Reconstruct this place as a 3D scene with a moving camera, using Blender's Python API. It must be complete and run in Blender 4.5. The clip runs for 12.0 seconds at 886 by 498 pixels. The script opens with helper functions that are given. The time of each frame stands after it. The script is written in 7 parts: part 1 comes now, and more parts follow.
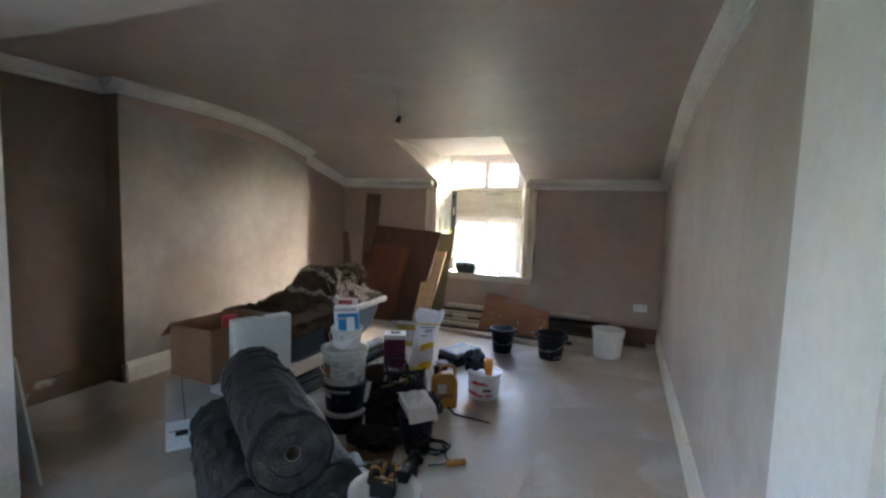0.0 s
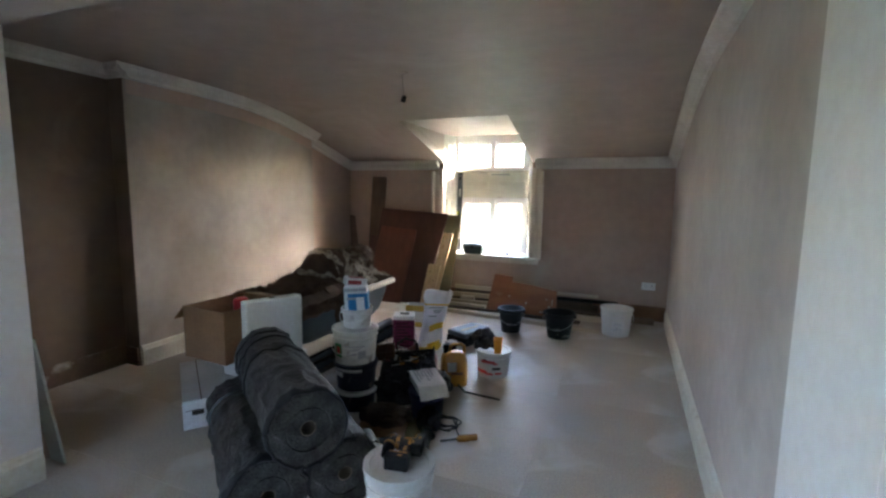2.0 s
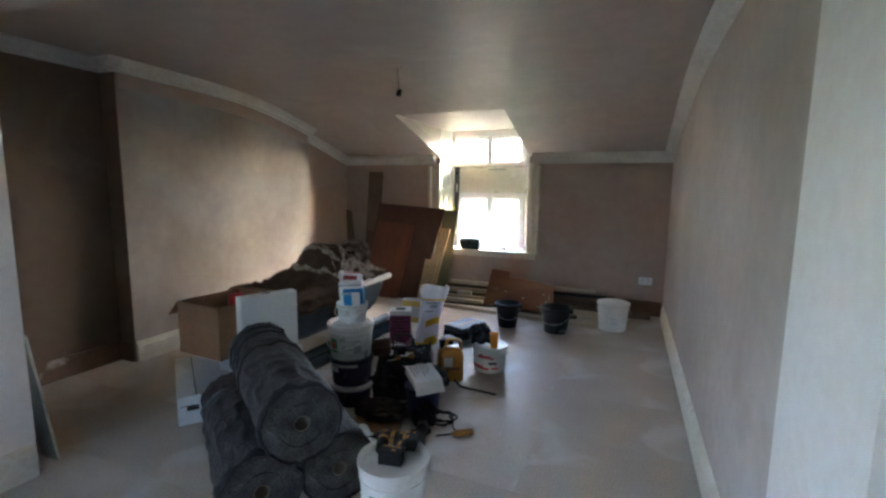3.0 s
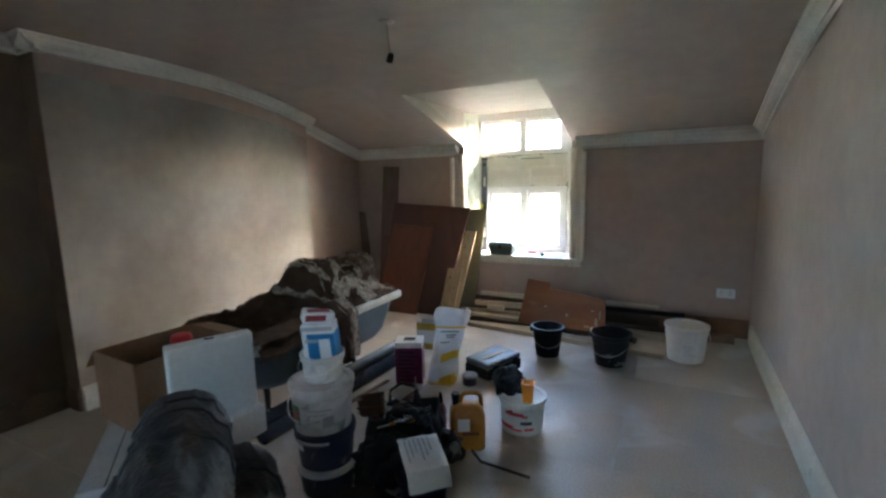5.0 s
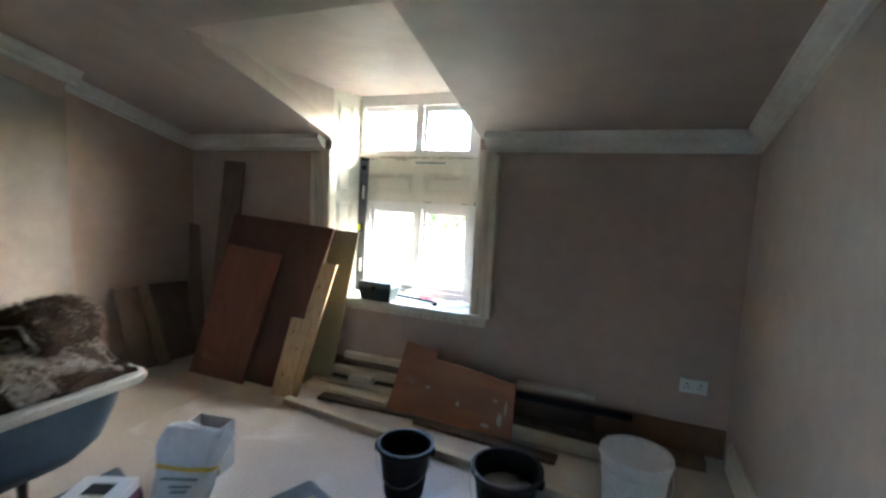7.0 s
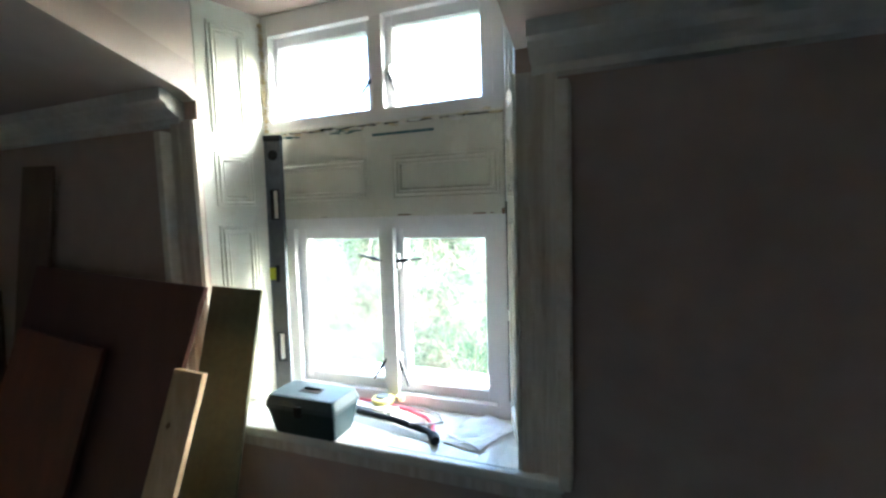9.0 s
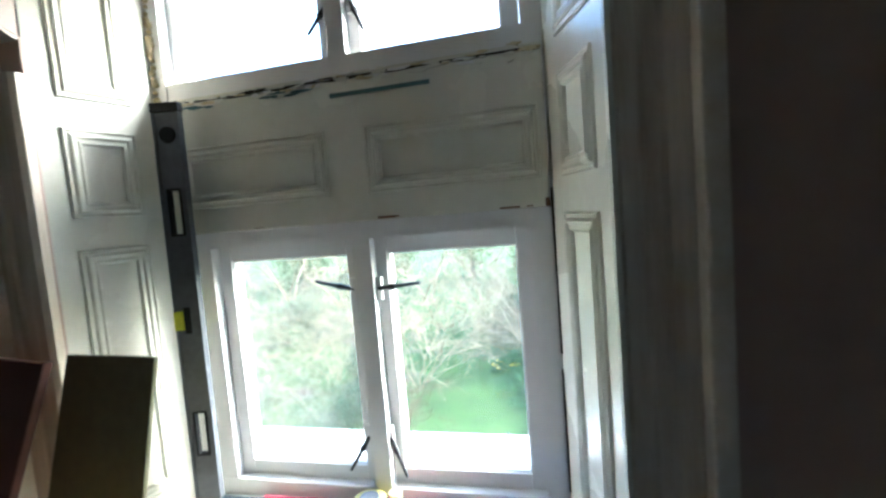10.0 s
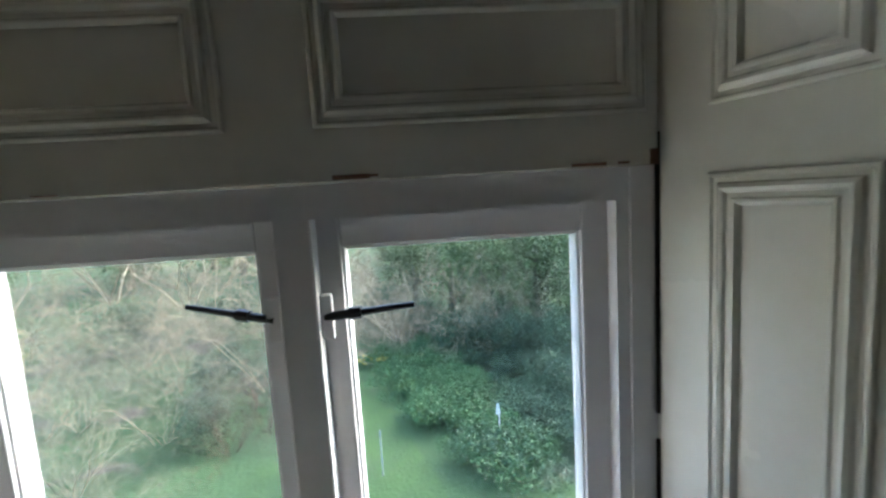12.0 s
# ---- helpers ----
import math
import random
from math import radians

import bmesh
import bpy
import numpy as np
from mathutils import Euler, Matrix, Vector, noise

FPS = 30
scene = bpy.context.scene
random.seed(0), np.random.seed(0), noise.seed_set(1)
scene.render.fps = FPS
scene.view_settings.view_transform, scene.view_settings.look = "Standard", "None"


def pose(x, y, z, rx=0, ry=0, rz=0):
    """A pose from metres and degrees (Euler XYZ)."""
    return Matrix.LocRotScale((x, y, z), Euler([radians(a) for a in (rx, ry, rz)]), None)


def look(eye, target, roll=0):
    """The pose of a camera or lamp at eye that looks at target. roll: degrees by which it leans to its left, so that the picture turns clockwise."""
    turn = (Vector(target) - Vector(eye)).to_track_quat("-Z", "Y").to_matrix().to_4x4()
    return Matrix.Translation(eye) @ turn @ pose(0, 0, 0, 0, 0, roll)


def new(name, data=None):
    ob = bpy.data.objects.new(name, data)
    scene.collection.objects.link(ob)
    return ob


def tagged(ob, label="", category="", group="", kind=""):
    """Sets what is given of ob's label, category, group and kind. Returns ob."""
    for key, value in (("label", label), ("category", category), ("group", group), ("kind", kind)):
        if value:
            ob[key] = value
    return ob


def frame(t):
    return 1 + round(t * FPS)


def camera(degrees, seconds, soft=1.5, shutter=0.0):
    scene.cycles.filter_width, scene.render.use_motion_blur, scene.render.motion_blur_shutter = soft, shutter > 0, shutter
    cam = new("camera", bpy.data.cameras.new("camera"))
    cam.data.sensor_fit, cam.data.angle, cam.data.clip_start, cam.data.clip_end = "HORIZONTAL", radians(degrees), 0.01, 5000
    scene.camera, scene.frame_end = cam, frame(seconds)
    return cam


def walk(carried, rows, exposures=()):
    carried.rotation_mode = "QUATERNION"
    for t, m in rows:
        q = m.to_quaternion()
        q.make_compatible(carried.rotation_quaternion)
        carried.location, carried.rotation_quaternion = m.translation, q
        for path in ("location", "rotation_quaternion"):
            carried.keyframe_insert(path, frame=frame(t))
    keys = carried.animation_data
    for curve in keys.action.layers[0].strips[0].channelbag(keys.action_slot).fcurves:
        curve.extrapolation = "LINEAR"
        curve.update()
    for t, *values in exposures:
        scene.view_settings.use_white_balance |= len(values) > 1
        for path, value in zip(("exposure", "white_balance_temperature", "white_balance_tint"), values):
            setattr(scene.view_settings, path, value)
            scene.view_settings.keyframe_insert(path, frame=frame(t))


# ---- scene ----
cam = camera(88.3, 12.0, soft=2.5, shutter=0.4)
PATH = [
    (0, (0.022, -1.017, 1.477), (-0.71, 0.836, 1.304), 1.8),
    (0.5, (0.013, -1.028, 1.464), (-0.732, 0.817, 1.257), 2.0),
    (1, (0.023, -1.032, 1.45), (-0.725, 0.806, 1.204), 1.4),
    (1.5, (0.027, -1.032, 1.436), (-0.736, 0.8, 1.191), 1.4),
    (2, (0.012, -1.028, 1.444), (-0.74, 0.809, 1.202), 0.8),
    (2.5, (0.025, -1.021, 1.464), (-0.744, 0.809, 1.216), 0.6),
    (3, (0.024, -1.01, 1.437), (-0.72, 0.828, 1.176), 0.7),
    (4.8, (-0.136, -0.217, 1.452), (-1.009, 1.558, 1.159), -1.2),
    (5, (-0.178, -0.063, 1.461), (-1.084, 1.697, 1.172), -1.3),
    (5.5, (-0.208, 0.309, 1.462), (-0.958, 2.141, 1.179), 0.2),
    (6, (-0.166, 0.765, 1.434), (-0.997, 2.572, 1.228), 3.0),
    (6.5, (-0.159, 1.2, 1.389), (-0.97, 3.015, 1.17), 1.5),
    (7, (-0.202, 1.718, 1.427), (-0.935, 3.567, 1.213), 2.8),
    (7.2, (-0.208, 1.922, 1.44), (-1.01, 3.748, 1.285), 3.1),
    (8.8, (-0.814, 3.313, 1.406), (-1.554, 5.165, 1.257), -0.5),
    (9, (-0.874, 3.424, 1.416), (-1.605, 5.277, 1.243), -1.8),
    (9.5, (-1.06, 3.685, 1.389), (-1.653, 5.588, 1.225), -1.7),
    (10, (-1.248, 3.915, 1.4), (-1.717, 5.853, 1.242), -4.7),
    (10.5, (-1.351, 4.064, 1.416), (-1.681, 6.032, 1.281), -3.2),
    (11, (-1.423, 4.189, 1.413), (-1.675, 6.163, 1.215), -2.6),
    (11.5, (-1.542, 4.282, 1.384), (-1.452, 6.269, 1.176), -2.8),
    (12, (-1.565, 4.393, 1.373), (-1.431, 6.375, 1.137), -3.5),
]
EXPOSURES = [(0, 6.24, 5840, 10), (3.0, 6.14, 5800, 9), (5.0, 6.06, 5550, 5), (7.2, 5.72, 5400, 3), (8.8, 4.76, 5020, -2), (9.5, 4.36, 4980, -2), (10.5, 3.92, 4930, -1), (11.0, 3.66, 4960, 1), (11.5, 3.36, 5020, 2), (12.0, 2.93, 5110, 2)]
walk(cam, [(t, look(eye, target, roll)) for t, eye, target, roll in PATH], EXPOSURES)


# ---- world and light ----
world = bpy.data.worlds.new("sky")
scene.world = world
world.use_nodes = True
wn = world.node_tree.nodes
sky = wn.new("ShaderNodeTexSky")
sky.sky_type, sky.sun_disc = "NISHITA", False
sky.sun_elevation, sky.sun_rotation = radians(32), radians(56)
sky.air_density, sky.dust_density, sky.ozone_density = 1.0, 5.2, 1.5
world.node_tree.links.new(sky.outputs["Color"], wn["Background"].inputs["Color"])
wn["Background"].inputs["Strength"].default_value = 0.15
sun_data = bpy.data.lights.new("sun", "SUN")
sun_data.energy, sun_data.angle, sun_data.color = 0.17, radians(22), (1.0, 0.96, 0.90)
sun = new("sun", sun_data)
sun.matrix_world = look((7.04, 4.75, 5.3), (0, 0, 0))


# ---- materials ----
def mat(name, base, other=None, rough=0.6, scale=6.0, fine=60.0, bump=0.15, fine_mix=0.25, metal=0.0, stain=None, stain_at=0.62, stain_scale=2.5,
        vary=0.0, spec=0.4, depth=0.004):
    """Two-scale mottled surface: a wide drift between base and other, fine grain on top, and blotches of stain."""
    m = bpy.data.materials.new(name)
    m.use_nodes = True
    n, l = m.node_tree.nodes, m.node_tree.links
    b = n["Principled BSDF"]
    other = other or tuple(c * 0.8 for c in base)
    tc = n.new("ShaderNodeTexCoord")
    wide = n.new("ShaderNodeTexNoise")
    wide.inputs["Scale"].default_value, wide.inputs["Detail"].default_value = scale, 5
    grain = n.new("ShaderNodeTexNoise")
    grain.inputs["Scale"].default_value, grain.inputs["Detail"].default_value = fine, 3
    for t in (wide, grain):
        l.new(tc.outputs["Object"], t.inputs["Vector"])
    ramp = n.new("ShaderNodeValToRGB")
    ramp.color_ramp.elements[0].position, ramp.color_ramp.elements[1].position = 0.35, 0.68
    ramp.color_ramp.elements[0].color, ramp.color_ramp.elements[1].color = (*other, 1), (*base, 1)
    l.new(wide.outputs["Fac"], ramp.inputs["Fac"])
    mix = n.new("ShaderNodeMix")
    mix.data_type, mix.blend_type = "RGBA", "OVERLAY"
    mix.inputs["Factor"].default_value = fine_mix
    l.new(ramp.outputs["Color"], mix.inputs["A"])
    l.new(grain.outputs["Fac"], mix.inputs["B"])
    col = mix.outputs["Result"]
    if stain:
        blot = n.new("ShaderNodeTexNoise")
        blot.inputs["Scale"].default_value, blot.inputs["Detail"].default_value, blot.inputs["Distortion"].default_value = stain_scale, 8, 0.6
        l.new(tc.outputs["Object"], blot.inputs["Vector"])
        r2 = n.new("ShaderNodeValToRGB")
        r2.color_ramp.elements[0].position, r2.color_ramp.elements[1].position = stain_at, min(0.99, stain_at + 0.12)
        l.new(blot.outputs["Fac"], r2.inputs["Fac"])
        mx = n.new("ShaderNodeMix")
        mx.data_type = "RGBA"
        mx.inputs["B"].default_value = (*stain, 1)
        l.new(r2.outputs["Color"], mx.inputs["Factor"])
        l.new(col, mx.inputs["A"])
        col = mx.outputs["Result"]
    if vary:
        info = n.new("ShaderNodeObjectInfo")
        hsv = n.new("ShaderNodeHueSaturation")
        mr = n.new("ShaderNodeMapRange")
        mr.inputs["To Min"].default_value, mr.inputs["To Max"].default_value = 1 - vary, 1 + vary
        l.new(info.outputs["Random"], mr.inputs["Value"])
        l.new(mr.outputs["Result"], hsv.inputs["Value"])
        l.new(col, hsv.inputs["Color"])
        col = hsv.outputs["Color"]
    l.new(col, b.inputs["Base Color"])
    bp = n.new("ShaderNodeBump")
    bp.inputs["Strength"].default_value, bp.inputs["Distance"].default_value = bump, depth
    add = n.new("ShaderNodeMath")
    add.operation = "ADD"
    l.new(wide.outputs["Fac"], add.inputs[0])
    l.new(grain.outputs["Fac"], add.inputs[1])
    l.new(add.outputs[0], bp.inputs["Height"])
    l.new(bp.outputs["Normal"], b.inputs["Normal"])
    rr = n.new("ShaderNodeMapRange")
    rr.inputs["To Min"].default_value, rr.inputs["To Max"].default_value = max(0.03, rough - 0.1), min(1, rough + 0.12)
    l.new(wide.outputs["Fac"], rr.inputs["Value"])
    l.new(rr.outputs["Result"], b.inputs["Roughness"])
    b.inputs["Metallic"].default_value = metal
    b.inputs["Specular IOR Level"].default_value = spec
    return m


def wood(name, base, other, grain_scale=3.0, stretch=(14, 14, 1.0), rough=0.6, bump=0.2, stain=None):
    """Long-grained timber: noise drawn out along one axis, with rings and a few stains."""
    m = mat(name, base, other, rough=rough, scale=grain_scale, fine=40, bump=bump, fine_mix=0.2, stain=stain, vary=0.08)
    n, l = m.node_tree.nodes, m.node_tree.links
    mp = n.new("ShaderNodeMapping")
    mp.inputs["Scale"].default_value = stretch
    tc = next(x for x in n if x.bl_idname == "ShaderNodeTexCoord")
    l.new(tc.outputs["Object"], mp.inputs["Vector"])
    for x in n:
        if x.bl_idname == "ShaderNodeTexNoise" and x.inputs["Distortion"].default_value == 0:
            l.new(mp.outputs["Vector"], x.inputs["Vector"])
    return m


def glass_mat(name, dirt_least, dirt_most):
    m = bpy.data.materials.new(name)
    m.use_nodes = True
    n, l = m.node_tree.nodes, m.node_tree.links
    n.remove(n["Principled BSDF"])
    out = n["Material Output"]
    clear, shine, dirt, m1, m2 = (n.new("ShaderNodeBsdf" + k) if k else n.new("ShaderNodeMixShader") for k in ("Transparent", "Glossy", "Diffuse", "", ""))
    shine.inputs["Roughness"].default_value = 0.02
    lw = n.new("ShaderNodeLayerWeight")
    lw.inputs["Blend"].default_value = 0.5
    pw = n.new("ShaderNodeMath")
    pw.operation = "POWER"
    pw.inputs[1].default_value = 4.0
    sc = n.new("ShaderNodeMath")
    sc.operation = "MULTIPLY_ADD"
    sc.inputs[1].default_value, sc.inputs[2].default_value = 0.7, 0.03
    l.new(lw.outputs["Facing"], pw.inputs[0])
    l.new(pw.outputs[0], sc.inputs[0])
    l.new(sc.outputs[0], m1.inputs["Fac"])
    l.new(clear.outputs[0], m1.inputs[1])
    l.new(shine.outputs[0], m1.inputs[2])
    tc = n.new("ShaderNodeTexCoord")
    nz = n.new("ShaderNodeTexNoise")
    nz.inputs["Scale"].default_value, nz.inputs["Detail"].default_value = 5, 6
    l.new(tc.outputs["Object"], nz.inputs["Vector"])
    mr = n.new("ShaderNodeMapRange")
    mr.inputs["From Min"].default_value, mr.inputs["From Max"].default_value = 0.42, 0.8
    mr.inputs["To Min"].default_value, mr.inputs["To Max"].default_value = dirt_least, dirt_most
    l.new(nz.outputs["Fac"], mr.inputs["Value"])
    l.new(mr.outputs["Result"], m2.inputs["Fac"])
    l.new(m1.outputs[0], m2.inputs[1])
    l.new(dirt.outputs[0], m2.inputs[2])
    l.new(m2.outputs[0], out.inputs["Surface"])
    return m


PLASTER = mat("drying pink plaster", (0.50, 0.415, 0.35), (0.445, 0.36, 0.295), rough=0.6, scale=1.1, fine=11, bump=0.10, fine_mix=0.12,
              stain=(0.53, 0.45, 0.385), stain_at=0.58, stain_scale=1.3, depth=0.008)
DRYPLASTER = mat("nearly dry grey plaster", (0.56, 0.485, 0.425), (0.41, 0.335, 0.275), rough=0.62, scale=0.9, fine=11, bump=0.14, fine_mix=0.14,
                 stain=(0.44, 0.365, 0.31), stain_at=0.60, stain_scale=1.6, depth=0.010)
BREASTPLASTER = mat("half-dry breast plaster", (0.46, 0.395, 0.345), (0.31, 0.25, 0.205), rough=0.58, scale=1.3, fine=11, bump=0.12, fine_mix=0.14, depth=0.010)
BROWNPLASTER = mat("fresh brown plaster", (0.485, 0.350, 0.278), (0.425, 0.300, 0.236), rough=0.56, scale=1.2, fine=11, bump=0.10, fine_mix=0.12,
                   stain=(0.46, 0.37, 0.30), stain_at=0.6, stain_scale=1.3, depth=0.008)
# Alcove shade is put into this darker brown base; the mottling is plaster tone.
SHADEPLASTER = mat("damp brown plaster", (0.215, 0.148, 0.105), (0.175, 0.118, 0.082), rough=0.5, scale=1.4, fine=11, bump=0.10, fine_mix=0.15,
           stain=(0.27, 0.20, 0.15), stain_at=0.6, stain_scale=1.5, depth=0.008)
CEIL = mat("ceiling plaster", (0.44, 0.35, 0.29), (0.39, 0.305, 0.25), rough=0.55, scale=0.8, fine=8, bump=0.10, fine_mix=0.12,
           stain=(0.47, 0.385, 0.325), stain_at=0.58, stain_scale=1.0, depth=0.010)
WHITEWALL = mat("white emulsion", (0.80, 0.745, 0.695), (0.74, 0.685, 0.635), rough=0.6, scale=2.0, fine=25, bump=0.12, stain=(0.55, 0.50, 0.47), stain_at=0.72)
CREAM = mat("old cream gloss paint", (0.75, 0.725, 0.635), (0.68, 0.645, 0.54), rough=0.25, scale=3.0, fine=30, bump=0.15, fine_mix=0.12,
            stain=(0.60, 0.50, 0.40), stain_at=0.70, stain_scale=4.0, spec=0.5)
WINWHITE = mat("white window paint", (0.82, 0.80, 0.79), (0.75, 0.72, 0.70), rough=0.35, scale=4.0, fine=40, bump=0.12, fine_mix=0.12, spec=0.5)
CORNICE = mat("dusty cornice paint", (0.70, 0.66, 0.60), (0.59, 0.55, 0.49), rough=0.6, scale=3.0, fine=30, bump=0.2)
CHIPPED = mat("chipped skirting paint", (0.74, 0.70, 0.60), (0.66, 0.60, 0.48), rough=0.5, scale=5, fine=40, bump=0.25, stain=(0.38, 0.26, 0.15), stain_at=0.64, stain_scale=9)
BOARD = mat("dusty floor board", (0.55, 0.47, 0.385), (0.475, 0.40, 0.32), rough=0.46, scale=1.6, fine=90, bump=0.12, fine_mix=0.35,
            stain=(0.62, 0.565, 0.505), stain_at=0.55, stain_scale=2.0, vary=0.05, spec=0.45)
JOINT = mat("dark joint", (0.16, 0.12, 0.09), rough=0.9)
BARE = mat("bare old timber", (0.24, 0.13, 0.07), (0.16, 0.085, 0.05), rough=0.8, scale=5, fine=50, bump=0.4, stain=(0.45, 0.38, 0.30), stain_at=0.66, stain_scale=7)
BAREPATCH = mat("bare wall base", (0.22, 0.14, 0.09), (0.15, 0.10, 0.07), rough=0.85, scale=4, fine=40, bump=0.5, stain=(0.50, 0.43, 0.36), stain_at=0.6, stain_scale=5)
ARCHITRAVE = wood("worn cream architrave paint", (0.76, 0.68, 0.57), (0.60, 0.50, 0.39), rough=0.5, stain=(0.44, 0.33, 0.23))
GLASS = glass_mat("window glass", 0.008, 0.10)
# The left pane's glare haze is painted in with its dust, as extra diffuse.
DUSTYGLASS = glass_mat("dusty window glass", 0.05, 0.26)
BACKBAND = mat("aged cream paint", (0.78, 0.70, 0.58), (0.68, 0.59, 0.47), rough=0.5, scale=5, fine=40, bump=0.15, stain=(0.36, 0.27, 0.19), stain_at=0.68, stain_scale=9)
BLACKIRON = mat("black iron", (0.02, 0.02, 0.022), (0.03, 0.028, 0.025), rough=0.4, metal=0.3)
CAULK = mat("old filler", (0.70, 0.62, 0.42), (0.5, 0.4, 0.22), rough=0.8, scale=30, fine=120, bump=0.6)
TEALPAINT = mat("old teal paint", (0.05, 0.12, 0.14), (0.10, 0.16, 0.16), rough=0.6, scale=20)
GAP = mat("dark gap", (0.03, 0.025, 0.02), rough=0.95)
SILLWHITE = mat("outer sill paint", (0.82, 0.82, 0.80), rough=0.6)


# ---- mesh helpers ----
def part(name, bm, material, parent=None, label="", smooth=False):
    """Links a bmesh as one mesh object, under a thing or part if given."""
    me = bpy.data.meshes.new(name)
    bmesh.ops.recalc_face_normals(bm, faces=bm.faces)
    bm.to_mesh(me)
    bm.free()
    me.materials.append(material)
    if smooth:
        me.shade_smooth()
        me.set_sharp_from_angle(angle=radians(38))
    ob = new(name, me)
    ob.parent = parent
    if label:
        ob["label"] = label
    return ob


def thing(name, label, category, m, group=""):
    ob = new(name)
    ob.empty_display_size = 0.05
    ob.matrix_basis = m
    return tagged(ob, label, category, group)


def structure(name, bm, material, label, smooth=False, category=""):
    return tagged(part(name, bm, material, None, "", smooth), label, category or name.split("_")[0], "", "structure")


def box(bm, x0, x1, y0, y1, z0, z1, bevel=0.0, m=None):
    """An upright box, its edges rounded by bevel, moved by m."""
    r = bmesh.ops.create_cube(bm, size=1.0)
    vs = r["verts"]
    bmesh.ops.scale(bm, vec=(x1 - x0, y1 - y0, z1 - z0), verts=vs)
    bmesh.ops.translate(bm, vec=((x0 + x1) / 2, (y0 + y1) / 2, (z0 + z1) / 2), verts=vs)
    if bevel:
        es = list({e for v in vs for e in v.link_edges})
        g = bmesh.ops.bevel(bm, geom=es, offset=bevel, segments=2, profile=0.6, affect="EDGES")
        vs = list({v for f in g["faces"] for v in f.verts} | {v for v in vs if v.is_valid})
    if m is not None:
        bmesh.ops.transform(bm, matrix=m, verts=vs)
    return vs


def boxes(*dims, bevel=0.0):
    bm = bmesh.new()
    for d in dims:
        box(bm, *d, bevel=bevel)
    return bm


def prism(bm, poly, axis, a, b):
    """Extrudes a polygon given in the two other axes, in their order, from a to b along axis."""
    def at(p, c):
        q = list(p)
        q.insert("xyz".index(axis), c)
        return q
    lo = [bm.verts.new(at(p, a)) for p in poly]
    hi = [bm.verts.new(at(p, b)) for p in poly]
    bm.faces.new(lo)
    bm.faces.new(hi[::-1])
    for i in range(len(poly)):
        j = (i + 1) % len(poly)
        bm.faces.new((lo[j], lo[i], hi[i], hi[j]))
    return lo + hi


def lathe(bm, profile, n=36, m=None, wob=0.0, seed=0):
    """Turns (radius, height) pairs round z; radius 0 closes with a fan."""
    rng = random.Random(seed)
    ph = rng.random() * 6
    rings, all_v = [], []
    for r, z in profile:
        if r <= 1e-6:
            ring = [bm.verts.new((0, 0, z))]
        else:
            ring = [bm.verts.new(((r * (1 + wob * math.sin(2 * a + ph))) * math.cos(a), (r * (1 - wob * math.sin(2 * a + ph))) * math.sin(a), z))
                    for a in (2 * math.pi * i / n for i in range(n))]
        rings.append(ring)
        all_v += ring
    for p, q in zip(rings, rings[1:]):
        for i in range(n):
            j = (i + 1) % n
            if len(p) == 1 and len(q) == 1:
                continue
            if len(p) == 1:
                bm.faces.new((p[0], q[i], q[j]))
            elif len(q) == 1:
                bm.faces.new((p[i], p[j], q[0]))
            else:
                bm.faces.new((p[i], p[j], q[j], q[i]))
    if m is not None:
        bmesh.ops.transform(bm, matrix=m, verts=all_v)
    return all_v


def tube(bm, pts, r, n=8, close=False):
    """A round bar along points; r is one radius or one for each point."""
    pts = [Vector(p) for p in pts]
    rs = r if isinstance(r, (list, tuple)) else [r] * len(pts)
    rings = []
    up = Vector((0.13, 0.21, 0.97)).normalized()
    for i, p in enumerate(pts):
        d = pts[(i + 1) % len(pts)] - pts[i - 1] if close else pts[min(i + 1, len(pts) - 1)] - pts[max(i - 1, 0)]
        d = d.normalized() if d.length > 1e-9 else Vector((0, 0, 1))
        s = d.cross(up)
        s = s.normalized() if s.length > 1e-3 else d.cross(Vector((1, 0, 0))).normalized()
        u = s.cross(d)
        rings.append([bm.verts.new(p + (s * math.cos(a) + u * math.sin(a)) * rs[i]) for a in (2 * math.pi * k / n for k in range(n))])
    k = len(rings)
    for i in range(k if close else k - 1):
        p, q = rings[i], rings[(i + 1) % k]
        for a in range(n):
            b = (a + 1) % n
            bm.faces.new((p[a], p[b], q[b], q[a]))
    if not close:
        bm.faces.new(rings[0][::-1])
        bm.faces.new(rings[-1])


def sweep(bm, profile, rows):
    """Profile of (out, down) pairs along rows of (point, out direction)."""
    rings = [[bm.verts.new(Vector(p) + Vector(o) * d + Vector((0, 0, h))) for d, h in profile] for p, o in rows]
    n = len(profile)
    for p, q in zip(rings, rings[1:]):
        for i in range(n):
            j = (i + 1) % n
            bm.faces.new((p[i], p[j], q[j], q[i]))
    bm.faces.new(rings[0])
    bm.faces.new(rings[-1][::-1])


def ring_frame(bm, axis, at0, at1, a0, a1, b0, b1, w, wb=None):
    """A rectangular frame of four butted bars with mitre-free joints; axis is its thickness."""
    wb = wb or w
    for (p0, p1, q0, q1) in ((a0, a0 + w, b0, b1), (a1 - w, a1, b0, b1), (a0 + w, a1 - w, b0, b0 + wb), (a0 + w, a1 - w, b1 - w, b1)):
        if axis == "y":
            box(bm, p0, p1, at0, at1, q0, q1, 0.003)
        else:
            box(bm, at0, at1, p0, p1, q0, q1, 0.003)


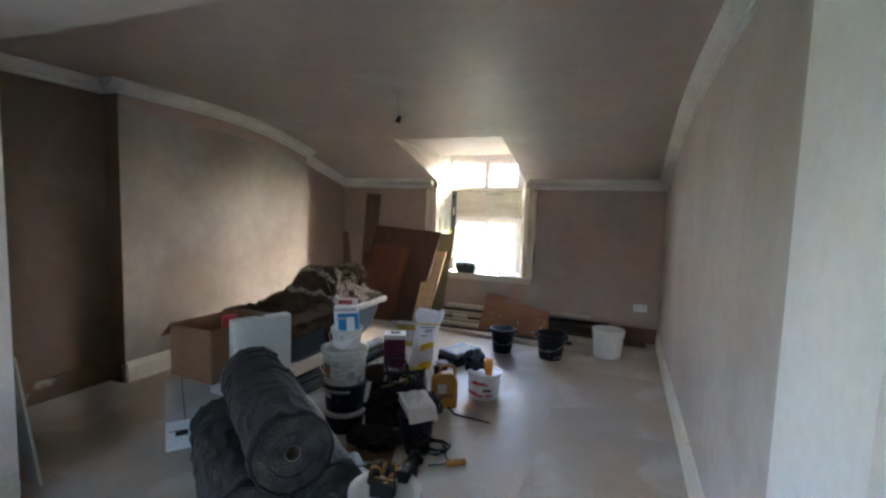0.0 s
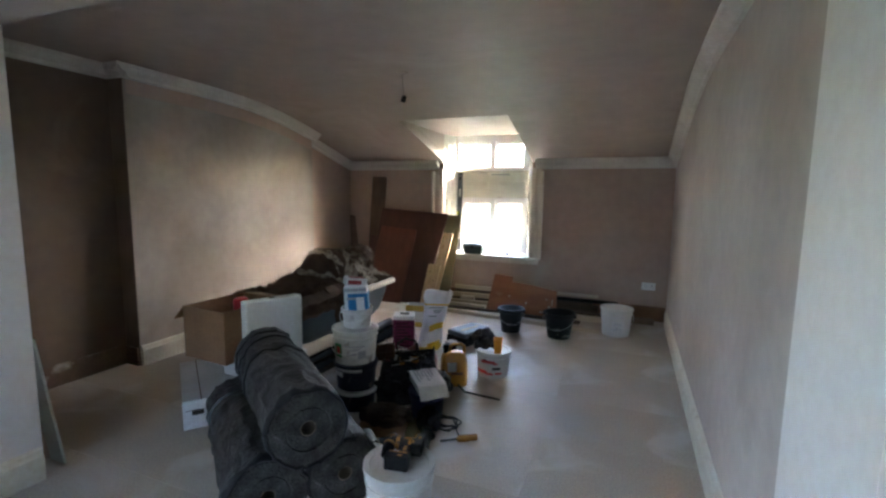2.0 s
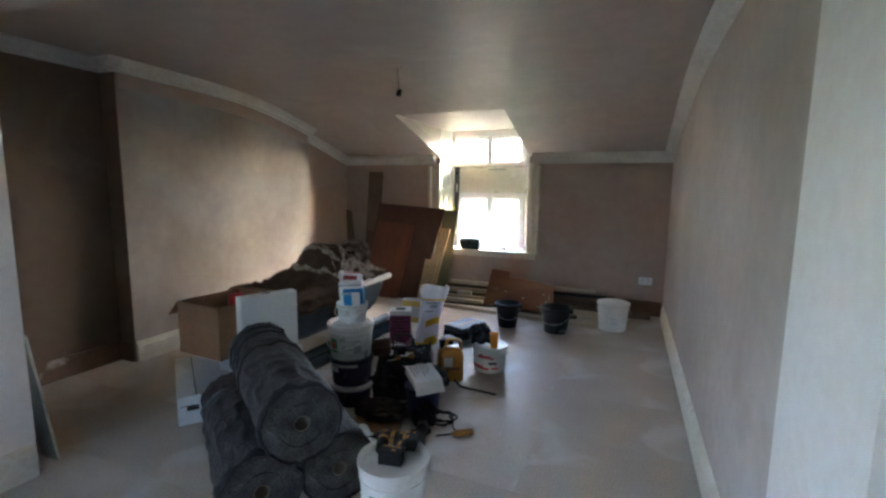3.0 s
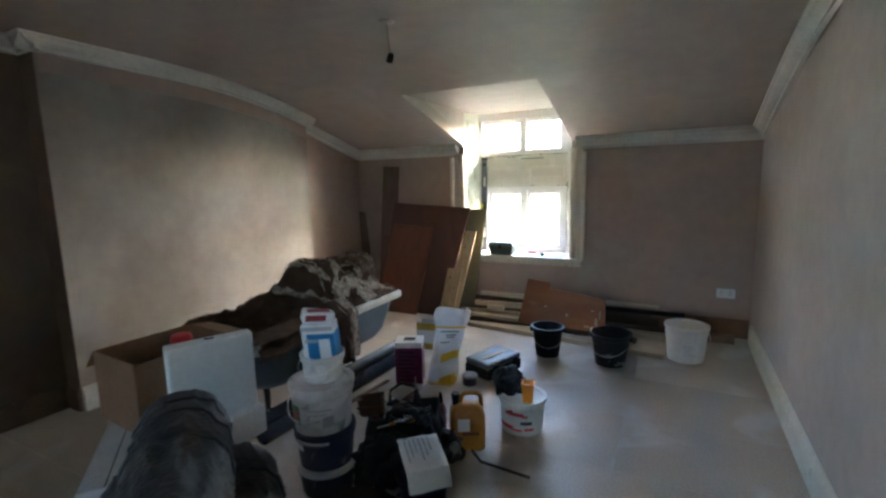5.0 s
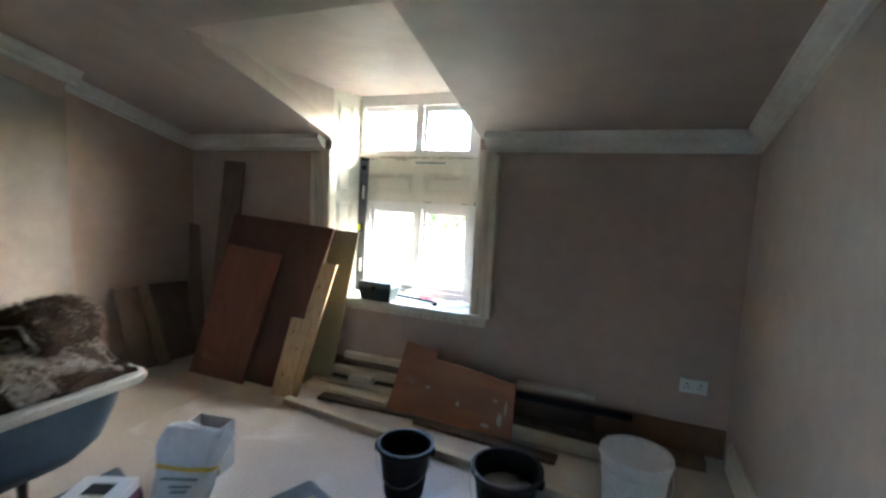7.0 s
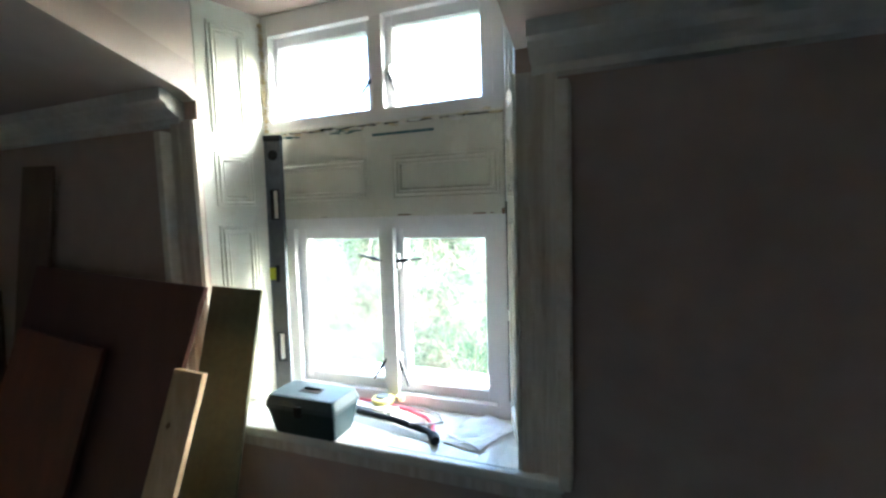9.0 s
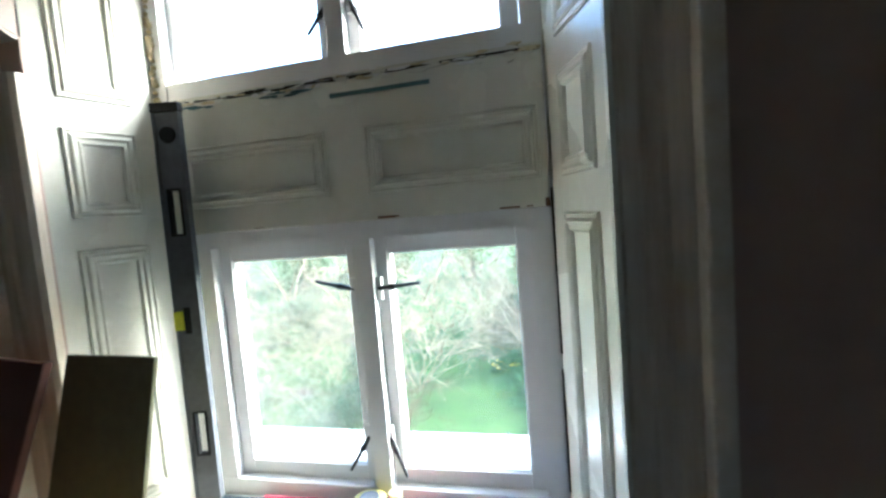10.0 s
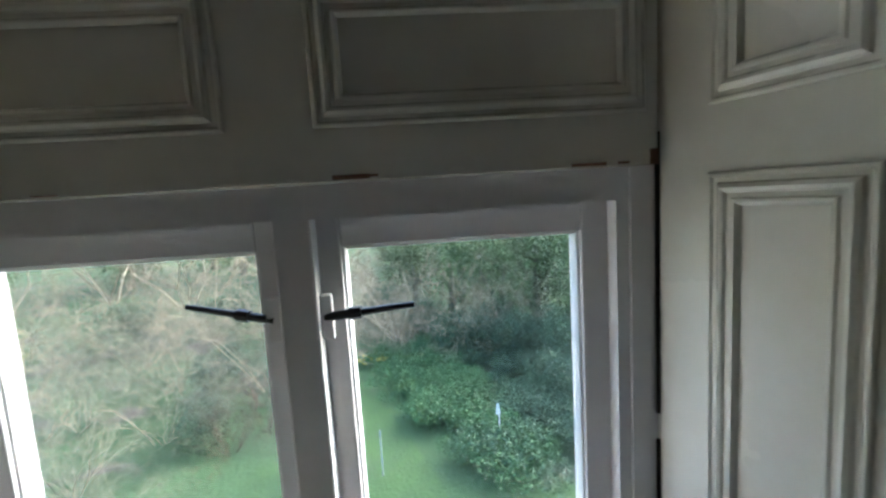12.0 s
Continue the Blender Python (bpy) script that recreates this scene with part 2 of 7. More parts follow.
MOULD = ((0.0, -0.004), (0.0, 0.0015), (0.002, 0.0035), (0.005, 0.0035), (0.007, 0.0012), (0.012, 0.0012), (0.014, 0.0045), (0.018, 0.0065), (0.022, 0.0055), (0.0235, 0.0030), (0.029, 0.0030), (0.031, 0.0050), (0.034, 0.0050), (0.037, 0.0015), (0.040, -0.004))


def mitred_frame(bm, axis, at, side, a0, a1, b0, b1):
    """A moulding run round a rectangle with mitred corners, standing proud of the plane at on the given side."""
    rings = []
    for ins, th in MOULD:
        ring = []
        for p, q in ((a0 + ins, b0 + ins), (a1 - ins, b0 + ins), (a1 - ins, b1 - ins), (a0 + ins, b1 - ins)):
            d = at + side * th * 1.3
            ring.append(bm.verts.new((p, d, q) if axis == "y" else (d, p, q)))
        rings.append(ring)
    for r0, r1 in zip(rings, rings[1:]):
        for i in range(4):
            j = (i + 1) % 4
            bm.faces.new((r0[i], r0[j], r1[j], r1[i]))
    bmesh.ops.recalc_face_normals(bm, faces=bm.faces)


# ---- the room's shell ----
XR, XL, XB, YF, YN = 0.45, -3.81, -3.64, 4.70, 0.20
DL, DR, YW = -2.335, -1.15, 4.97            # dormer cheeks, window plane
CZ, EAVE, SLOPE = 2.37, 1.84, 0.29


def ceil_z(y):
    """Height of the room's ceiling: flat, then bending softly down to the eaves."""
    s = EAVE + SLOPE * (YF - y)
    k = 0.10
    return -k * math.log(math.exp(-CZ / k) + math.exp(-s / k)) + k * 0.12


CY = [0.0, 1.2, 2.0, 2.3, 2.5, 2.7, 2.85, 3.0, 3.15, 3.3, 3.41]
CY2 = CY + [3.6, 3.9, 4.3, 4.7, 4.95]


def ceil_strip(bm, x0, x1, ys):
    lower = [(y, ceil_z(y)) for y in ys]
    prism(bm, lower + [(y, z + 0.12) for y, z in lower[::-1]], "x", x0, x1)


bm = bmesh.new()
ceil_strip(bm, -4.05, DL, CY2)
ceil_strip(bm, DL, DR, CY)
ceil_strip(bm, DR, 0.70, CY2)
structure("ceiling", bm, CEIL, "brown freshly plastered ceiling sloping to the eaves", True)
bm = boxes((-2.50, -1.0, 3.38, 5.12, 2.222, 2.40))
structure("ceiling_dormer", bm, CEIL, "smooth plastered flat ceiling of the dormer recess")
for nm, xa, xb in (("wall_dormer_west", DL - 0.12, DL), ("wall_dormer_east", DR, DR + 0.12)):
    bm = bmesh.new()
    zc = ceil_z
    prism(bm, [(3.38, zc(3.38) + 0.03), (4.0, zc(4.0) + 0.03), (4.6, zc(4.6) + 0.012), (4.69, EAVE + 0.004), (5.06, EAVE + 0.004), (5.06, 2.23), (3.38, 2.23)], "x", xa + 0.002, xb - 0.002)
    structure(nm, bm, PLASTER, "pale plastered triangular dormer cheek", False, "wall")

bm = boxes((-4.05, DL, YF, 5.02, 0, EAVE + 0.1), (DR, 0.70, YF, 5.02, 0, EAVE + 0.1), (DL, DR, YF, 5.02, 0, 0.601))
structure("wall_window", bm, BROWNPLASTER, "bare brown plaster wall under the sloping eaves")
bm = boxes((XR, 0.70, YN, YF, 0, 2.48))
structure("wall_east", bm, DRYPLASTER, "long pinkish-grey drying plaster wall")
# near alcove wall, its shade carried by the darker plaster colour
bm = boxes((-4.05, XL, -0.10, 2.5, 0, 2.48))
structure("wall_west", bm, SHADEPLASTER, "dark brown plaster alcove wall, shade in its colour")
bm = boxes((-4.05, XL, 2.5, YF, 0, 2.48))
structure("wall_west_far", bm, BROWNPLASTER, "brown plaster alcove wall near the window")
bm = boxes((XL, XB, 1.38, 3.62, 0, 2.44))
breast = structure("chimney_breast", bm, BREASTPLASTER, "shallow plastered chimney breast with pale drying patches", False, "wall")
bm = boxes((XL, -2.64, -0.10, YN, 0, 2.44))
structure("wall_partition", bm, PLASTER, "plastered partition wall beside the wide opening", False, "wall")
# west lobby wall, its unseen window gap added to light the east jamb
bm = boxes((-2.79, -2.63, -3.2, -2.2, 0, 2.16), (-2.79, -2.63, -1.1, YN - 0.002, 0, 2.16), (-2.79, -2.63, -2.2, -1.1, 0, 0.80), (-2.79, -2.63, -2.2, -1.1, 1.95, 2.16))
structure("wall_lobby_west", bm, WHITEWALL, "white painted lobby wall ending at the opening", False, "wall")
bm = boxes((0.365, 0.70, -0.22, YN, 0, 2.16))
structure("jamb_east", bm, WHITEWALL, "white painted jamb of the wide opening with scuffs", False, "wall")
bm = boxes((0.43, 0.70, -3.2, -0.22, 0, 2.16))
structure("wall_lobby_east", bm, PLASTER, "bare plaster lobby wall", False, "wall")
bm = boxes((-2.79, 0.70, -3.3, YN, 2.16, 2.52))
structure("ceiling_lobby", bm, DRYPLASTER, "bare plastered lower lobby ceiling and opening head", False, "ceiling")
# lobby end wall behind the walker, and two unseen windows added as fill light
bm = boxes((-2.79, -2.40, -3.4, -3.2, 0, 2.16), (-1.70, 0.70, -3.4, -3.2, 0, 2.16), (-2.40, -1.70, -3.4, -3.2, 0, 0.95), (-2.40, -1.70, -3.4, -3.2, 1.9, 2.16))
structure("wall_lobby_south", bm, WHITEWALL, "unseen white lobby end wall with an added window opening", False, "wall")
bm = bmesh.new()
ring_frame(bm, "y", -3.34, -3.28, -2.40, -1.70, 0.95, 1.9, 0.05)
structure("window_lobby_south", bm, WINWHITE, "unseen added white timber lobby window frame", False, "window")
bm = bmesh.new()
ring_frame(bm, "x", -2.75, -2.69, -2.20, -1.10, 0.80, 1.95, 0.05)
box(bm, -2.75, -2.69, -1.67, -1.63, 0.85, 1.90)
structure("window_lobby", bm, WINWHITE, "unseen added white timber lobby window frame", False, "window")

# breast side facing away from the window, darkened in colour for its shade
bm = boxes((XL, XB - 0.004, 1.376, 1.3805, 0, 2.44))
part("breast_return", bm, SHADEPLASTER, breast, "brown plaster side of the breast, shade in its colour")

# cornice
PROFILE = [(-0.004, 0.006), (0.095, 0.006), (0.095, -0.014), (0.080, -0.020), (0.066, -0.040), (0.042, -0.058), (0.024, -0.066), (0.024, -0.088), (-0.004, -0.095)]
RY = [YN] + [y for y in CY2 if YN < y < YF] + [YF]
runs = [
    ("cornice_east", [((XR, y, ceil_z(y)), (-1, 0, 0)) for y in RY]),
    ("cornice_window_east", [((x, YF, ceil_z(YF)), (0, -1, 0)) for x in (-1.10, XR)]),
    ("cornice_window_west", [((x, YF, ceil_z(YF)), (0, -1, 0)) for x in (XL, -2.40)]),
    ("cornice_breast", [((XB, y, ceil_z(y)), (1, 0, 0)) for y in [1.29] + [y for y in RY if 1.38 < y < 3.6] + [3.68]]),
    ("cornice_breast_return", [((x, 1.38, ceil_z(1.38)), (0, -1, 0)) for x in (XL, XB + 0.09)]),
    ("cornice_west_near", [((XL, y, ceil_z(y)), (1, 0, 0)) for y in (YN, 1.38)]),
    ("cornice_west_far", [((XL, y, ceil_z(y)), (1, 0, 0)) for y in (3.62, 3.9, 4.3, YF)]),
]
EAVES_PROFILE = [(-0.004, 0.006), (0.095, 0.034), (0.095, -0.012)] + PROFILE[3:]
for nm, rows_ in runs:
    bm = bmesh.new()
    sweep(bm, EAVES_PROFILE if "window" in nm else PROFILE, rows_)
    structure(nm, bm, CORNICE, "dusty off-white moulded plaster cornice", False, "cornice")

bm = bmesh.new()
sweep(bm, [(0.0, -0.100), (0.004, -0.102), (0.005, -0.150), (0.003, -0.205), (0.0, -0.208)], [((XB, y, ceil_z(y)), (1, 0, 0)) for y in [1.40] + [y for y in RY if 1.40 < y < 3.6] + [3.61]])
part("plaster_seam", bm, BROWNPLASTER, breast, "brown patched plaster strip under the cornice")

# skirting boards
SK = [(0.0, 0.0), (0.024, 0.0), (0.024, 0.125), (0.017, 0.14), (0.013, 0.155), (0.006, 0.165), (0.0, 0.168)]
for nm, rows_, lab in (
        ("skirting_east", [((XR, y, 0.002), (-1, 0, 0)) for y in (YN, 2.0, 4.56)], "chipped cream painted skirting board"),
        ("skirting_breast", [((XB, y, 0.002), (1, 0, 0)) for y in (1.385, 3.6)], "scraped white skirting along the chimney breast"),
        ("skirting_lobby", [((-2.632, y, 0.002), (1, 0, 0)) for y in (-3.1, 0.19)], "cream lobby skirting with a raw sawn end")):
    bm = bmesh.new()
    sweep(bm, SK, rows_)
    structure(nm, bm, CHIPPED, lab, False, "skirting")
bm = boxes((XL, XB - 0.02, 1.362, 1.378, 0.0, 0.15), (XL, XL + 0.012, 0.2, 1.36, 0.0, 0.16))
structure("bare_wall_base_alcove", bm, BAREPATCH, "rough unplastered strip at the alcove's foot", False, "wall base")
bm = boxes((-3.81, 0.44, 4.682, 4.699, 0.0, 0.17))
structure("bare_wall_base_window", bm, BARE, "bare brown timber strip where skirting was removed", False, "wall base")

# ---- window joinery ----
LW, RW = -2.262, -1.243                       # inner corners at the window plane
for nm, x0, x1, s in (("reveal_west", DL, LW, 1), ("reveal_east", DR, RW, -1)):
    bm = bmesh.new()
    prism(bm, [(x0 - s * 0.10, YF + 0.006), (x0, YF + 0.006), (x1, YW), (x1 - s * 0.12, YW)], "z", 0.645, 2.222)
    rev = structure(nm, bm, CREAM, "panelled cream gloss window reveal lining", False, "window reveal")
    ang = math.atan2((x1 - x0), (YW - YF))
    base = Matrix.Translation((x0, YF, 0)) @ Matrix.Rotation(-ang, 4, "Z")
    for z0, z1 in ((0.72, 1.38), (1.455, 1.665), (1.735, 2.15)):
        bm = bmesh.new()
        mitred_frame(bm, "x", 0.0, s, 0.052, 0.212, z0, z1)
        bmesh.ops.transform(bm, matrix=base, verts=bm.verts)
        part("panel_moulding", bm, CREAM, rev)

sill = bmesh.new()
box(sill, DL + 0.002, DR - 0.002, YF - 0.03, YW + 0.01, 0.602, 0.655, 0.008)
box(sill, DL - 0.14, DR + 0.13, YF - 0.052, YF - 0.002, 0.618, 0.653, 0.01)
structure("window_sill", sill, CREAM, "worn cream painted deep inner window sill", False, "sill")
bm = boxes((DL - 0.12, DR + 0.115, YF - 0.028, YF - 0.002, 0.565, 0.617), bevel=0.006)
structure("sill_apron", bm, ARCHITRAVE, "narrow timber moulding under the sill", False, "sill")

for nm, xi, s in (("architrave_west", DL, -1), ("architrave_east", DR, 1)):
    w = 0.15
    bm = bmesh.new()
    xs = [(0.0, 0.018), (0.012, 0.026), (0.04, 0.026), (0.05, 0.020), (0.07, 0.020), (0.08, 0.024), (w - 0.035, 0.024), (w - 0.035, 0.0), (0.0, 0.0)]
    prism(bm, [(xi + s * d, YF - t) for d, t in xs], "z", 0.64, 1.772)
    a = structure(nm, bm, ARCHITRAVE, "worn cream painted timber window architrave, partly stripped", False, "architrave")
    bm = bmesh.new()
    xa, xb = sorted((xi + s * (w - 0.035), xi + s * w))
    box(bm, xa, xb, YF - 0.068, YF - 0.001, 0.64, 1.735, 0.006)
    part("back_band", bm, BACKBAND, a, "pale back band moulding")
    if s > 0:
        bm = boxes((xi - 0.003, xi + 0.006, YF - 0.029, YF + 0.004, 0.657, 1.772), bevel=0.0012)
        part("edge_bead", bm, CREAM, a, "cream painted inner edge")

win = thing("window_main", "tall white dormer window, two upper and two lower lights", "window", Matrix())
tagged(win, kind="structure")
# outer frame, transom board and lower frame
bm = bmesh.new()
box(bm, LW - 0.10, LW + 0.035, YW, 5.09, 0.60, 2.24)
box(bm, RW - 0.035, RW + 0.10, YW, 5.09, 0.60, 2.24)
box(bm, LW + 0.03, RW - 0.03, YW + 0.002, 5.09, 2.14, 2.26)
box(bm, LW + 0.03, RW - 0.03, YW + 0.003, 5.09, 0.60, 0.70)
box(bm, LW + 0.03, RW - 0.03, YW + 0.0035, 5.088, 1.352, 1.80)
part("window_frame", bm, WINWHITE, win)
bm = bmesh.new()
for xa, xb in ((LW + 0.03, -2.155), (-1.295, RW - 0.03)):
    box(bm, xa, xb, YW + 0.006, 5.086, 0.69, 1.36)
part("frame_lining", bm, WINWHITE, win)
bm = bmesh.new()
box(bm, LW + 0.004, RW - 0.004, YW - 0.012, YW + 0.06, 1.395, 1.752, 0.003)
frieze = part("frieze_board", bm, CREAM, win, "cream panelled board between the lights")
for xa, xb in ((-2.205, -1.775), (-1.672, -1.262)):
    bm = bmesh.new()
    mitred_frame(bm, "y", YW - 0.012, -1, xa, xb, 1.46, 1.622)
    part("panel_moulding", bm, CREAM, frieze)
bm = boxes((LW + 0.006, RW - 0.006, YW - 0.0145, YW - 0.011, 1.738, 1.7425))
part("joint_gap", bm, GAP, frieze, "dark open joint")
rng = random.Random(3)


def flake(x, z, w, hgt, out, material, label=""):
    """A ragged curled flake of old paint on the joint above the frieze."""
    n_ = rng.randrange(7, 11)
    poly = []
    for i in range(n_):
        a_ = 2 * math.pi * i / n_
        q_ = rng.uniform(0.6, 1.15)
        poly.append((min(x + w * 0.5 * math.cos(a_) * q_, -1.247), z + hgt * 0.5 * math.sin(a_) * q_))
    bm = bmesh.new()
    prism(bm, poly, "y", YW - 0.0125 - out, YW - 0.011)
    part("filler_flake", bm, material, frieze, label)


for k in range(20):
    flake(rng.uniform(-2.25, -1.26), 1.7385 + rng.gauss(0, 0.003), rng.uniform(0.03, 0.12), rng.uniform(0.002, 0.005), 0.0010 + 0.0002 * (k % 5), GAP, "dark cracked joint")
for k in range(70):
    u = rng.random()
    flake(-2.25 + 1.0 * u, 1.740 + rng.gauss(0, 0.007), rng.uniform(0.012, 0.06), rng.uniform(0.004, 0.010), 0.0022 + 0.0003 * (k % 9), (CREAM, CREAM, CAULK, WINWHITE)[k % 4], "curled flake of old paint")
for k in range(14):
    flake(rng.uniform(-2.22, -1.78), 1.722 + rng.gauss(0, 0.003), rng.uniform(0.02, 0.07), rng.uniform(0.004, 0.009), 0.0015 + 0.0002 * (k % 5), TEALPAINT, "old teal paint showing through")
bm = bmesh.new()
box(bm, -1.75, -1.50, YW - 0.0135, YW - 0.011, 1.697, 1.707)
part("paint_streak", bm, TEALPAINT, frieze, "old teal paint streak")
for xa, xb, za, zb in ((-1.655, -1.61, 1.398, 1.404), (-1.628, -1.60, 1.400, 1.403), (-1.36, -1.315, 1.397, 1.4015), (-1.30, -1.285, 1.398, 1.401), (-1.258, -1.247, 1.395, 1.415), (-2.0, -1.97, 1.398, 1.400)):
    bm = boxes((xa, xb, YW - 0.0138, YW - 0.011, za, zb), bevel=0.001)
    part("paint_chip", bm, BARE, frieze, "chipped bare patch")
rng = random.Random(8)
bm = bmesh.new()
z = 0.66
while z < 1.38:
    d = rng.uniform(0.02, 0.09)
    if rng.random() < 0.65:
        box(bm, RW - 0.003, RW + 0.001 + rng.uniform(0, 0.002), YW - 0.005, YW - 0.001, z, z + d)
    z += d
part("gap_crack", bm, GAP, win, "dark crack along the reveal")


def light_pair(z0, z1, frame_z0, xs, tag):
    """Two glazed sashes side by side in a row, with a mullion between."""
    (l0, l1), (r0, r1) = xs
    bm = bmesh.new()
    box(bm, l1 + 0.030, r0 - 0.030, YW + 0.004, 5.09, frame_z0, z1 + 0.07, 0.004)
    part("mullion", bm, WINWHITE, win)
    for a0, a1 in ((l0, l1), (r0, r1)):
        bm = bmesh.new()
        ring_frame(bm, "y", 5.005, 5.05, a0 - 0.042, a1 + 0.042, z0 - 0.05, z1 + 0.042, 0.042, 0.05)
        ring_frame(bm, "y", 5.012, 5.044, a0 - 0.006, a1 + 0.006, z0 - 0.006, z1 + 0.006, 0.010)
        sash = part("sash", bm, WINWHITE, win)
        bm = bmesh.new()
        ring_frame(bm, "y", 4.992, 5.004, a0 - 0.058, a1 + 0.058, z0 - 0.062, z1 + 0.056, 0.014)
        part("stop_bead", bm, WINWHITE, sash)
        bm = boxes((a0 - 0.002, a1 + 0.002, 5.026, 5.030, z0 - 0.002, z1 + 0.002))
        g = part("pane", bm, DUSTYGLASS if tag == "lower" and a0 == l0 else GLASS, sash, "dusty smeared glass with painted glare haze" if tag == "lower" and a0 == l0 else "")
        g.visible_shadow = False


light_pair(0.74, 1.312, 0.66, ((-2.118, -1.770), (-1.660, -1.332)), "lower")
light_pair(1.802, 2.10, 1.745, ((-2.205, -1.785), (-1.675, -1.334)), "upper")


def stay(root, tip, parent_name="window_stay"):
    """An iron casement stay or fastener: a tapered bar with a pivot block."""
    d = Vector(tip) - Vector(root)
    bm = bmesh.new()
    tube(bm, [Vector(root), Vector(root) + d * 0.35, Vector(root) + d * 0.36, Vector(tip)], [0.006, 0.006, 0.0052, 0.004], 8)
    tube(bm, [Vector(root) + d * 0.28, Vector(root) + d * 0.42], 0.0085, 8)
    o = part(parent_name, bm, BLACKIRON, win, "black iron casement fastener")
    bm = boxes((root[0] - 0.010, root[0] + 0.010, root[1] - 0.004, root[1] + 0.012, root[2] - 0.03, root[2] + 0.03), bevel=0.003)
    part("plate", bm, WINWHITE, o, "painted fastener plate")


stay((-1.752, 4.995, 1.222), (-1.873, 5.018, 1.244))
stay((-1.685, 4.992, 1.222), (-1.567, 4.968, 1.236))
stay((-1.748, 4.992, 0.83), (-1.80, 4.97, 0.745))
stay((-1.69, 4.992, 0.83), (-1.645, 4.97, 0.735))
stay((-1.752, 4.992, 1.93), (-1.80, 4.975, 1.86))
stay((-1.69, 4.992, 1.93), (-1.655, 4.975, 1.85))
# expanding foam along the upper left frame
bm = bmesh.new()
rng = random.Random(5)
z = 1.74
while z < 2.2:
    bmesh.ops.create_icosphere(bm, subdivisions=1, radius=rng.uniform(0.007, 0.012), matrix=Matrix.Translation((LW + 0.004 + rng.uniform(-0.003, 0.003), YW - 0.004, z)))
    z += rng.uniform(0.012, 0.022)
part("filler_bead", bm, CAULK, win, "yellowed lumpy filler bead", True)
bm = boxes((-2.6, -0.9, 5.02, 5.28, 0.62, 0.70), bevel=0.01)
structure("outer_sill", bm, SILLWHITE, "white painted outer sill", False, "sill")

# outer face of the house around the window, so that daylight enters by the glass alone
bm = boxes((-2.75, LW - 0.08, 5.02, 5.10, 0.0, 2.5), (RW + 0.08, -0.75, 5.02, 5.10, 0.0, 2.5), (-2.75, -0.75, 5.02, 5.10, 2.24, 2.6), (-2.75, -0.75, 5.02, 5.10, 0, 0.62))
structure("wall_outer_dormer", bm, WHITEWALL, "rendered outer face of the dormer", False, "wall")
bm = boxes((-4.2, -2.75, 5.02, 5.10, -6.2, 1.95), (-0.75, 0.8, 5.02, 5.10, -6.2, 1.95), (-2.75, -0.75, 5.02, 5.10, -6.2, 0.0))
structure("wall_house", bm, WHITEWALL, "rendered outer wall of the house below the dormer", False, "wall")
# unseen roof slabs that keep the sky off the joints, notched for lobby light
bm = boxes((-4.2, -2.455, -0.9, 5.10, 2.56, 2.66), (-4.2, -2.455, -3.5, -2.5, 2.56, 2.66), (-2.79, -2.455, -2.5, -0.9, 2.56, 2.66), (-1.03, 0.85, -3.5, 5.10, 2.56, 2.66), (-2.455, -1.03, -3.5, 5.2, 2.61, 2.70))
structure("roof", bm, JOINT, "unseen dark roof deck over the attic, blocking the sky", False, "roof")
# unseen gable walls added round the shell, left open at the lobby's west side
bm = boxes((-4.2, -4.05, -0.9, 5.10, -6.2, 2.56), (-4.2, -4.05, -3.5, -2.5, -6.2, 2.56), (0.70, 0.85, -3.5, 5.10, -6.2, 2.56), (-4.05, -2.79, -3.5, -2.5, 0, 2.56), (-4.05, -2.79, -0.9, -0.1, 0, 2.56))
structure("wall_gable", bm, WHITEWALL, "unseen outer gable walls, open beside the lobby window", False, "wall")

# floor
bm = boxes((-4.05, 0.70, -3.4, 5.02, -0.25, -0.018))
floor = structure("floor", bm, JOINT, "dusty pale chipboard floor in large sheets")

# ---- garden seen from the window ----
LAWN = mat("lawn", (0.062, 0.100, 0.028), (0.040, 0.070, 0.021), rough=0.9, scale=0.9, fine=10, bump=0.6, fine_mix=0.6, depth=0.05, spec=0.2)
EARTH = mat("rough garden ground", (0.072, 0.112, 0.042), (0.055, 0.084, 0.033), rough=0.95, scale=0.5, fine=6, bump=0.6, stain=(0.125, 0.10, 0.072), stain_at=0.55, stain_scale=0.4, depth=0.08, spec=0.1)


def foliage(name, a, b):
    m = mat(name, a, b, rough=0.6, scale=0.9, fine=5, bump=0.0, fine_mix=0.3, vary=0.18, spec=0.12)
    n, l = m.node_tree.nodes, m.node_tree.links
    g = n.new("ShaderNodeNewGeometry")
    h = n.new("ShaderNodeHueSaturation")
    r = n.new("ShaderNodeMapRange")
    r.inputs["To Min"].default_value, r.inputs["To Max"].default_value = 0.55, 1.5
    p = n["Principled BSDF"]
    src = p.inputs["Base Color"].links[0].from_socket
    l.new(g.outputs["Random Per Island"], r.inputs["Value"])
    l.new(r.outputs["Result"], h.inputs["Value"])
    l.new(src, h.inputs["Color"])
    l.new(h.outputs["Color"], p.inputs["Base Color"])
    return m


IVY = foliage("ivy leaves", (0.125, 0.165, 0.058), (0.080, 0.115, 0.044))
HEDGE = foliage("hedge leaves", (0.085, 0.125, 0.062), (0.055, 0.088, 0.048))
COVER = foliage("ground cover leaves", (0.095, 0.160, 0.060), (0.066, 0.120, 0.046))
TWIG = foliage("bare twigs", (0.40, 0.32, 0.20), (0.26, 0.205, 0.13))
REDTWIG = foliage("reddish twigs", (0.17, 0.09, 0.06), (0.12, 0.07, 0.05))
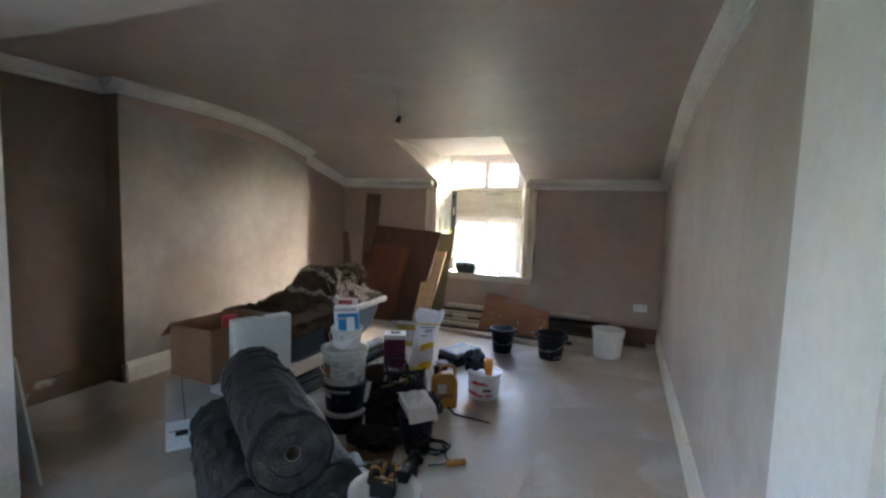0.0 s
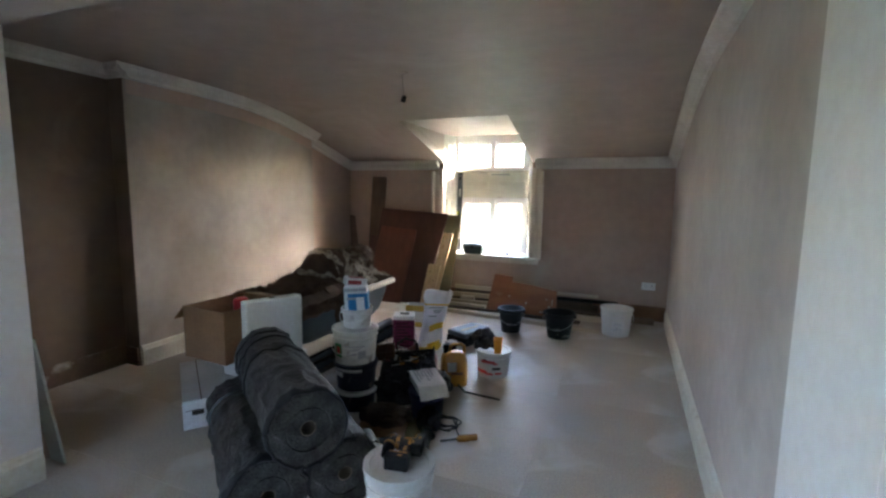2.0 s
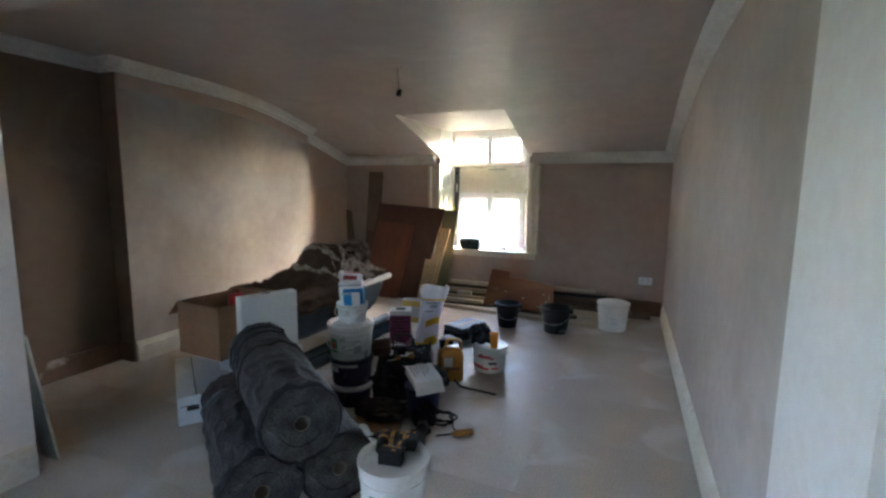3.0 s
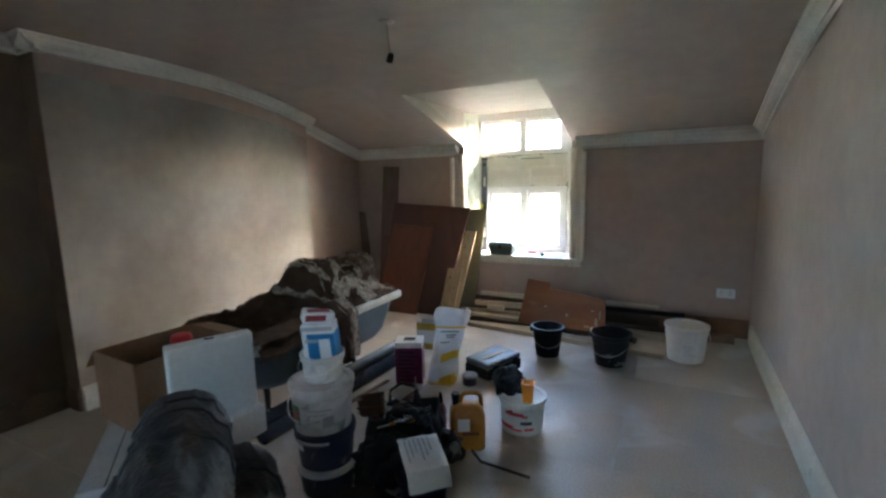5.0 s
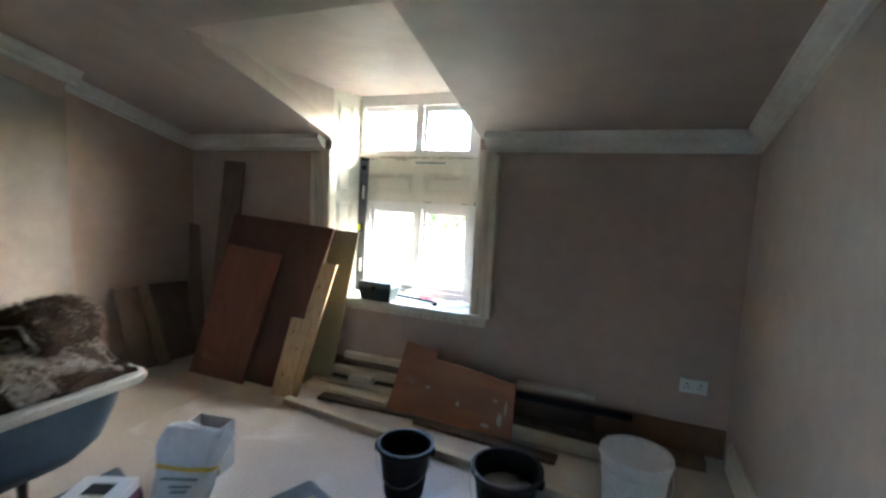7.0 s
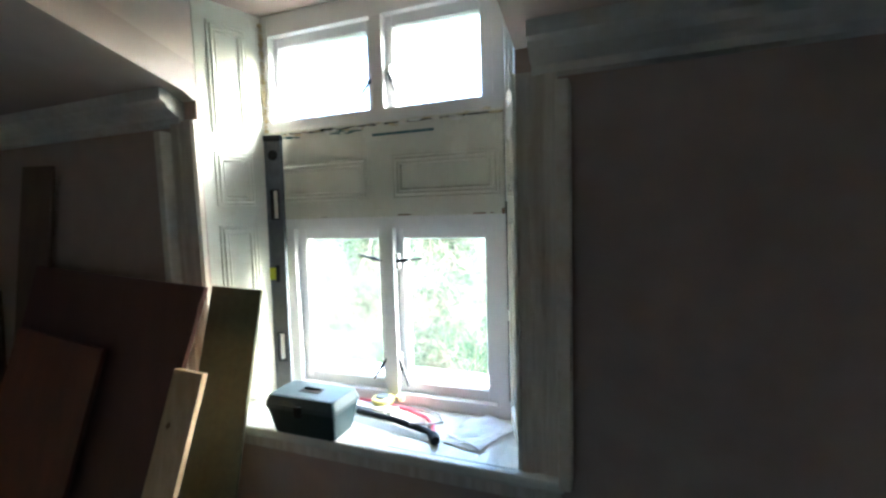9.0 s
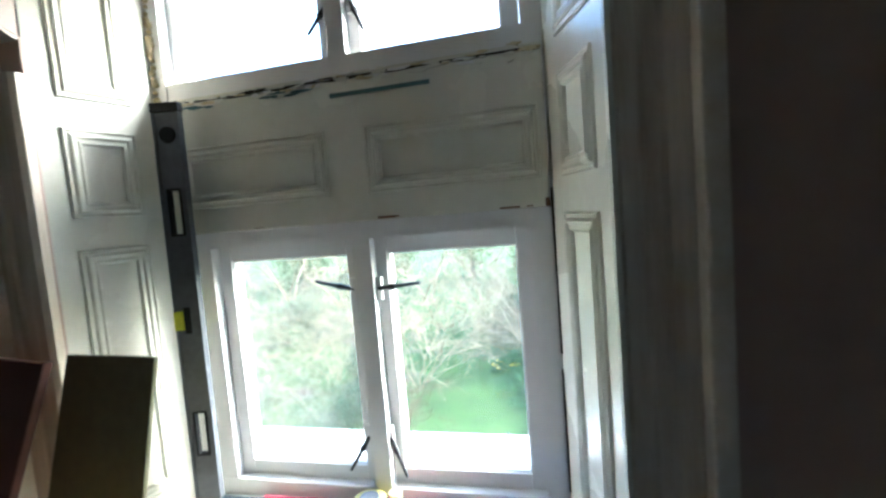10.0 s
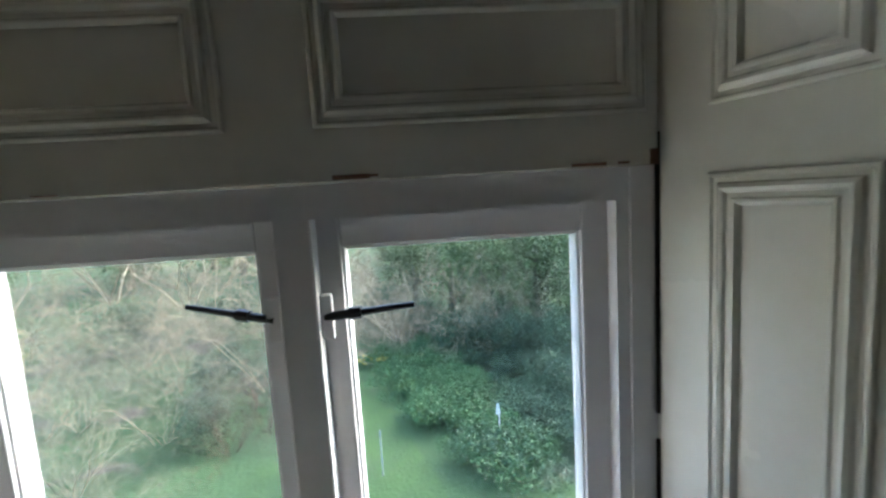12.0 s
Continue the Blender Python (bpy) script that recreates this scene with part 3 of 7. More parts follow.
BARK = mat("bark", (0.12, 0.10, 0.075), rough=0.9, scale=4, fine=20, bump=0.5)
GZ = -6.0
bm = bmesh.new()
bmesh.ops.create_grid(bm, x_segments=2, y_segments=2, size=1500, matrix=Matrix.Translation((0, 0, GZ)))
structure("ground", bm, EARTH, "rough green and brown garden ground")
bm = bmesh.new()
prism(bm, [(-9.0, 5.4), (0.4, 5.4), (-0.6, 11.0), (-1.3, 15.7), (-2.8, 19.5), (-4.5, 23.7), (-5.6, 27.0), (-6.0, 29.8), (-7.6, 30.4), (-9.4, 29.3), (-7.6, 24.0), (-6.2, 19.0), (-6.8, 12.0)], "z", GZ - 0.1, GZ + 0.03)
structure("lawn", bm, LAWN, "mown green lawn strip between planted beds")


def leaf_mesh(seed, count, rx, rz, size, lumps=7):
    """Many small folded leaves gathered in uneven lumps, leaving gaps between."""
    rng = random.Random(seed)
    cs = [(rng.gauss(0, rx * 0.45), rng.gauss(0, rx * 0.45), rz * (0.25 + 0.75 * rng.random())) for _ in range(lumps)]
    vs, fs = [], []
    for _ in range(count):
        c = cs[rng.randrange(lumps)]
        d = Vector((rng.gauss(0, 1), rng.gauss(0, 1), rng.gauss(0, 1))).normalized() * (0.55 + 0.45 * rng.random())
        p = Vector(c) + Vector((d.x * rx * 0.5, d.y * rx * 0.5, d.z * rz * 0.38))
        p.z = max(0.02, p.z)
        s = size * rng.uniform(0.6, 1.3)
        u = Vector((rng.gauss(0, 1), rng.gauss(0, 1), rng.gauss(0, 0.6))).normalized() * s
        w = u.cross(Vector((rng.gauss(0, 1), rng.gauss(0, 1), rng.gauss(0, 1)))).normalized() * s * 0.5
        k = len(vs)
        vs += [p - u, p + w, p + u, p - w]
        fs += [(k, k + 1, k + 2), (k, k + 2, k + 3)]
    me = bpy.data.meshes.new("crown")
    me.from_pydata([tuple(v) for v in vs], [], fs)
    return me


def twig_mesh(seed, height, spread, stems=13, depth=4, thick=0.014):
    """Arching bare stems that fork into thin twigs."""
    rng = random.Random(seed)
    bm = bmesh.new()

    def grow(p, d, length, r, level):
        pts, rs = [p], [r]
        for i in range(3):
            d = (d + Vector((rng.gauss(0, 0.25), rng.gauss(0, 0.25), rng.gauss(-0.05, 0.18)))).normalized()
            p = p + d * length / 3
            pts.append(p)
            rs.append(r * (1 - 0.22 * (i + 1)))
            if level > 0:
                for _ in range(2 if level > 1 else 3):
                    e = (d + Vector((rng.gauss(0, 0.7), rng.gauss(0, 0.7), rng.gauss(0.1, 0.5)))).normalized()
                    if level > 1 and rng.random() < 0.45:
                        continue
                    grow(p, e, length * rng.uniform(0.4, 0.7), max(r * 0.5, 0.004), level - 1)
        tube(bm, pts, rs, 3)

    for _ in range(stems):
        a = rng.random() * 6.283
        grow(Vector((math.cos(a) * spread * 0.15, math.sin(a) * spread * 0.15, 0)), Vector((math.cos(a) * spread / height, math.sin(a) * spread / height, 1)).normalized(),
             height * rng.uniform(0.6, 0.95), thick, depth - 1)
    me = bpy.data.meshes.new("branches")
    bm.to_mesh(me)
    bm.free()
    return me


def plant(name, label, cat, me, material, loc, scale=1.0, turn=0.0, trunk=0.0, group=""):
    ob = thing(name, label, cat, pose(loc[0], loc[1], GZ + (loc[2] if len(loc) > 2 else 0.0), 0, 0, turn) @ Matrix.Scale(scale, 4), group)
    if not me.materials:
        me.materials.append(material)
    c = new(me.name.split(".")[0], me)
    c.parent = ob
    if trunk:
        bm = bmesh.new()
        tube(bm, [(0, 0, -0.05), (0.05, 0.02, trunk * 0.5), (-0.04, 0.06, trunk)], [0.16, 0.12, 0.07], 8)
        for k in range(4):
            a = 1.6 * k
            tube(bm, [(0, 0, trunk * 0.6), (0.5 * math.cos(a), 0.5 * math.sin(a), trunk * 1.0), (0.9 * math.cos(a), 0.9 * math.sin(a), trunk * 1.5)], [0.06, 0.04, 0.015], 6)
        part("trunk", bm, BARK, ob)
    return ob


rng = random.Random(21)
ivy_m = [leaf_mesh(31 + k, 7500, 1.7, 3.6, 0.062, 14) for k in range(3)]
hedge_m = [leaf_mesh(41 + k, 6000, 1.5, 1.9, 0.048, 13) for k in range(3)]
cover_d = [leaf_mesh(55 + k, 3600, 1.2, 0.7, 0.04, 14) for k in range(2)]
cover_m = [leaf_mesh(51 + k, 4200, 1.2, 0.6, 0.042, 14) for k in range(3)]
twig_m = [twig_mesh(61 + k, 3.0, 1.8) for k in range(3)]
red_m = twig_mesh(71, 1.6, 1.0, 12, 3, 0.012)
tree_m = [twig_mesh(81 + k, 6.5, 2.6, 4, 5, 0.07) for k in range(2)]

for k, (x, y, s) in enumerate(((2.8, 27.5, 1.25), (5.2, 29.0, 1.5), (0.6, 30.5, 1.35), (3.6, 32.5, 1.7), (7.5, 27.0, 1.4), (-1.6, 33.0, 1.3), (9.5, 31.0, 1.8), (6.5, 24.0, 1.1), (12.5, 28, 1.6))):
    plant("tree", "ivy-covered evergreen garden tree with ragged crown", "tree", ivy_m[k % 3], IVY, (x, y), s, 70 * k, 2.0, "garden trees")
for k, (x, y, s) in enumerate(((0.6, 24.6, 1.0), (2.2, 23.2, 0.9), (4.0, 22.6, 1.0), (-1.2, 27.8, 0.9), (-3.2, 31.5, 1.1), (5.6, 20.4, 0.95), (3.4, 19.6, 0.75), (4.6, 17.6, 0.8), (-9.2, 22.6, 0.8), (-8.6, 18.4, 0.7), (-12.0, 31.0, 1.2), (-17, 29, 1.1), (2.6, 26.0, 1.0))):
    plant("shrub", "dense dark green garden shrub", "shrub", hedge_m[k % 3], HEDGE, (x, y), s, 50 * k, 0, "garden shrubs")
for k in range(34):
    x, y = rng.uniform(-0.8, 6.0), rng.uniform(15.5, 27.0)
    if x > -0.8 - (y - 15.5) * 0.38 + 1.6:
        plant("ground_cover", "patchy dark leafy undergrowth in the border", "plant", cover_d[k % 2], HEDGE, (x, y), rng.uniform(0.6, 1.1), rng.uniform(0, 360), 0, "border plants")
for k in range(10):
    plant("bramble", "low tangle of pale bare stems", "shrub", twig_m[k % 3], TWIG, (rng.uniform(-20, -9.5), rng.uniform(14, 32)), rng.uniform(0.45, 0.85), rng.uniform(0, 360), 0, "bare bushes")
for k in range(20):
    u = k / 19
    x, y = -0.6 - 3.3 * u + rng.uniform(0.3, 2.6), 15.8 + 9.5 * u + rng.uniform(-0.5, 0.5)
    plant("ground_cover", "low bright green leafy ground cover", "plant", cover_m[k % 3], COVER, (x, y), rng.uniform(0.7, 1.1), rng.uniform(0, 360), 0, "border plants")
for k, (x, y, s) in enumerate(((-10.0, 19.0, 1.0), (-11.5, 23.0, 1.15), (-13.5, 20.5, 1.0), (-9.6, 26.2, 1.0), (-14.8, 26.2, 1.3), (-18.0, 24.0, 1.2), (-11.0, 16.4, 0.8), (-8.2, 31.8, 1.2), (-13.0, 34, 1.4),
                               (-17.5, 33, 1.5), (-22, 29, 1.5), (-5.0, 33.2, 1.2), (-9.0, 14.2, 0.6), (0.2, 28.6, 1.1), (-24, 36, 1.6), (-3.0, 34.5, 1.4))):
    plant("bramble", "tangled pale bare-twigged bush", "shrub", twig_m[k % 3], TWIG, (x, y), s, 80 * k, 0, "bare bushes")
for k, (x, y, s) in enumerate(((-7.5, 22.6, 1.7), (-7.4, 25.8, 1.7))):
    plant("bramble", "tall arching bush of pale bare stems", "shrub", twig_m[k % 3], TWIG, (x, y), s, 65 * k, 0, "bare bushes")
for k, (x, y) in enumerate(((-6.6, 18.9), (-7.4, 17.8), (-7.6, 21.0))):
    plant("red_bush", "low reddish bare bush beside the lawn", "shrub", red_m, REDTWIG, (x, y), 0.9, 100 * k, 0, "red bushes")
for k, (x, y, s) in enumerate(((-6.5, 38, 1.1), (-12, 41, 1.2), (-19, 40, 1.2), (0, 38, 1.1), (6, 39, 1.2), (-27, 44, 1.3), (13, 38, 1.2), (-3.2, 36, 0.9), (-34, 42, 1.3), (-15.5, 37, 1.0))):
    plant("bare_tree", "leafless winter tree at the garden's end", "tree", tree_m[k % 2], TWIG, (x, y), s, 60 * k, 0, "bare trees")
for k, (x, y, s) in enumerate(((-30, 52, 2.4), (-20, 55, 2.6), (-10, 53, 2.4), (0, 54, 2.6), (10, 52, 2.4), (20, 50, 2.6), (-42, 50, 2.5), (31, 48, 2.5), (-5, 60, 3.0), (-26, 62, 3.0))):
    plant("far_tree", "distant dark evergreen tree behind the garden", "tree", ivy_m[k % 3], IVY, (x, y), s, 40 * k, 2.0, "far trees")
for k in range(12):
    plant("bramble", "tangle of bare grey twigs between evergreens", "shrub", twig_m[k % 3], TWIG, (rng.uniform(-4.0, 5.0), rng.uniform(24.0, 30.0)), rng.uniform(0.7, 1.2), rng.uniform(0, 360), 0, "bare bushes")
for k, (x, y) in enumerate(((-2.6, 27.4), (-5.2, 31.0), (1.4, 26.2))):
    plant("bare_tree", "slim bare tree rising from the border", "tree", tree_m[k % 2], TWIG, (x, y), 0.75, 130 * k, 0, "bare trees")
WHITEPAINT = mat("white garden paint", (0.75, 0.75, 0.72), rough=0.5)
FLOWERS = mat("yellow petals", (0.75, 0.55, 0.05), rough=0.6)
ob = thing("garden_marker", "white arrow-topped garden stake in the border", "garden stake", pose(0.55, 16.6, GZ))
bm = bmesh.new()
tube(bm, [(0, 0, 0), (0.02, 0, 1.15)], 0.018, 6)
part("pole", bm, WHITEPAINT, ob)
bm = bmesh.new()
prism(bm, [(-0.07, 1.1), (0.07, 1.1), (0.02, 1.42), (-0.03, 1.42)], "y", -0.01, 0.01)
part("head", bm, WHITEPAINT, ob)
ob = thing("garden_post", "thin grey post standing on the lawn", "garden post", pose(-2.75, 15.9, GZ))
bm = bmesh.new()
tube(bm, [(0, 0, 0), (0, 0.02, 1.3)], 0.02, 6)
part("pole", bm, mat("grey post", (0.35, 0.36, 0.35), rough=0.6), ob)
ob = thing("daffodils", "small patch of yellow spring flowers", "flowers", pose(-3.6, 24.2, GZ))
bm = bmesh.new()
for _ in range(26):
    x, y = rng.uniform(-0.7, 0.7), rng.uniform(-0.5, 0.5)
    bmesh.ops.create_cone(bm, segments=6, radius1=0.02, radius2=0.055, depth=0.05, cap_ends=True, matrix=Matrix.Translation((x, y, rng.uniform(0.25, 0.4))) @ Matrix.Rotation(rng.uniform(-1, 1), 4, "X"))
tagged(part("bloom_cluster", bm, FLOWERS, ob), kind="stuff")
bm = bmesh.new()
for _ in range(60):
    x, y = rng.uniform(-0.7, 0.7), rng.uniform(-0.5, 0.5)
    tube(bm, [(x, y, 0), (x + rng.uniform(-0.05, 0.05), y, rng.uniform(0.2, 0.36))], [0.012, 0.004], 3)
part("leaves", bm, COVER, ob)

# ---- boards and timber by the window wall ----
REDPLY = wood("red-brown plywood", (0.20, 0.070, 0.040), (0.145, 0.050, 0.030), 2.0, (6, 6, 1.2), rough=0.55, bump=0.1, stain=(0.28, 0.15, 0.10))
DARKPLY = wood("dark stained plywood", (0.125, 0.052, 0.036), (0.09, 0.038, 0.027), 2.0, (6, 6, 1.2), rough=0.55, bump=0.1)
PINE = wood("sawn pine", (0.60, 0.43, 0.25), (0.48, 0.32, 0.17), 2.5, (18, 18, 1.0), rough=0.6)
PINE_X = wood("sawn pine batten", (0.56, 0.46, 0.32), (0.42, 0.33, 0.22), 2.5, (1.0, 18, 18), rough=0.6, stain=(0.30, 0.25, 0.19))
GREENBOARD = mat("olive green board", (0.17, 0.16, 0.085), (0.13, 0.12, 0.065), rough=0.55, scale=2, fine=40, bump=0.1)
OLDWOOD = wood("old dark timber", (0.11, 0.075, 0.05), (0.07, 0.05, 0.035), 2.5, (1.0, 14, 14), rough=0.75)
BROWNBOARD = wood("brown hardboard offcut", (0.20, 0.13, 0.085), (0.14, 0.09, 0.06), 2.0, (6, 6, 1.5), rough=0.7)
ORANGEPLY = wood("orange-brown plywood", (0.34, 0.15, 0.075), (0.26, 0.11, 0.055), 2.0, (1.2, 6, 6), rough=0.6, bump=0.15, stain=(0.42, 0.30, 0.22))
BLACKPLASTIC = mat("black plastic", (0.008, 0.008, 0.009), (0.013, 0.012, 0.012), rough=0.48, scale=8, fine=50, bump=0.08, spec=0.16)
WHITEPLASTIC = mat("white tub plastic", (0.74, 0.73, 0.70), (0.66, 0.64, 0.60), rough=0.42, scale=5, fine=40, bump=0.08, stain=(0.52, 0.45, 0.36), stain_at=0.66, stain_scale=6)


def slab(bm, bl, br, tr, tl, th):
    """A flat sheet through four corners with thickness th behind it."""
    a, b, c, d = (Vector(p) for p in (bl, br, tr, tl))
    n = (b - a).cross(d - a).normalized()
    vs = [bm.verts.new(p) for p in (a, b, c, d)] + [bm.verts.new(p - n * th) for p in (a, b, c, d)]
    for q in ((0, 1, 2, 3), (7, 6, 5, 4), (0, 4, 5, 1), (1, 5, 6, 2), (2, 6, 7, 3), (3, 7, 4, 0)):
        bm.faces.new([vs[i] for i in q])
    bmesh.ops.bevel(bm, geom=list(bm.edges), offset=min(0.002, th * 0.2), segments=1, affect="EDGES")


def sheet(name, label, corners, th, material, cat="board", group="leaning boards"):
    bm = bmesh.new()
    slab(bm, *corners, th)
    return tagged(part(name, bm, material), label, cat, group)


sheet("plywood_sheet", "large dark red-brown plywood sheet leaning on the wall", ((-3.30, 4.265, 0), (-2.43, 4.255, 0), (-2.215, 4.572, 1.175), (-3.22, 4.600, 1.23)), 0.018, DARKPLY)
sheet("plywood_sheet", "reddish plywood sheet leaning before a darker one", ((-3.27, 4.195, 0), (-2.73, 4.195, 0), (-2.62, 4.470, 0.95), (-3.17, 4.490, 0.99)), 0.018, REDPLY)
sheet("plywood_sheet", "dark plywood offcut leaning in the middle of the stack", ((-3.34, 4.33, 0), (-2.75, 4.33, 0), (-2.62, 4.665, 1.06), (-3.42, 4.665, 1.12)), 0.012, DARKPLY)
sheet("tall_board", "tall narrow brown board leaning against the plaster", ((-3.42, 4.47, 0), (-3.19, 4.47, 0), (-3.205, 4.692, 1.66), (-3.43, 4.692, 1.67)), 0.016, BROWNBOARD)
sheet("pine_board", "clean sawn pine board leaning on the stack", ((-2.37, 4.195, 0), (-2.24, 4.205, 0), (-2.085, 4.43, 0.93), (-2.21, 4.43, 0.935)), 0.022, PINE)
sheet("pine_board", "short wide sawn pine board leaning upright", ((-2.435, 4.166, 0), (-2.275, 4.172, 0), (-2.200, 4.301, 0.535), (-2.368, 4.297, 0.54)), 0.020, PINE)
sheet("green_board", "olive green board leaning beside the window", ((-2.40, 4.43, 0), (-2.14, 4.45, 0), (-2.058, 4.668, 1.153), (-2.29, 4.668, 1.16)), 0.012, GREENBOARD)
sheet("offcut_board", "brown board offcut leaning on the alcove wall", ((-3.58, 3.98, 0), (-3.57, 4.17, 0), (-3.78, 4.16, 0.62), (-3.78, 3.97, 0.63)), 0.014, BROWNBOARD, group="alcove offcuts")
sheet("offcut_board", "narrow pale brown offcut leaning on the alcove wall", ((-3.54, 4.16, 0), (-3.53, 4.25, 0), (-3.76, 4.25, 0.55), (-3.76, 4.16, 0.55)), 0.02, wood("pale brown offcut", (0.27, 0.19, 0.13), (0.2, 0.14, 0.09)), group="alcove offcuts")
sheet("offcut_board", "wide dark offcut leaning on the alcove wall", ((-3.58, 4.26, 0), (-3.55, 4.60, 0), (-3.79, 4.62, 0.60), (-3.79, 4.26, 0.62)), 0.014, BROWNBOARD, group="alcove offcuts")
sheet("corner_board", "dark narrow board standing in the room's corner", ((-3.66, 4.50, 0), (-3.52, 4.56, 0), (-3.73, 4.692, 1.10), (-3.795, 4.64, 1.12)), 0.014, BROWNBOARD, group="alcove offcuts")

def dab(material, name, label, at, across, up, w, h_, seed, parent):
    """An uneven flat spot on a board's face, spanned by two directions."""
    rng_ = random.Random(seed)
    a, u, v = Vector(at), Vector(across).normalized(), Vector(up).normalized()
    n_ = u.cross(v).normalized() * 0.0012
    pts = []
    for i in range(9):
        q_ = rng_.uniform(0.6, 1.2)
        pts.append(a + u * (w * math.cos(i * 0.698) * q_) + v * (h_ * math.sin(i * 0.698) * q_))
    bm = bmesh.new()
    lo, hi = [bm.verts.new(p - n_) for p in pts], [bm.verts.new(p + n_) for p in pts]
    bm.faces.new(lo)
    bm.faces.new(hi[::-1])
    for i in range(9):
        j = (i + 1) % 9
        bm.faces.new((lo[i], lo[j], hi[j], hi[i]))
    part(name, bm, material, parent, label)


KNOT = mat("pine knot", (0.22, 0.12, 0.05), (0.15, 0.08, 0.035), rough=0.7)
SCUFF = mat("pale plaster smear", (0.55, 0.46, 0.38), (0.45, 0.36, 0.28), rough=0.85)
for pb, (bl0, br0, tr0, tl0) in zip([o for o in scene.collection.all_objects if o.name.startswith("pine_board")],
                                    (((-2.37, 4.195, 0), (-2.24, 4.205, 0), (-2.085, 4.43, 0.93), (-2.21, 4.43, 0.935)), ((-2.435, 4.166, 0), (-2.275, 4.172, 0), (-2.200, 4.301, 0.535), (-2.368, 4.297, 0.54)))):
    A, B, C, D = (Vector(p) for p in (bl0, br0, tr0, tl0))
    for k, (u, v) in enumerate(((0.35, 0.28), (0.68, 0.62), (0.30, 0.82))):
        dab(KNOT, "knot", "dark pine knot", (A + (B - A) * u) * (1 - v) + (D + (C - D) * u) * v, B - A, D - A, 0.009, 0.013, 60 + k, pb)
bm = bmesh.new()
lp = [(-1.585, 0.012), (-0.73, 0.0), (-0.748, 0.302), (-1.05, 0.348), (-1.296, 0.366), (-1.297, 0.425), (-1.528, 0.446)]
prism(bm, lp, "y", 0.0, 0.014)
for v in bm.verts:
    v.co.y += 4.305 + 0.40 * v.co.z
offcut = tagged(part("plywood_offcut", bm, ORANGEPLY), "notched orange-brown plywood offcut propped on the timber", "board")
for k, (x, z, w, h_) in enumerate(((-0.82, 0.10, 0.018, 0.04), (-0.79, 0.17, 0.008, 0.05), (-0.90, 0.055, 0.03, 0.012), (-1.32, 0.20, 0.02, 0.01), (-1.10, 0.14, 0.012, 0.02), (-0.86, 0.20, 0.02, 0.008))):
    dab(SCUFF, "plaster_smear", "pale dried plaster smear", (x, 4.305 + 0.40 * z, z), (1, 0, 0), (0, 0.37, 0.93), w, h_, 80 + k, offcut)

PALEBATTEN = wood("dusty pale batten", (0.66, 0.57, 0.44), (0.54, 0.45, 0.33), 2.5, (1.0, 18, 18), rough=0.6, stain=(0.42, 0.35, 0.27))
planks = [  # x0, x1, y, z, width, height, skew, material, label
    (-2.30, -0.12, 4.44, 0.0, 0.10, 0.045, 0.03, PINE_X, "pale sawn batten in the timber pile"),
    (-2.25, -0.20, 4.56, 0.0, 0.12, 0.05, -0.02, OLDWOOD, "old dark floorboard in the timber pile"),
    (-2.20, -0.90, 4.62, 0.05, 0.09, 0.05, 0.01, OLDWOOD, "old dark joist offcut in the timber pile"),
    (-2.28, -1.40, 4.47, 0.046, 0.07, 0.03, 0.02, PINE_X, "short pale batten in the timber pile"),
    (-0.95, -0.10, 4.48, 0.046, 0.09, 0.025, -0.03, OLDWOOD, "dark board laid on the timber pile"),
    (-1.30, -0.28, 4.60, 0.05, 0.09, 0.08, 0.0, OLDWOOD, "dark timber offcut in the pile"),
    (-2.15, -1.55, 4.55, 0.10, 0.07, 0.055, 0.04, PINE_X, "short pale offcut on the timber pile"),
    (-2.10, -1.20, 4.625, 0.155, 0.10, 0.035, 0.0, OLDWOOD, "dark plank on the timber pile"),
    (-1.25, -0.35, 4.61, 0.13, 0.11, 0.045, 0.0, OLDWOOD, "dark plank beneath the pale batten"),
    (-2.12, -1.60, 4.635, 0.19, 0.05, 0.045, 0.01, PALEBATTEN, "short pale batten on top of the pile"),
    (-0.78, -0.29, 4.645, 0.222, 0.05, 0.032, 0.01, PALEBATTEN, "short pale batten above the black pipe"),
    (-1.98, -1.80, 4.50, 0.078, 0.09, 0.05, 0.02, PALEBATTEN, "stubby pale block in the timber pile"),
    (-2.27, -1.60, 4.375, 0.0, 0.06, 0.05, -0.05, PALEBATTEN, "pale batten at the front of the pile"),
    (-0.78, -0.20, 4.40, 0.0, 0.09, 0.05, -0.03, PALEBATTEN, "pale board at the foot of the pile"),
]
for x0, x1, y, z, w, h, sk, material, lab in planks:
    bm = bmesh.new()
    L = x1 - x0
    box(bm, -L / 2, L / 2, -w / 2, w / 2, 0, h, 0.003)
    o = tagged(part("timber_plank", bm, material), lab, "timber", "timber pile")
    o.matrix_basis = pose((x0 + x1) / 2, y, z, 0, 0, math.degrees(math.atan2(sk, L)))
bm = bmesh.new()
tube(bm, [(-1.1, 4.555, 0.195), (-0.07, 4.545, 0.198)], 0.022, 12)
tagged(part("black_pipe", bm, BLACKPLASTIC), "black plastic pipe lying on the timber pile", "pipe")
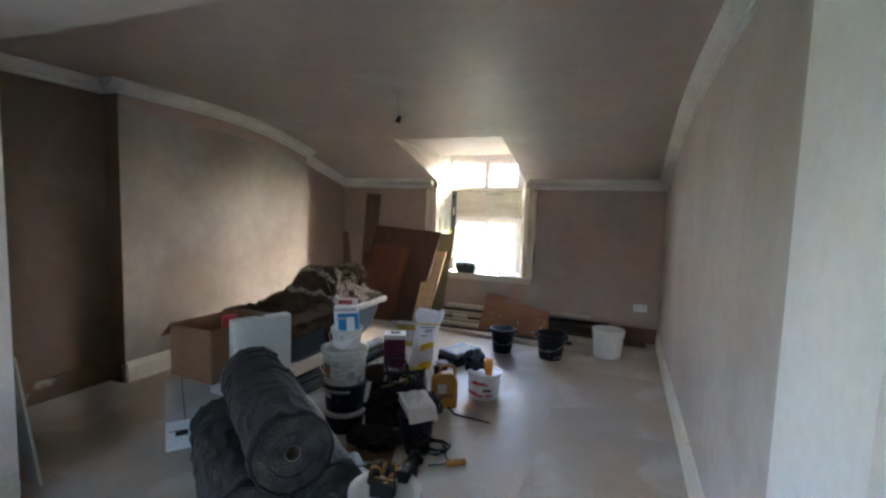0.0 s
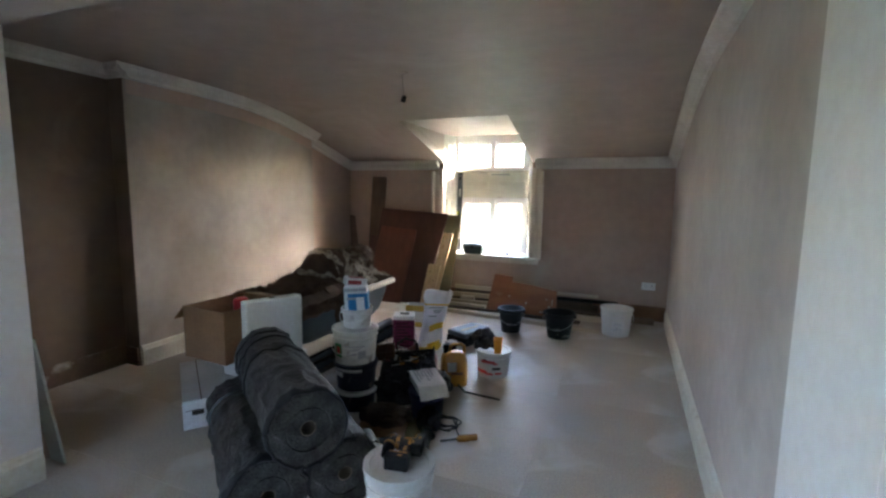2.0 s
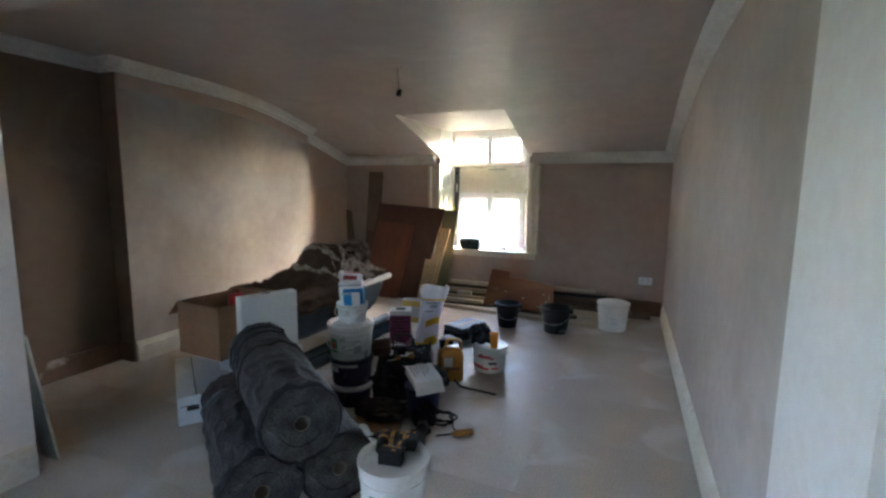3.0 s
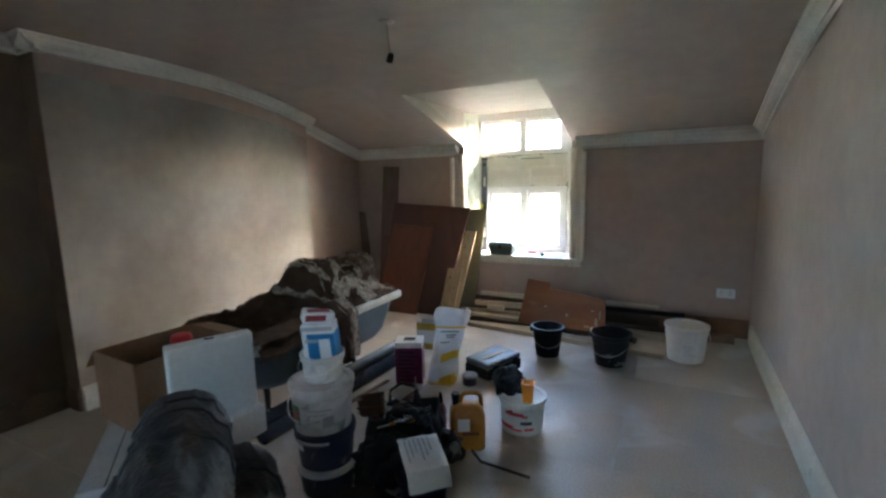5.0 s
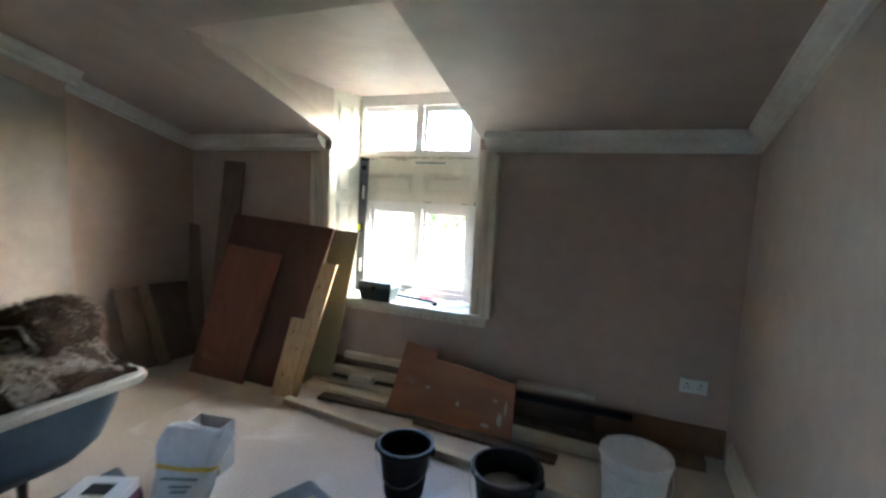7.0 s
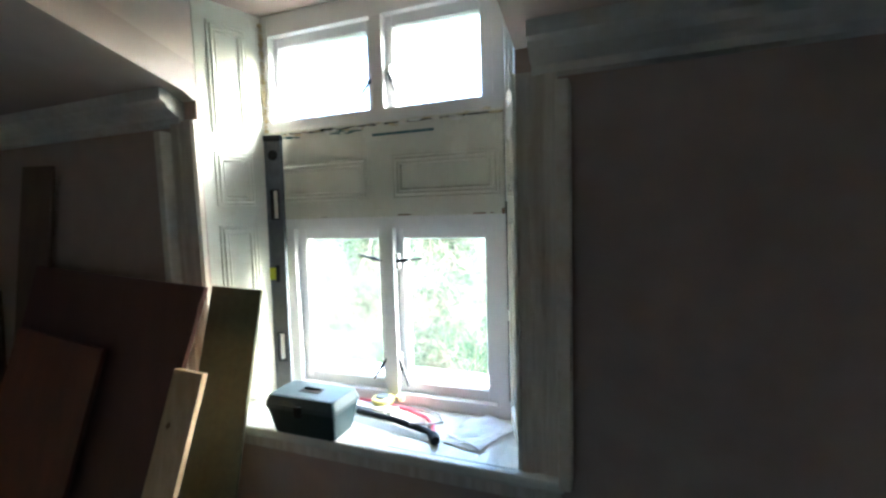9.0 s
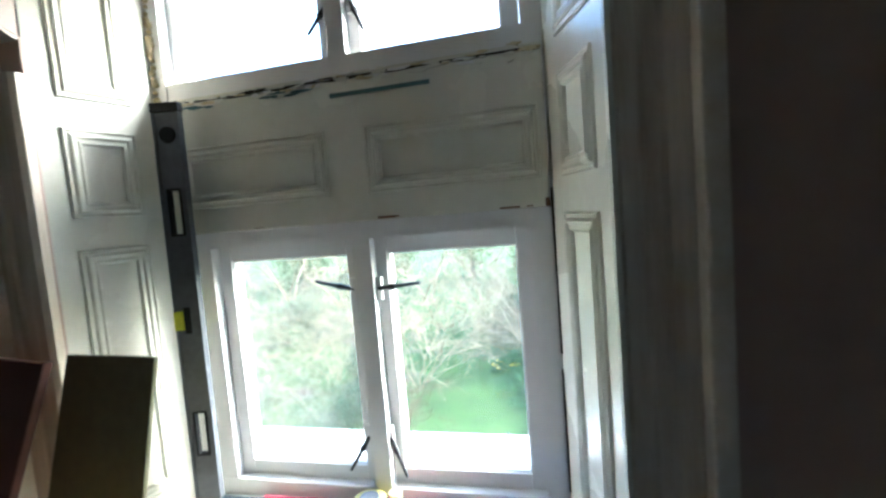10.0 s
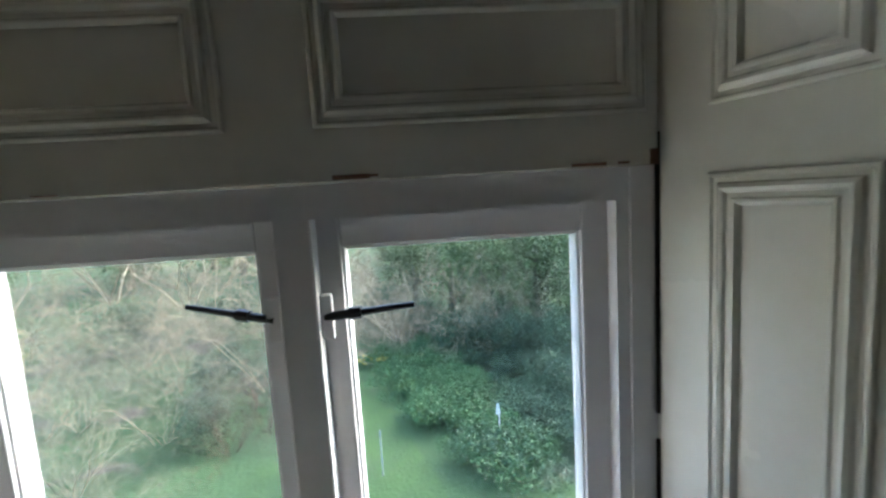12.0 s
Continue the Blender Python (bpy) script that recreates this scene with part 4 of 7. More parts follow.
for k, (x0, y0, x1, y1, w, h, lab) in enumerate(((-2.25, 4.115, -0.22, 3.90, 0.06, 0.042, "long pale batten lying on the floor"), (-2.09, 2.15, -2.045, 2.62, 0.03, 0.012, "thin brown wood strip lying beside the pipes"))):
    bm = bmesh.new()
    L = math.hypot(x1 - x0, y1 - y0)
    box(bm, -L / 2, L / 2, -w / 2, w / 2, 0, h, 0.003)
    o = tagged(part("floor_batten", bm, BROWNBOARD if k else PALEBATTEN), lab, "timber")
    o.matrix_basis = pose((x0 + x1) / 2, (y0 + y1) / 2, 0.0, 0, 0, math.degrees(math.atan2(y1 - y0, x1 - x0)))
for k, (x, y, L, a) in enumerate(((0.12, 4.52, 0.40, 3), (-0.9, 4.25, 0.9, -4), (-1.7, 4.32, 0.8, 3))):
    bm = bmesh.new()
    box(bm, -L / 2, L / 2, -0.045, 0.045, 0, 0.022 if k else 0.06, 0.003)
    o = tagged(part("timber_offcut", bm, BROWNBOARD if k == 0 else OLDWOOD), "brown timber offcut lying by the wall", "timber", "timber pile")
    o.matrix_basis = pose(x, y, 0, 0, 0, a)

# double socket
ob = thing("wall_socket", "white plastic double socket on bare plaster", "socket", pose(0.25, 4.699, 0.405, 90, 0, 0))
bm = bmesh.new()
box(bm, -0.073, 0.073, -0.043, 0.043, 0.0, 0.011, 0.004)
part("faceplate", bm, WINWHITE, ob)
for sx in (-0.036, 0.036):
    bm = boxes((sx - 0.004, sx + 0.004, 0.008, 0.018, 0.011, 0.0116), (sx - 0.014, sx - 0.007, -0.012, -0.007, 0.011, 0.0116), (sx + 0.007, sx + 0.014, -0.012, -0.007, 0.011, 0.0116))
    part("pin_slots", bm, GAP, ob)
    bm = boxes((sx - 0.006 + 0.02 * (1 if sx > 0 else -1), sx + 0.006 + 0.02 * (1 if sx > 0 else -1), 0.012, 0.030, 0.0105, 0.0135), bevel=0.001)
    part("rocker_switch", bm, WINWHITE, ob)

# pendant lamp flex
ob = thing("pendant_flex", "bare ceiling rose with short hanging lampholder", "pendant light", pose(-1.69, 2.24, ceil_z(2.24)))
bm = bmesh.new()
lathe(bm, [(0, -0.012), (0.03, -0.011), (0.045, -0.004), (0.046, 0.003), (0, 0.003)], 28)
part("ceiling_rose", bm, CEIL, ob, smooth=True)
bm = bmesh.new()
tube(bm, [(0, 0, -0.01), (0.006, 0.0, -0.08), (0.014, 0.004, -0.16)], 0.0028, 6)
part("flex", bm, mat("grey flex", (0.25, 0.23, 0.21), rough=0.6), ob)
bm = bmesh.new()
lathe(bm, [(0, 0.02), (0.012, 0.02), (0.019, 0.005), (0.019, -0.032), (0.015, -0.034), (0.013, -0.01), (0, -0.01)], 20, Matrix.Translation((0.016, 0.005, -0.19)) @ Matrix.Rotation(0.35, 4, "Y"))
part("lampholder", bm, BLACKPLASTIC, ob, smooth=True)


# ---- buckets and tubs ----
def bail(rt, h, droop, side, n=14):
    """Points of a wire handle hanging down on one side."""
    return [(rt * math.cos(math.pi * i / n), side * math.sin(math.pi * i / n) * rt * 1.02, h - droop * math.sin(math.pi * i / n)) for i in range(n + 1)]


STEEL = mat("dull steel", (0.45, 0.45, 0.44), (0.35, 0.34, 0.33), rough=0.4, metal=0.9)
CEMENT = mat("dried cement", (0.34, 0.32, 0.29), (0.26, 0.245, 0.22), rough=0.9, scale=12, fine=60, bump=0.6)
DIRTYBLACK = mat("plaster-splashed black plastic", (0.013, 0.013, 0.014), (0.022, 0.021, 0.020), rough=0.5, scale=6, fine=40, bump=0.1, spec=0.2, stain=(0.30, 0.28, 0.25), stain_at=0.60, stain_scale=14)


def bucket(label, loc, rb, rt, h, material, fill=0.0, fill_mat=None, handle=1, turn=0.0, ears=False, group="builder's buckets", name="bucket"):
    ob = thing(name, label, "bucket", pose(*loc, 0, 0, turn), group)
    bm = bmesh.new()
    k = lambda z: rb + (rt - rb) * z / h
    prof = [(0, 0.004), (rb - 0.012, 0.004), (rb - 0.008, 0.0), (rb, 0.003), (k(h * 0.80), h * 0.80), (k(h * 0.80) + 0.004, h * 0.805), (k(h * 0.83) + 0.004, h * 0.83), (k(h * 0.835), h * 0.835),
            (rt, h - 0.022), (rt + 0.012, h - 0.021), (rt + 0.013, h - 0.002), (rt + 0.006, h), (rt - 0.003, h - 0.001), (rb - 0.004, 0.012), (0, 0.012)]
    lathe(bm, prof, 44)
    part("body", bm, material, ob, smooth=True)
    if fill:
        bm = bmesh.new()
        lathe(bm, [(0, fill + 0.006), (k(fill) * 0.5, fill), (k(fill) - 0.004, fill + 0.004), (k(fill) - 0.004, fill - 0.01), (0, fill - 0.01)], 32, None, 0.02)
        part("contents", bm, fill_mat, ob, smooth=True)
    if handle:
        bm = bmesh.new()
        tube(bm, bail(rt + 0.012, h - 0.035, h * 0.45, handle), 0.0028, 6)
        part("handle", bm, STEEL, ob)
    for s in ((-1, 1) if handle else ()):
        bm = bmesh.new()
        box(bm, s * (rt + 0.008) - 0.012, s * (rt + 0.008) + 0.012, -0.018, 0.018, h - 0.05, h - 0.012, 0.004)
        part("ear", bm, material, ob)
    return ob


bucket("black plastic builder's bucket standing on the floor", (-1.10, 3.615, 0), 0.094, 0.127, 0.255, BLACKPLASTIC, handle=-1, turn=15)
bucket("black bucket splashed with dried cement", (-0.60, 3.625, 0), 0.112, 0.150, 0.262, DIRTYBLACK, 0.15, CEMENT, handle=-1, turn=-8)


def tub(label, loc, rb, rt, h, body_mat, lid_mat=None, handle=0, turn=0.0, name="plaster_tub", group="plastic tubs", wob=0.0):
    """A lidded or open round tub, with the stepped collar such tubs have."""
    ob = thing(name, label, "tub", pose(*loc, 0, 0, turn), group)
    k = lambda z: rb + (rt - rb) * z / h
    bm = bmesh.new()
    prof = [(0, 0.003), (rb - 0.006, 0.003), (rb, 0.006), (k(h * 0.78), h * 0.78), (k(h * 0.78) + 0.006, h * 0.79), (k(h * 0.81) + 0.006, h * 0.81), (k(h * 0.815), h * 0.815), (rt, h - 0.012), (rt + 0.004, h - 0.010), (rt + 0.004, h)]
    prof += [(rt - 0.003, h - 0.001), (rt - 0.01, h - 0.03), (0, h - 0.03)] if lid_mat else [(rt - 0.003, h), (k(h * 0.3) - 0.004, h * 0.3), (0, h * 0.3)]
    lathe(bm, prof, 44, None, wob)
    part("body", bm, body_mat, ob, smooth=True)
    if lid_mat:
        bm = bmesh.new()
        lathe(bm, [(0, h - 0.004), (rt - 0.022, h - 0.004), (rt - 0.018, h + 0.004), (rt + 0.008, h + 0.006), (rt + 0.009, h - 0.014), (rt + 0.006, h - 0.014), (rt + 0.004, h - 0.006), (0, h - 0.007)], 44, None, wob)
        part("lid", bm, lid_mat, ob, smooth=True)
    if handle:
        bm = bmesh.new()
        tube(bm, bail(rt + 0.012, h * 0.8, h * 0.42, handle), 0.0025, 6)
        part("handle", bm, WHITEPLASTIC, ob)
    return ob


def wrap(bm, rb, rt, h, z0, z1, a0, a1, lift=0.0012, n=14):
    """A label bent round a tub's side."""
    lo, hi = [], []
    for i in range(n + 1):
        a = radians(a0 + (a1 - a0) * i / n)
        for z, row in ((z0, lo), (z1, hi)):
            r = rb + (rt - rb) * z / h + lift
            row.append(bm.verts.new((r * math.cos(a), r * math.sin(a), z)))
    for i in range(n):
        bm.faces.new((lo[i], lo[i + 1], hi[i + 1], hi[i]))
    ext = bmesh.ops.extrude_face_region(bm, geom=list(bm.faces))
    for v in ext["geom"]:
        if isinstance(v, bmesh.types.BMVert):
            v.co.x *= 1.004
            v.co.y *= 1.004


LABELGREY = mat("faded label print", (0.42, 0.42, 0.44), rough=0.6, scale=10)
LABELRED = mat("red label print", (0.62, 0.05, 0.06), rough=0.5)
LABELBLACK = mat("black label print", (0.03, 0.03, 0.035), rough=0.5)
LABELGREEN = mat("green label print", (0.04, 0.22, 0.07), rough=0.5)
LABELBLUE = mat("blue label print", (0.03, 0.22, 0.50), rough=0.5)
NAVYPLASTIC = mat("navy tub plastic", (0.018, 0.021, 0.052), (0.011, 0.013, 0.032), rough=0.42, scale=6, stain=(0.22, 0.21, 0.20), stain_at=0.63, stain_scale=11)
PAPERWHITE = mat("white paper", (0.76, 0.75, 0.74), (0.70, 0.69, 0.68), rough=0.75, scale=6, bump=0.15)

wt = tub("white lidded plastic tub beside the timber pile", (-0.065, 3.965, 0), 0.132, 0.156, 0.285, WHITEPLASTIC, WHITEPLASTIC, handle=-1, turn=20)
bm = bmesh.new()
wrap(bm, 0.132, 0.156, 0.285, 0.06, 0.17, 235, 285)
lb = part("label", bm, PAPERWHITE, wt, "printed label")
for i in range(5):
    bm = bmesh.new()
    wrap(bm, 0.132, 0.156, 0.285, 0.075 + i * 0.018, 0.080 + i * 0.018, 240, 278 - 6 * (i % 3), 0.0026)
    part("print_line", bm, LABELGREY, lb)

rt_ = tub("white tub with red print and open top", (-0.945, 2.415, 0), 0.120, 0.134, 0.205, WHITEPLASTIC, WHITEPLASTIC, handle=1)
for z0, z1, a0, a1, m_, nm in ((0.128, 0.150, 240, 290, LABELRED, "red_band"), (0.122, 0.136, 286, 300, LABELRED, "red_band"), (0.040, 0.066, 212, 262, LABELRED, "red_band"), (0.034, 0.050, 258, 285, LABELRED, "red_band"), (0.078, 0.098, 282, 312, LABELBLACK, "print_block"), (0.040, 0.056, 292, 318, LABELRED, "red_mark"), (0.150, 0.160, 250, 262, LABELBLACK, "print_block")):
    bm = bmesh.new()
    wrap(bm, 0.120, 0.134, 0.205, z0, z1, a0, a1)
    part(nm, bm, m_, rt_)

# ---- the heap in the middle of the room ----
FELT = mat("grey underlay felt", (0.056, 0.054, 0.051), (0.018, 0.0175, 0.017), rough=0.5, scale=8, fine=60, bump=0.9, fine_mix=0.6, stain=(0.12, 0.115, 0.105), stain_at=0.68, stain_scale=9, spec=0.3, depth=0.012)
FELTEND = mat("underlay cut end", (0.088, 0.084, 0.076), (0.034, 0.032, 0.029), rough=0.9, scale=12, fine=90, bump=0.9, fine_mix=0.6, stain=(0.19, 0.18, 0.16), stain_at=0.68, stain_scale=12, spec=0.2, depth=0.01)
DARKFELT = mat("dark felt edge", (0.016, 0.016, 0.016), (0.010, 0.010, 0.010), rough=0.85, scale=14, fine=100, bump=0.5)
CARDCORE = mat("cardboard core", (0.19, 0.15, 0.105), rough=0.85)
STRAP = mat("black wrap", (0.009, 0.009, 0.010), rough=0.42)
U = Vector((-0.8, 0.6, 0.0))


def underlay_roll(label, front, length, r, seed, strap=True):
    """A roll of underlay lying along U, its near end at front, creased and loosely wound."""
    q = U.to_track_quat("Z", "Y").to_matrix().to_4x4()
    ob = thing("underlay_roll", label, "underlay roll", Matrix.Translation(front) @ q, "underlay rolls")
    off = Vector((seed * 7.3, seed * 3.1, 0))

    def squash(v, amount=1.0):
        a = math.atan2(v.co.y, v.co.x)
        sp = Vector((math.cos(a) * 1.3, math.sin(a) * 1.3, v.co.z * 2.2)) + off
        skew = Vector((math.cos(a) * 2.2, math.sin(a) * 2.2, v.co.z * 7.0 + a * 1.6)) + off
        ridge = max(0.0, 1 - abs(noise.noise(skew)) * 3.2)
        dent = max(0.0, noise.noise(sp * 1.7 + Vector((5, 1, 2))) - 0.12)
        f = 1 + amount * (0.03 * noise.noise(sp) + 0.055 * ridge * ridge - 0.16 * dent + 0.014 * noise.noise(sp * 8))
        v.co.x *= f
        v.co.y *= f

    bm = bmesh.new()
    side = [(r * 0.975, 0.0), (r * 0.995, 0.006)] + [(r, length * (i + 0.5) / 60) for i in range(60)] + [(r * 0.98, length)]
    lathe(bm, side, 96, None, 0.0, seed)
    for v in bm.verts:
        squash(v)
    part("wound_side", bm, FELT, ob, smooth=True)
    for z, s in ((0.0, 1), (length, -1)):
        bm = bmesh.new()
        rel = ((0.20, 0.004), (0.23, 0.0), (0.52, 0.001), (0.535, 0.007), (0.56, 0.007), (0.575, -0.001), (0.90, 0.003), (0.92, 0.008), (0.94, 0.008), (0.95, 0.001), (0.985, 0.002))
        lathe(bm, [(r * p, z + s * d) for p, d in rel], 72, None, 0.0, seed)
        for v in bm.verts:
            k = v.co.xy.length / r
            squash(v, k * k)
            a = math.atan2(v.co.y, v.co.x)
            v.co.z += s * 0.006 * noise.noise(Vector((math.cos(a) * 1.5, math.sin(a) * 1.5, k * 5)) + off)
        part("wound_end", bm, FELTEND, ob)
    bm = bmesh.new()
    lathe(bm, [(0.037, 0.010), (0.037, length * 0.5), (0.029, length * 0.5), (0.029, 0.008), (0.037, 0.010)], 28)
    part("core", bm, CARDCORE, ob, "dusty cardboard core", True)
    bands = ((0.62, 0.022), (0.82, 0.02), (0.95, 0.045)) if strap else ((0.80, 0.03),)
    for t, w in bands:
        bm = bmesh.new()
        lathe(bm, [(r * 1.0, length * t - w), (r * 1.055, length * t - w * 0.8), (r * 1.06, length * t), (r * 1.055, length * t + w * 0.8), (r * 1.0, length * t + w)], 64, None, 0.0, seed)
        for v in bm.verts:
            squash(v, 0.9)
            a = math.atan2(v.co.y, v.co.x)
            v.co.z += 0.03 * noise.noise(Vector((math.cos(a), math.sin(a), t * 9)) + off)
        part("strap", bm, STRAP, ob, "black plastic strap", True)
    bm = bmesh.new()
    lathe(bm, [(r * 0.955, 0.001), (r * 0.985, -0.004), (r * 1.018, 0.004), (r * 1.018, 0.03), (r * 1.0, 0.05)], 72, None, 0.0, seed)
    for v in bm.verts:
        squash(v)
        a = math.atan2(v.co.y, v.co.x)
        if v.co.z > 0.003:
            v.co.z *= 1 + 1.3 * noise.noise(Vector((math.cos(a) * 2, math.sin(a) * 2, 3)) + off)
    part("outer_edge", bm, DARKFELT, ob, "dark outer layer edge", True)
    return ob


RR = 0.168
underlay_roll("dark grey roll of underlay lying on two others", (-1.175, 0.425, 0.462), 1.0, RR, 1)
underlay_roll("dark grey roll of underlay on the floor", (-1.32, 0.335, RR), 1.0, RR, 2, False)
underlay_roll("dark grey underlay roll with frayed end", (-1.12, 0.605, RR), 0.95, RR, 3, False)
SILVER = mat("silver foil wrap", (0.55, 0.57, 0.60), (0.42, 0.44, 0.47), rough=0.28, scale=8, fine=30, bump=0.5, metal=0.7)
bm = bmesh.new()
lathe(bm, [(0, 0), (0.04, 0), (0.042, 0.42), (0, 0.42)], 20, Matrix.Translation((-1.03, 0.83, 0.045)) @ Vector((-0.72, 0.69, 0.0)).to_track_quat("Z", "Y").to_matrix().to_4x4())
tagged(part("foil_roll", bm, SILVER, smooth=True), "slim silver foil roll tucked beside the underlay", "foil roll")

# white tub with the drills on its lid
dt = tub("large white lidded tub carrying a cordless drill", (-0.83, 0.575, 0), 0.130, 0.143, 0.315, WHITEPLASTIC, WHITEPLASTIC, name="paint_tub")
for z, a0, a1, m_, nm in ((0.20, 255, 268, LABELGREEN, "green_mark"), (0.20, 272, 286, LABELBLUE, "blue_mark"), (0.13, 250, 300, LABELGREY, "print_line"), (0.10, 250, 292, LABELGREY, "print_line")):
    bm = bmesh.new()
    wrap(bm, 0.130, 0.143, 0.315, z, z + 0.018, a0, a1)
    part(nm, bm, m_, dt)
YELLOWTOOL = mat("yellow tool plastic", (0.40, 0.18, 0.02), (0.24, 0.105, 0.012), rough=0.5, scale=14, stain=(0.05, 0.04, 0.03), stain_at=0.56, stain_scale=40)
BLACKTOOL = mat("black tool rubber", (0.010, 0.0095, 0.009), (0.020, 0.017, 0.014), rough=0.62, scale=20, spec=0.2)


def drill(label, m):
    """A cordless drill lying on its side: barrel, chuck, grip, battery."""
    ob = thing("cordless_drill", label, "drill", m)
    rot = Matrix.Rotation(radians(90), 4, "Y")
    bm = bmesh.new()
    lathe(bm, [(0, -0.085), (0.024, -0.083), (0.031, -0.07), (0.032, 0.0), (0.030, 0.04), (0.024, 0.055), (0, 0.055)], 20, rot)
    part("motor_housing", bm, BLACKTOOL, ob, smooth=True)
    for za, zb in ((-0.056, -0.040), (0.0, 0.022)):
        bm = bmesh.new()
        lathe(bm, [(0.030, za), (0.0335, za + 0.003), (0.0335, zb - 0.003), (0.030, zb)], 20, rot)
        part("housing_band", bm, YELLOWTOOL, ob, "yellow housing panel", True)
    bm = bmesh.new()
    lathe(bm, [(0, 0.05), (0.022, 0.05), (0.022, 0.075), (0.019, 0.08), (0.017, 0.10), (0.008, 0.115), (0, 0.115)], 18, rot)
    part("chuck", bm, BLACKTOOL, ob, smooth=True)
    bm = bmesh.new()
    box(bm, -0.060, -0.018, 0.02, 0.125, -0.017, 0.017, 0.010)
    box(bm, -0.012, -0.002, 0.028, 0.055, -0.008, 0.008, 0.003)
    part("grip", bm, BLACKTOOL, ob)
    bm = bmesh.new()
    box(bm, -0.082, 0.030, 0.12, 0.178, -0.034, 0.034, 0.008)
    b = part("battery", bm, BLACKTOOL, ob)
    bm = bmesh.new()
    box(bm, -0.070, 0.018, 0.122, 0.136, -0.0355, 0.0355, 0.003)
    part("battery_stripe", bm, YELLOWTOOL, b)
    for za in (-0.0362, 0.0350):
        bm = boxes((-0.050, -0.030, 0.150, 0.164, za, za + 0.0012))
        part("battery_mark", bm, YELLOWTOOL, b, "worn yellow battery label")
    part("side_panel", boxes((-0.056, -0.020, -0.009, 0.007, 0.0305, 0.0342), bevel=0.001), YELLOWTOOL, ob, "scuffed yellow side panel")
    part("grip_panel", boxes((-0.048, -0.032, 0.050, 0.085, 0.0165, 0.0182), bevel=0.0004), YELLOWTOOL, ob, "scuffed yellow grip panel")
    return ob


drill("yellow and black cordless drill lying on a tub lid", pose(-0.862, 0.655, 0.352, 0, 0, 190) @ Matrix.Scale(0.9, 4))
drill("second cordless drill lying across the first one", pose(-0.905, 0.628, 0.349, 0, 0, -78) @ Matrix.Scale(0.82, 4))

# stacked tubs
DIRTYTUB = mat("plaster-smeared tub plastic", (0.66, 0.65, 0.62), (0.52, 0.50, 0.46), rough=0.5, scale=7, fine=50, bump=0.2, stain=(0.24, 0.21, 0.18), stain_at=0.60, stain_scale=11)
tub("navy plastic tub at the bottom of the stack", (-1.645, 1.50, 0), 0.120, 0.132, 0.135, NAVYPLASTIC, WHITEPLASTIC, name="paint_tub", group="stacked tubs")
s2 = tub("navy tub with a torn white label in the stack", (-1.645, 1.502, 0.142), 0.124, 0.137, 0.175, NAVYPLASTIC, NAVYPLASTIC, name="paint_tub", group="stacked tubs")
bm = bmesh.new()
wrap(bm, 0.124, 0.137, 0.175, 0.10, 0.172, 222, 262)
part("label", bm, PAPERWHITE, s2, "torn white label")
bm = bmesh.new()
wrap(bm, 0.124, 0.137, 0.175, 0.135, 0.172, 262, 318)
part("label", bm, PAPERWHITE, s2, "torn white label")
s3 = tub("large dirty white tub in the stack", (-1.648, 1.498, 0.324), 0.130, 0.146, 0.225, DIRTYTUB, DIRTYTUB, handle=-1, name="paint_tub", group="stacked tubs")
for a0, a1, z0, z1, m_, nm in ((236, 264, 0.055, 0.145, LABELGREEN, "green_mark"), (275, 330, 0.128, 0.134, LABELGREY, "print_line"), (276, 318, 0.108, 0.113, LABELGREY, "print_line"), (276, 305, 0.075, 0.088, LABELGREY, "print_line"), (310, 332, 0.05, 0.10, LABELGREY, "print_block")):
    bm = bmesh.new()
    wrap(bm, 0.130, 0.146, 0.225, z0, z1, a0, a1)
    part(nm, bm, m_, s3)
tub("small open white tub near the top of the stack", (-1.638, 1.505, 0.556), 0.086, 0.100, 0.130, DIRTYTUB, None, handle=-1, name="paint_tub", group="stacked tubs")
ob = thing("filler_packet", "white and blue filler packet standing in a tub", "packet", pose(-1.635, 1.515, 0.60, 4, -3, 24))
bm = bmesh.new()
box(bm, -0.075, 0.075, -0.045, 0.045, 0, 0.235, 0.008)
part("packet_body", bm, PAPERWHITE, ob)
bm = boxes((-0.050, 0.0765, -0.0468, -0.0452, 0.03, 0.19), (0.0752, 0.0768, -0.046, 0.046, 0.04, 0.19))
part("blue_panel", bm, LABELBLUE, ob)
bm = boxes((0.004, 0.056, -0.0482, -0.047, 0.065, 0.165))
part("white_panel", bm, PAPERWHITE, ob)
bm = boxes((-0.074, 0.074, -0.0475, -0.0455, 0.205, 0.225), (-0.06, 0.0, -0.0475, -0.0455, 0.15, 0.165))
part("print_line", bm, LABELGREY, ob)
ob = thing("red_packet", "crumpled red and white packet on top of the stack", "packet", pose(-1.65, 1.50, 0.836, 3, 6, 50))
bm = bmesh.new()
box(bm, -0.072, 0.072, -0.042, 0.042, 0, 0.048, 0.012)
for v in bm.verts:
    v.co += Vector((0.006, 0.006, 0.010)) * noise.noise(v.co * 30)
part("packet_body", bm, PAPERWHITE, ob)
bm = boxes((-0.06, 0.03, -0.0445, -0.043, 0.010, 0.038), (-0.05, 0.05, -0.03, 0.02, 0.0490, 0.0505))
part("red_panel", bm, mat("packet red", (0.30, 0.04, 0.04), rough=0.5), ob)

bm = bmesh.new()
wrap(bm, 0.130, 0.146, 0.225, 0.075, 0.125, 246, 258, 0.0026)
part("red_mark", bm, LABELRED, s3)

